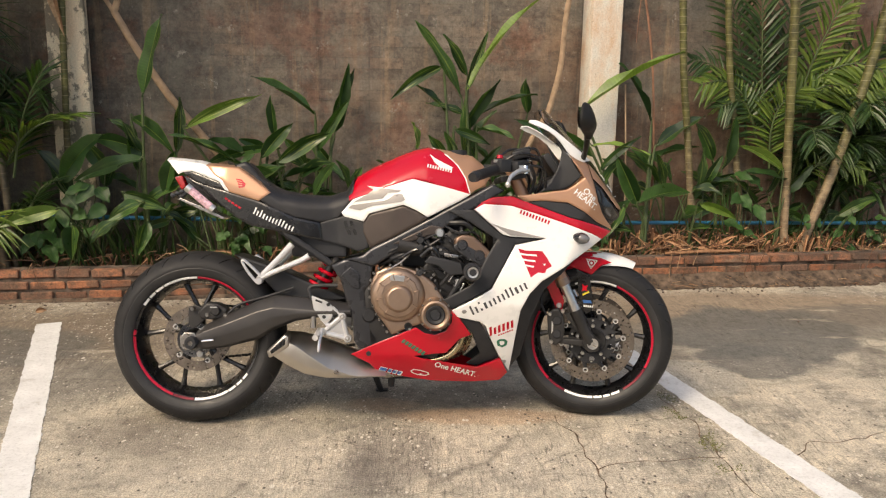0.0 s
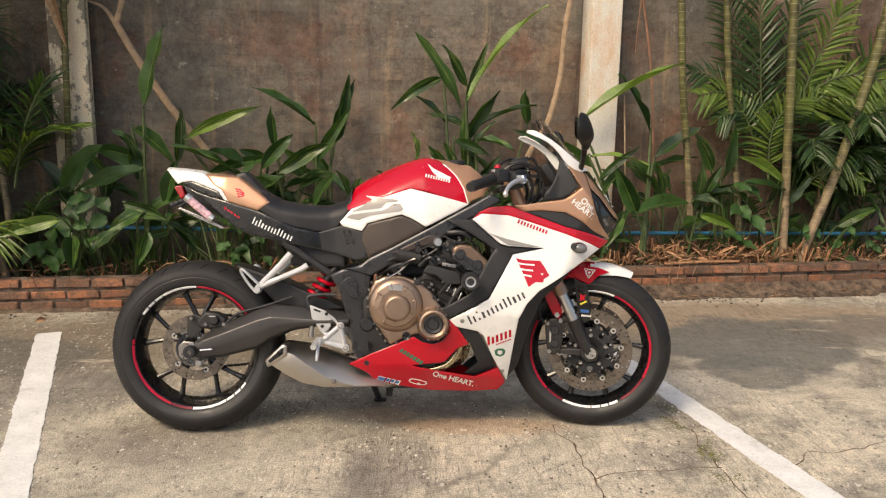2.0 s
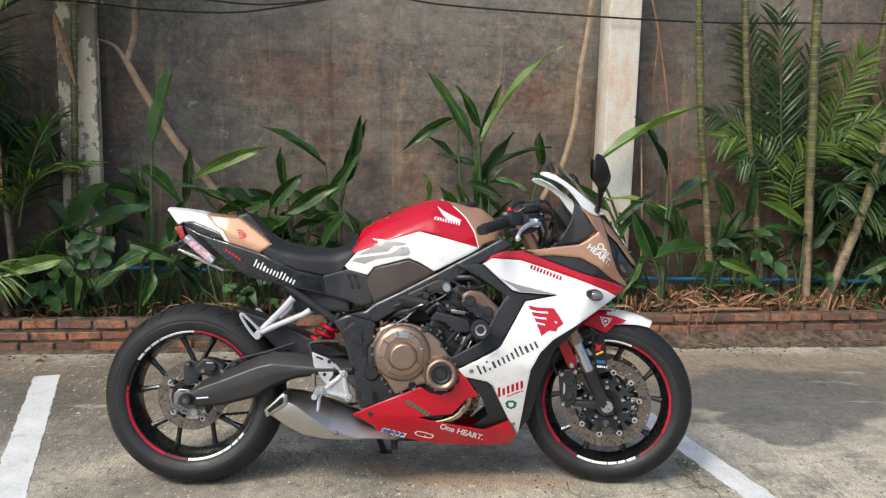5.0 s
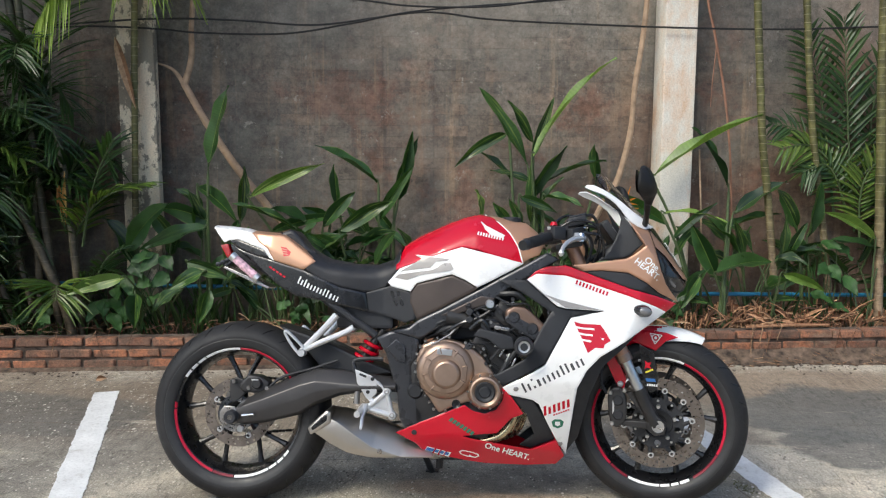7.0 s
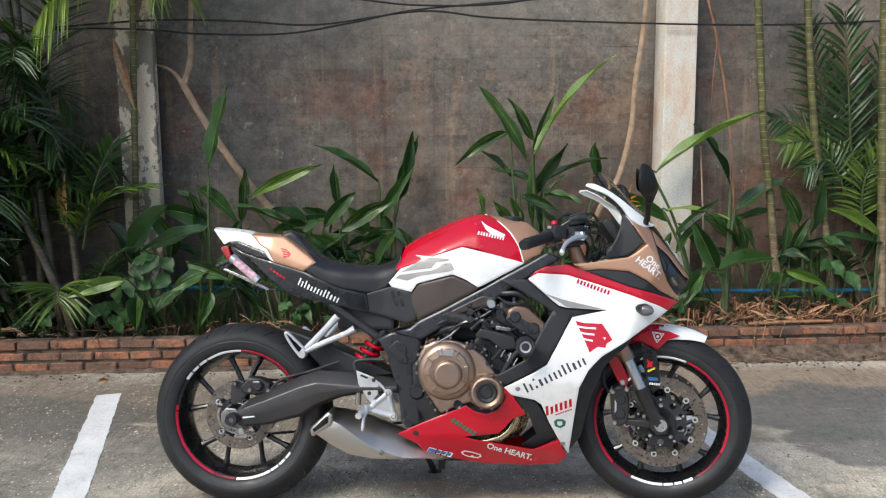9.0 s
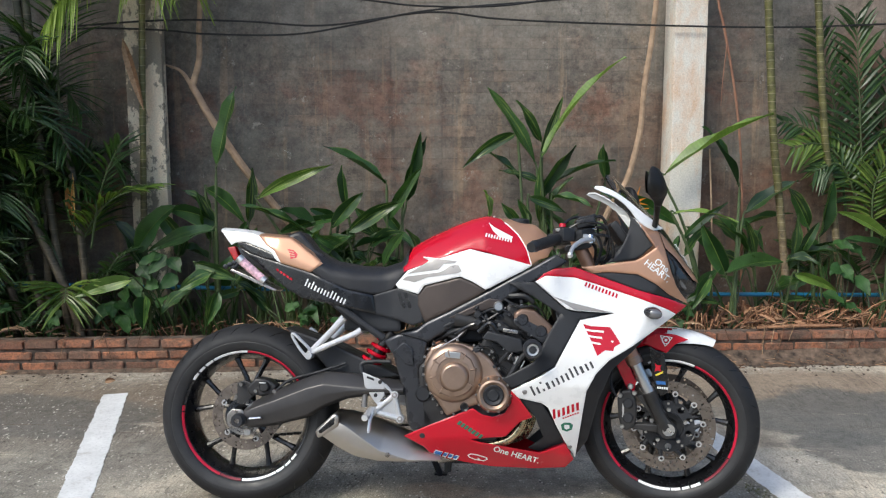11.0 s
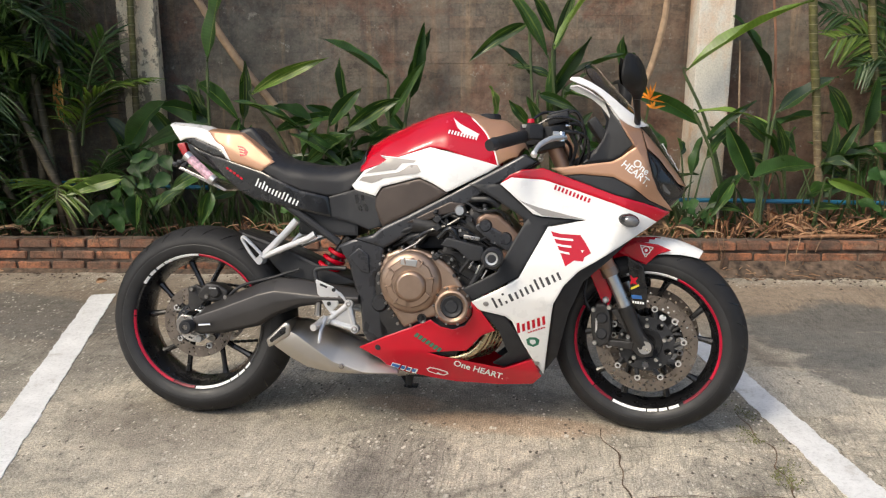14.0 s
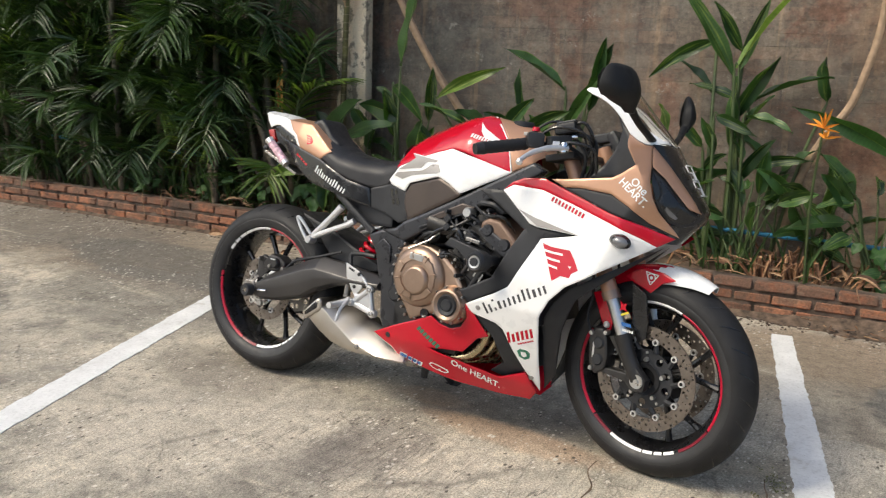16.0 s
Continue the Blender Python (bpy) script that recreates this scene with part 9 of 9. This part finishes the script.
# ---- cut dry stalks and straw, too many to count
rnd = random.Random(21)
bm = bmesh.new()
for k in range(300):
    x = rnd.choice((rnd.uniform(-2.4, 3.4), rnd.uniform(0.6, 3.2), rnd.uniform(-1.9, -0.7)))
    p = bed(x, rnd.uniform(1.93, 2.3), 0.11)
    h = rnd.uniform(0.04, 0.19) * (1.2 if x > 0.4 else 0.8)
    q = p + Vector((rnd.uniform(-0.8, 0.8) * h, rnd.uniform(-0.5, 0.15) * h, h * rnd.uniform(0.6, 1)))
    add_tube(bm, [p, p.lerp(q, 0.6), q], [rnd.uniform(0.003, 0.0075)] * 3, 6)
for k in range(46):
    o = bed(rnd.uniform(0.55, 3.3), rnd.uniform(1.90, 2.12), 0.11)
    for i in range(rnd.randint(3, 8)):
        p = o + Vector((rnd.gauss(0, 0.03), rnd.gauss(0, 0.025), 0))
        h = rnd.uniform(0.07, 0.17)
        q = p + Vector((rnd.uniform(-0.3, 0.3) * h, rnd.uniform(-0.3, 0.2) * h, h))
        r = rnd.uniform(0.004, 0.009)
        add_tube(bm, [p, p.lerp(q, 0.6), q], [r, r * 1.05, r * 1.25], 6)
# a heap of old leaf stalks and sheaths under the sunny palms
for k in range(190):
    x = rnd.gauss(1.95, 0.45)
    lift = max(0.0, 1 - abs(x - 1.95) / 0.9)
    p = bed(x, rnd.uniform(1.86, 2.16), 0.15 + rnd.uniform(0, 0.13) * lift)
    a, ln = rnd.uniform(0, math.pi), rnd.uniform(0.05, 0.19)
    q = p + Vector((ln * math.cos(a), 0.3 * ln * math.sin(a) - 0.02, ln * rnd.uniform(-0.15, 0.75)))
    if k % 4:
        r = rnd.uniform(0.002, 0.005)
        add_tube(bm, [p, p.lerp(q, 0.5) + Vector((0, 0, rnd.uniform(0, 0.02))), q], [r, r, r * 0.8], 5)
    else:
        add_blade(bm, p, q, rnd.uniform(0.008, 0.018), rnd.uniform(0.05, 0.35), rnd.uniform(-1, 1), 0.5, 5, None, 0, k)
add_tube(bm, [bed(1.62, 1.84, 0.188), bed(1.86, 1.85, 0.194), bed(2.12, 1.86, 0.19)], [0.009, 0.011, 0.008], 8)
tagged(part("cut_stalks", bm, M_STRAW), "short cut dry stalks standing in the bed", "dry stalks", kind="stuff")
bm = bmesh.new()
for k in range(520):
    x = rnd.uniform(-3.2, 3.4)
    p = bed(x, rnd.uniform(1.86, 2.2), 0.165 + rnd.uniform(0, 0.05))
    a = rnd.uniform(0, math.pi)
    ln = rnd.uniform(0.05, 0.2)
    q = p + Vector((ln * math.cos(a), 0.4 * ln * math.sin(a), rnd.uniform(-0.03, 0.05)))
    if k % 3:
        add_tube(bm, [p, p.lerp(q, 0.5) + Vector((0, 0, rnd.uniform(0, 0.02))), q], 0.0032, 5)
    else:
        add_blade(bm, p, q, rnd.uniform(0.006, 0.014), rnd.uniform(0.05, 0.4), rnd.uniform(-1, 1), 0.4, 4, None, 0, k)
for k in range(26):
    # stems and runners that hang over the kerb
    x = rnd.choice((rnd.uniform(0.9, 3.2), rnd.uniform(-3.4, -0.9)))
    ln = rnd.uniform(0.04, 0.15)
    p, q = bed(x, 1.86, 0.195), bed(x + rnd.uniform(-0.06, 0.06), 1.762, 0.19 - ln)
    add_tube(bm, curve_pts([p, bed(x + 0.01, 1.785, 0.207), q.lerp(p, 0.25) + Vector((0, -0.02, 0)), q], 4), 0.0022, 5)
for k in range(110):
    # twigs and leaf scraps on the soil at the foot of the kerb
    p = bed(rnd.uniform(0.9, 3.3), rnd.uniform(1.63, 1.755), 0.0)
    a, ln = rnd.uniform(0, math.pi), rnd.uniform(0.015, 0.07)
    p.z = 0.008 + 0.055 * max(0.0, 1 - (KERB_Y + SLOPE * p.x - p.y) / 0.15) ** 1.5
    add_tube(bm, [p, p + Vector((ln * math.cos(a), 0.4 * ln * math.sin(a), rnd.uniform(0.0, 0.012)))], rnd.uniform(0.0012, 0.0028), 5)
tagged(part("straw_litter", bm, M_DRYLEAF), "dry straw and fallen leaf litter on the soil", "litter", kind="stuff")
bm = bmesh.new()
for k in range(700):
    x = rnd.choice((rnd.uniform(-5.5, -1.4), rnd.uniform(-5.5, 3.4)))
    p = bed(x, rnd.uniform(1.9, 2.25), 0.13)
    ln = rnd.uniform(0.1, 0.34)
    q = p + Vector((rnd.uniform(-0.6, 0.6) * ln, rnd.uniform(-0.5, 0.1) * ln, ln))
    add_blade(bm, p, q, rnd.uniform(0.004, 0.010), rnd.uniform(0.1, 0.4), rnd.uniform(-1, 1), 0.4, 4, None, 0, k)
tagged(part("grass", bm, M_PALM), "thin green grass and shoots in the bed", "grass", kind="stuff")

# ---- blue pipe, cables, fallen leaves
bm = tube(curve_pts([bed(-4.6, 2.12, 0.47), bed(-2.6, 2.12, 0.43), bed(-1.4, 2.12, 0.395), bed(0.2, 2.12, 0.345), bed(1.4, 2.12, 0.33), bed(3.4, 2.12, 0.30)], 8), 0.0125, 10)
tagged(part("water_pipe", bm, M_PIPE), "thin blue plastic water pipe running along the bed", "pipe")
for pts in ([(-2.6, 1.86, 1.86), (-2.12, 1.90, 1.88), (-1.75, 1.94, 1.87), (-1.50, 1.97, 1.85), (-1.03, 2.03, 1.85), (-0.65, 2.07, 1.91), (-0.26, 2.12, 1.985), (0.51, 2.21, 2.05), (1.2, 2.29, 2.12)],
            [(-2.4, 1.88, 1.88), (-1.75, 1.94, 1.925), (-1.28, 2.0, 1.92), (-0.84, 2.05, 1.90), (-0.26, 2.12, 1.975), (0.12, 2.16, 1.94), (0.58, 2.22, 1.92), (1.36, 2.31, 1.90), (1.91, 2.38, 1.90), (2.45, 2.44, 1.92), (3.6, 2.58, 1.95)],
            [(-1.9, 1.92, 2.16), (-0.71, 2.06, 2.05), (-0.32, 2.11, 2.01), (0.12, 2.16, 2.01), (0.51, 2.21, 2.06), (1.25, 2.30, 2.15)]):
    tagged(part("cable", tube(curve_pts(pts, 8), 0.0055, 6), M_WIRE), "black cable strung along the wall between pillars", "cable", "cables on the wall")
for k, (x, y, z, ln, a) in enumerate(((1.30, 1.90, 0.02, 0.15, 75), (-1.9, 1.33, 0.006, 0.09, 20), (-2.6, 1.42, 0.006, 0.16, 10), (1.75, 1.86, 0.006, 0.07, -60), (0.9, -1.2, 0.006, 0.05, 30), (2.1, 1.2, 0.006, 0.05, 100))):
    p = Vector((x, y, z))
    q = p + Vector((ln * math.cos(radians(a)) * 0.6, 0.2 * ln, ln * 0.55 if k == 0 else 0.004))
    tagged(part("fallen_leaf", add_blade(bmesh.new(), p, q, ln * 0.16, 0.25, 0.5, 0.5, 7, None, 0, k), M_DRYLEAF), "curled dry brown leaf on the concrete", "fallen leaf", "fallen leaves")
rnd = random.Random(8)
bm = bmesh.new()
for k in range(900):
    t = rnd.random()
    p = Vector((1.085 + 0.06 * t, 0.24 - 0.75 * t, 0)) + Vector((rnd.gauss(0, 0.03), rnd.gauss(0, 0.03), 0))
    if noise.noise(p * 7) < 0.0:
        continue
    q = p + Vector((rnd.uniform(-0.008, 0.008), rnd.uniform(-0.008, 0.008), rnd.uniform(0.001, 0.006)))
    add_blade(bm, p, q, 0.0022, 0.1, rnd.uniform(-1, 1), 0.3, 3, None, 0, k)
tagged(part("moss", bm, M_MOSS), "dry olive moss and weeds in the crack of the concrete", "moss", kind="stuff")
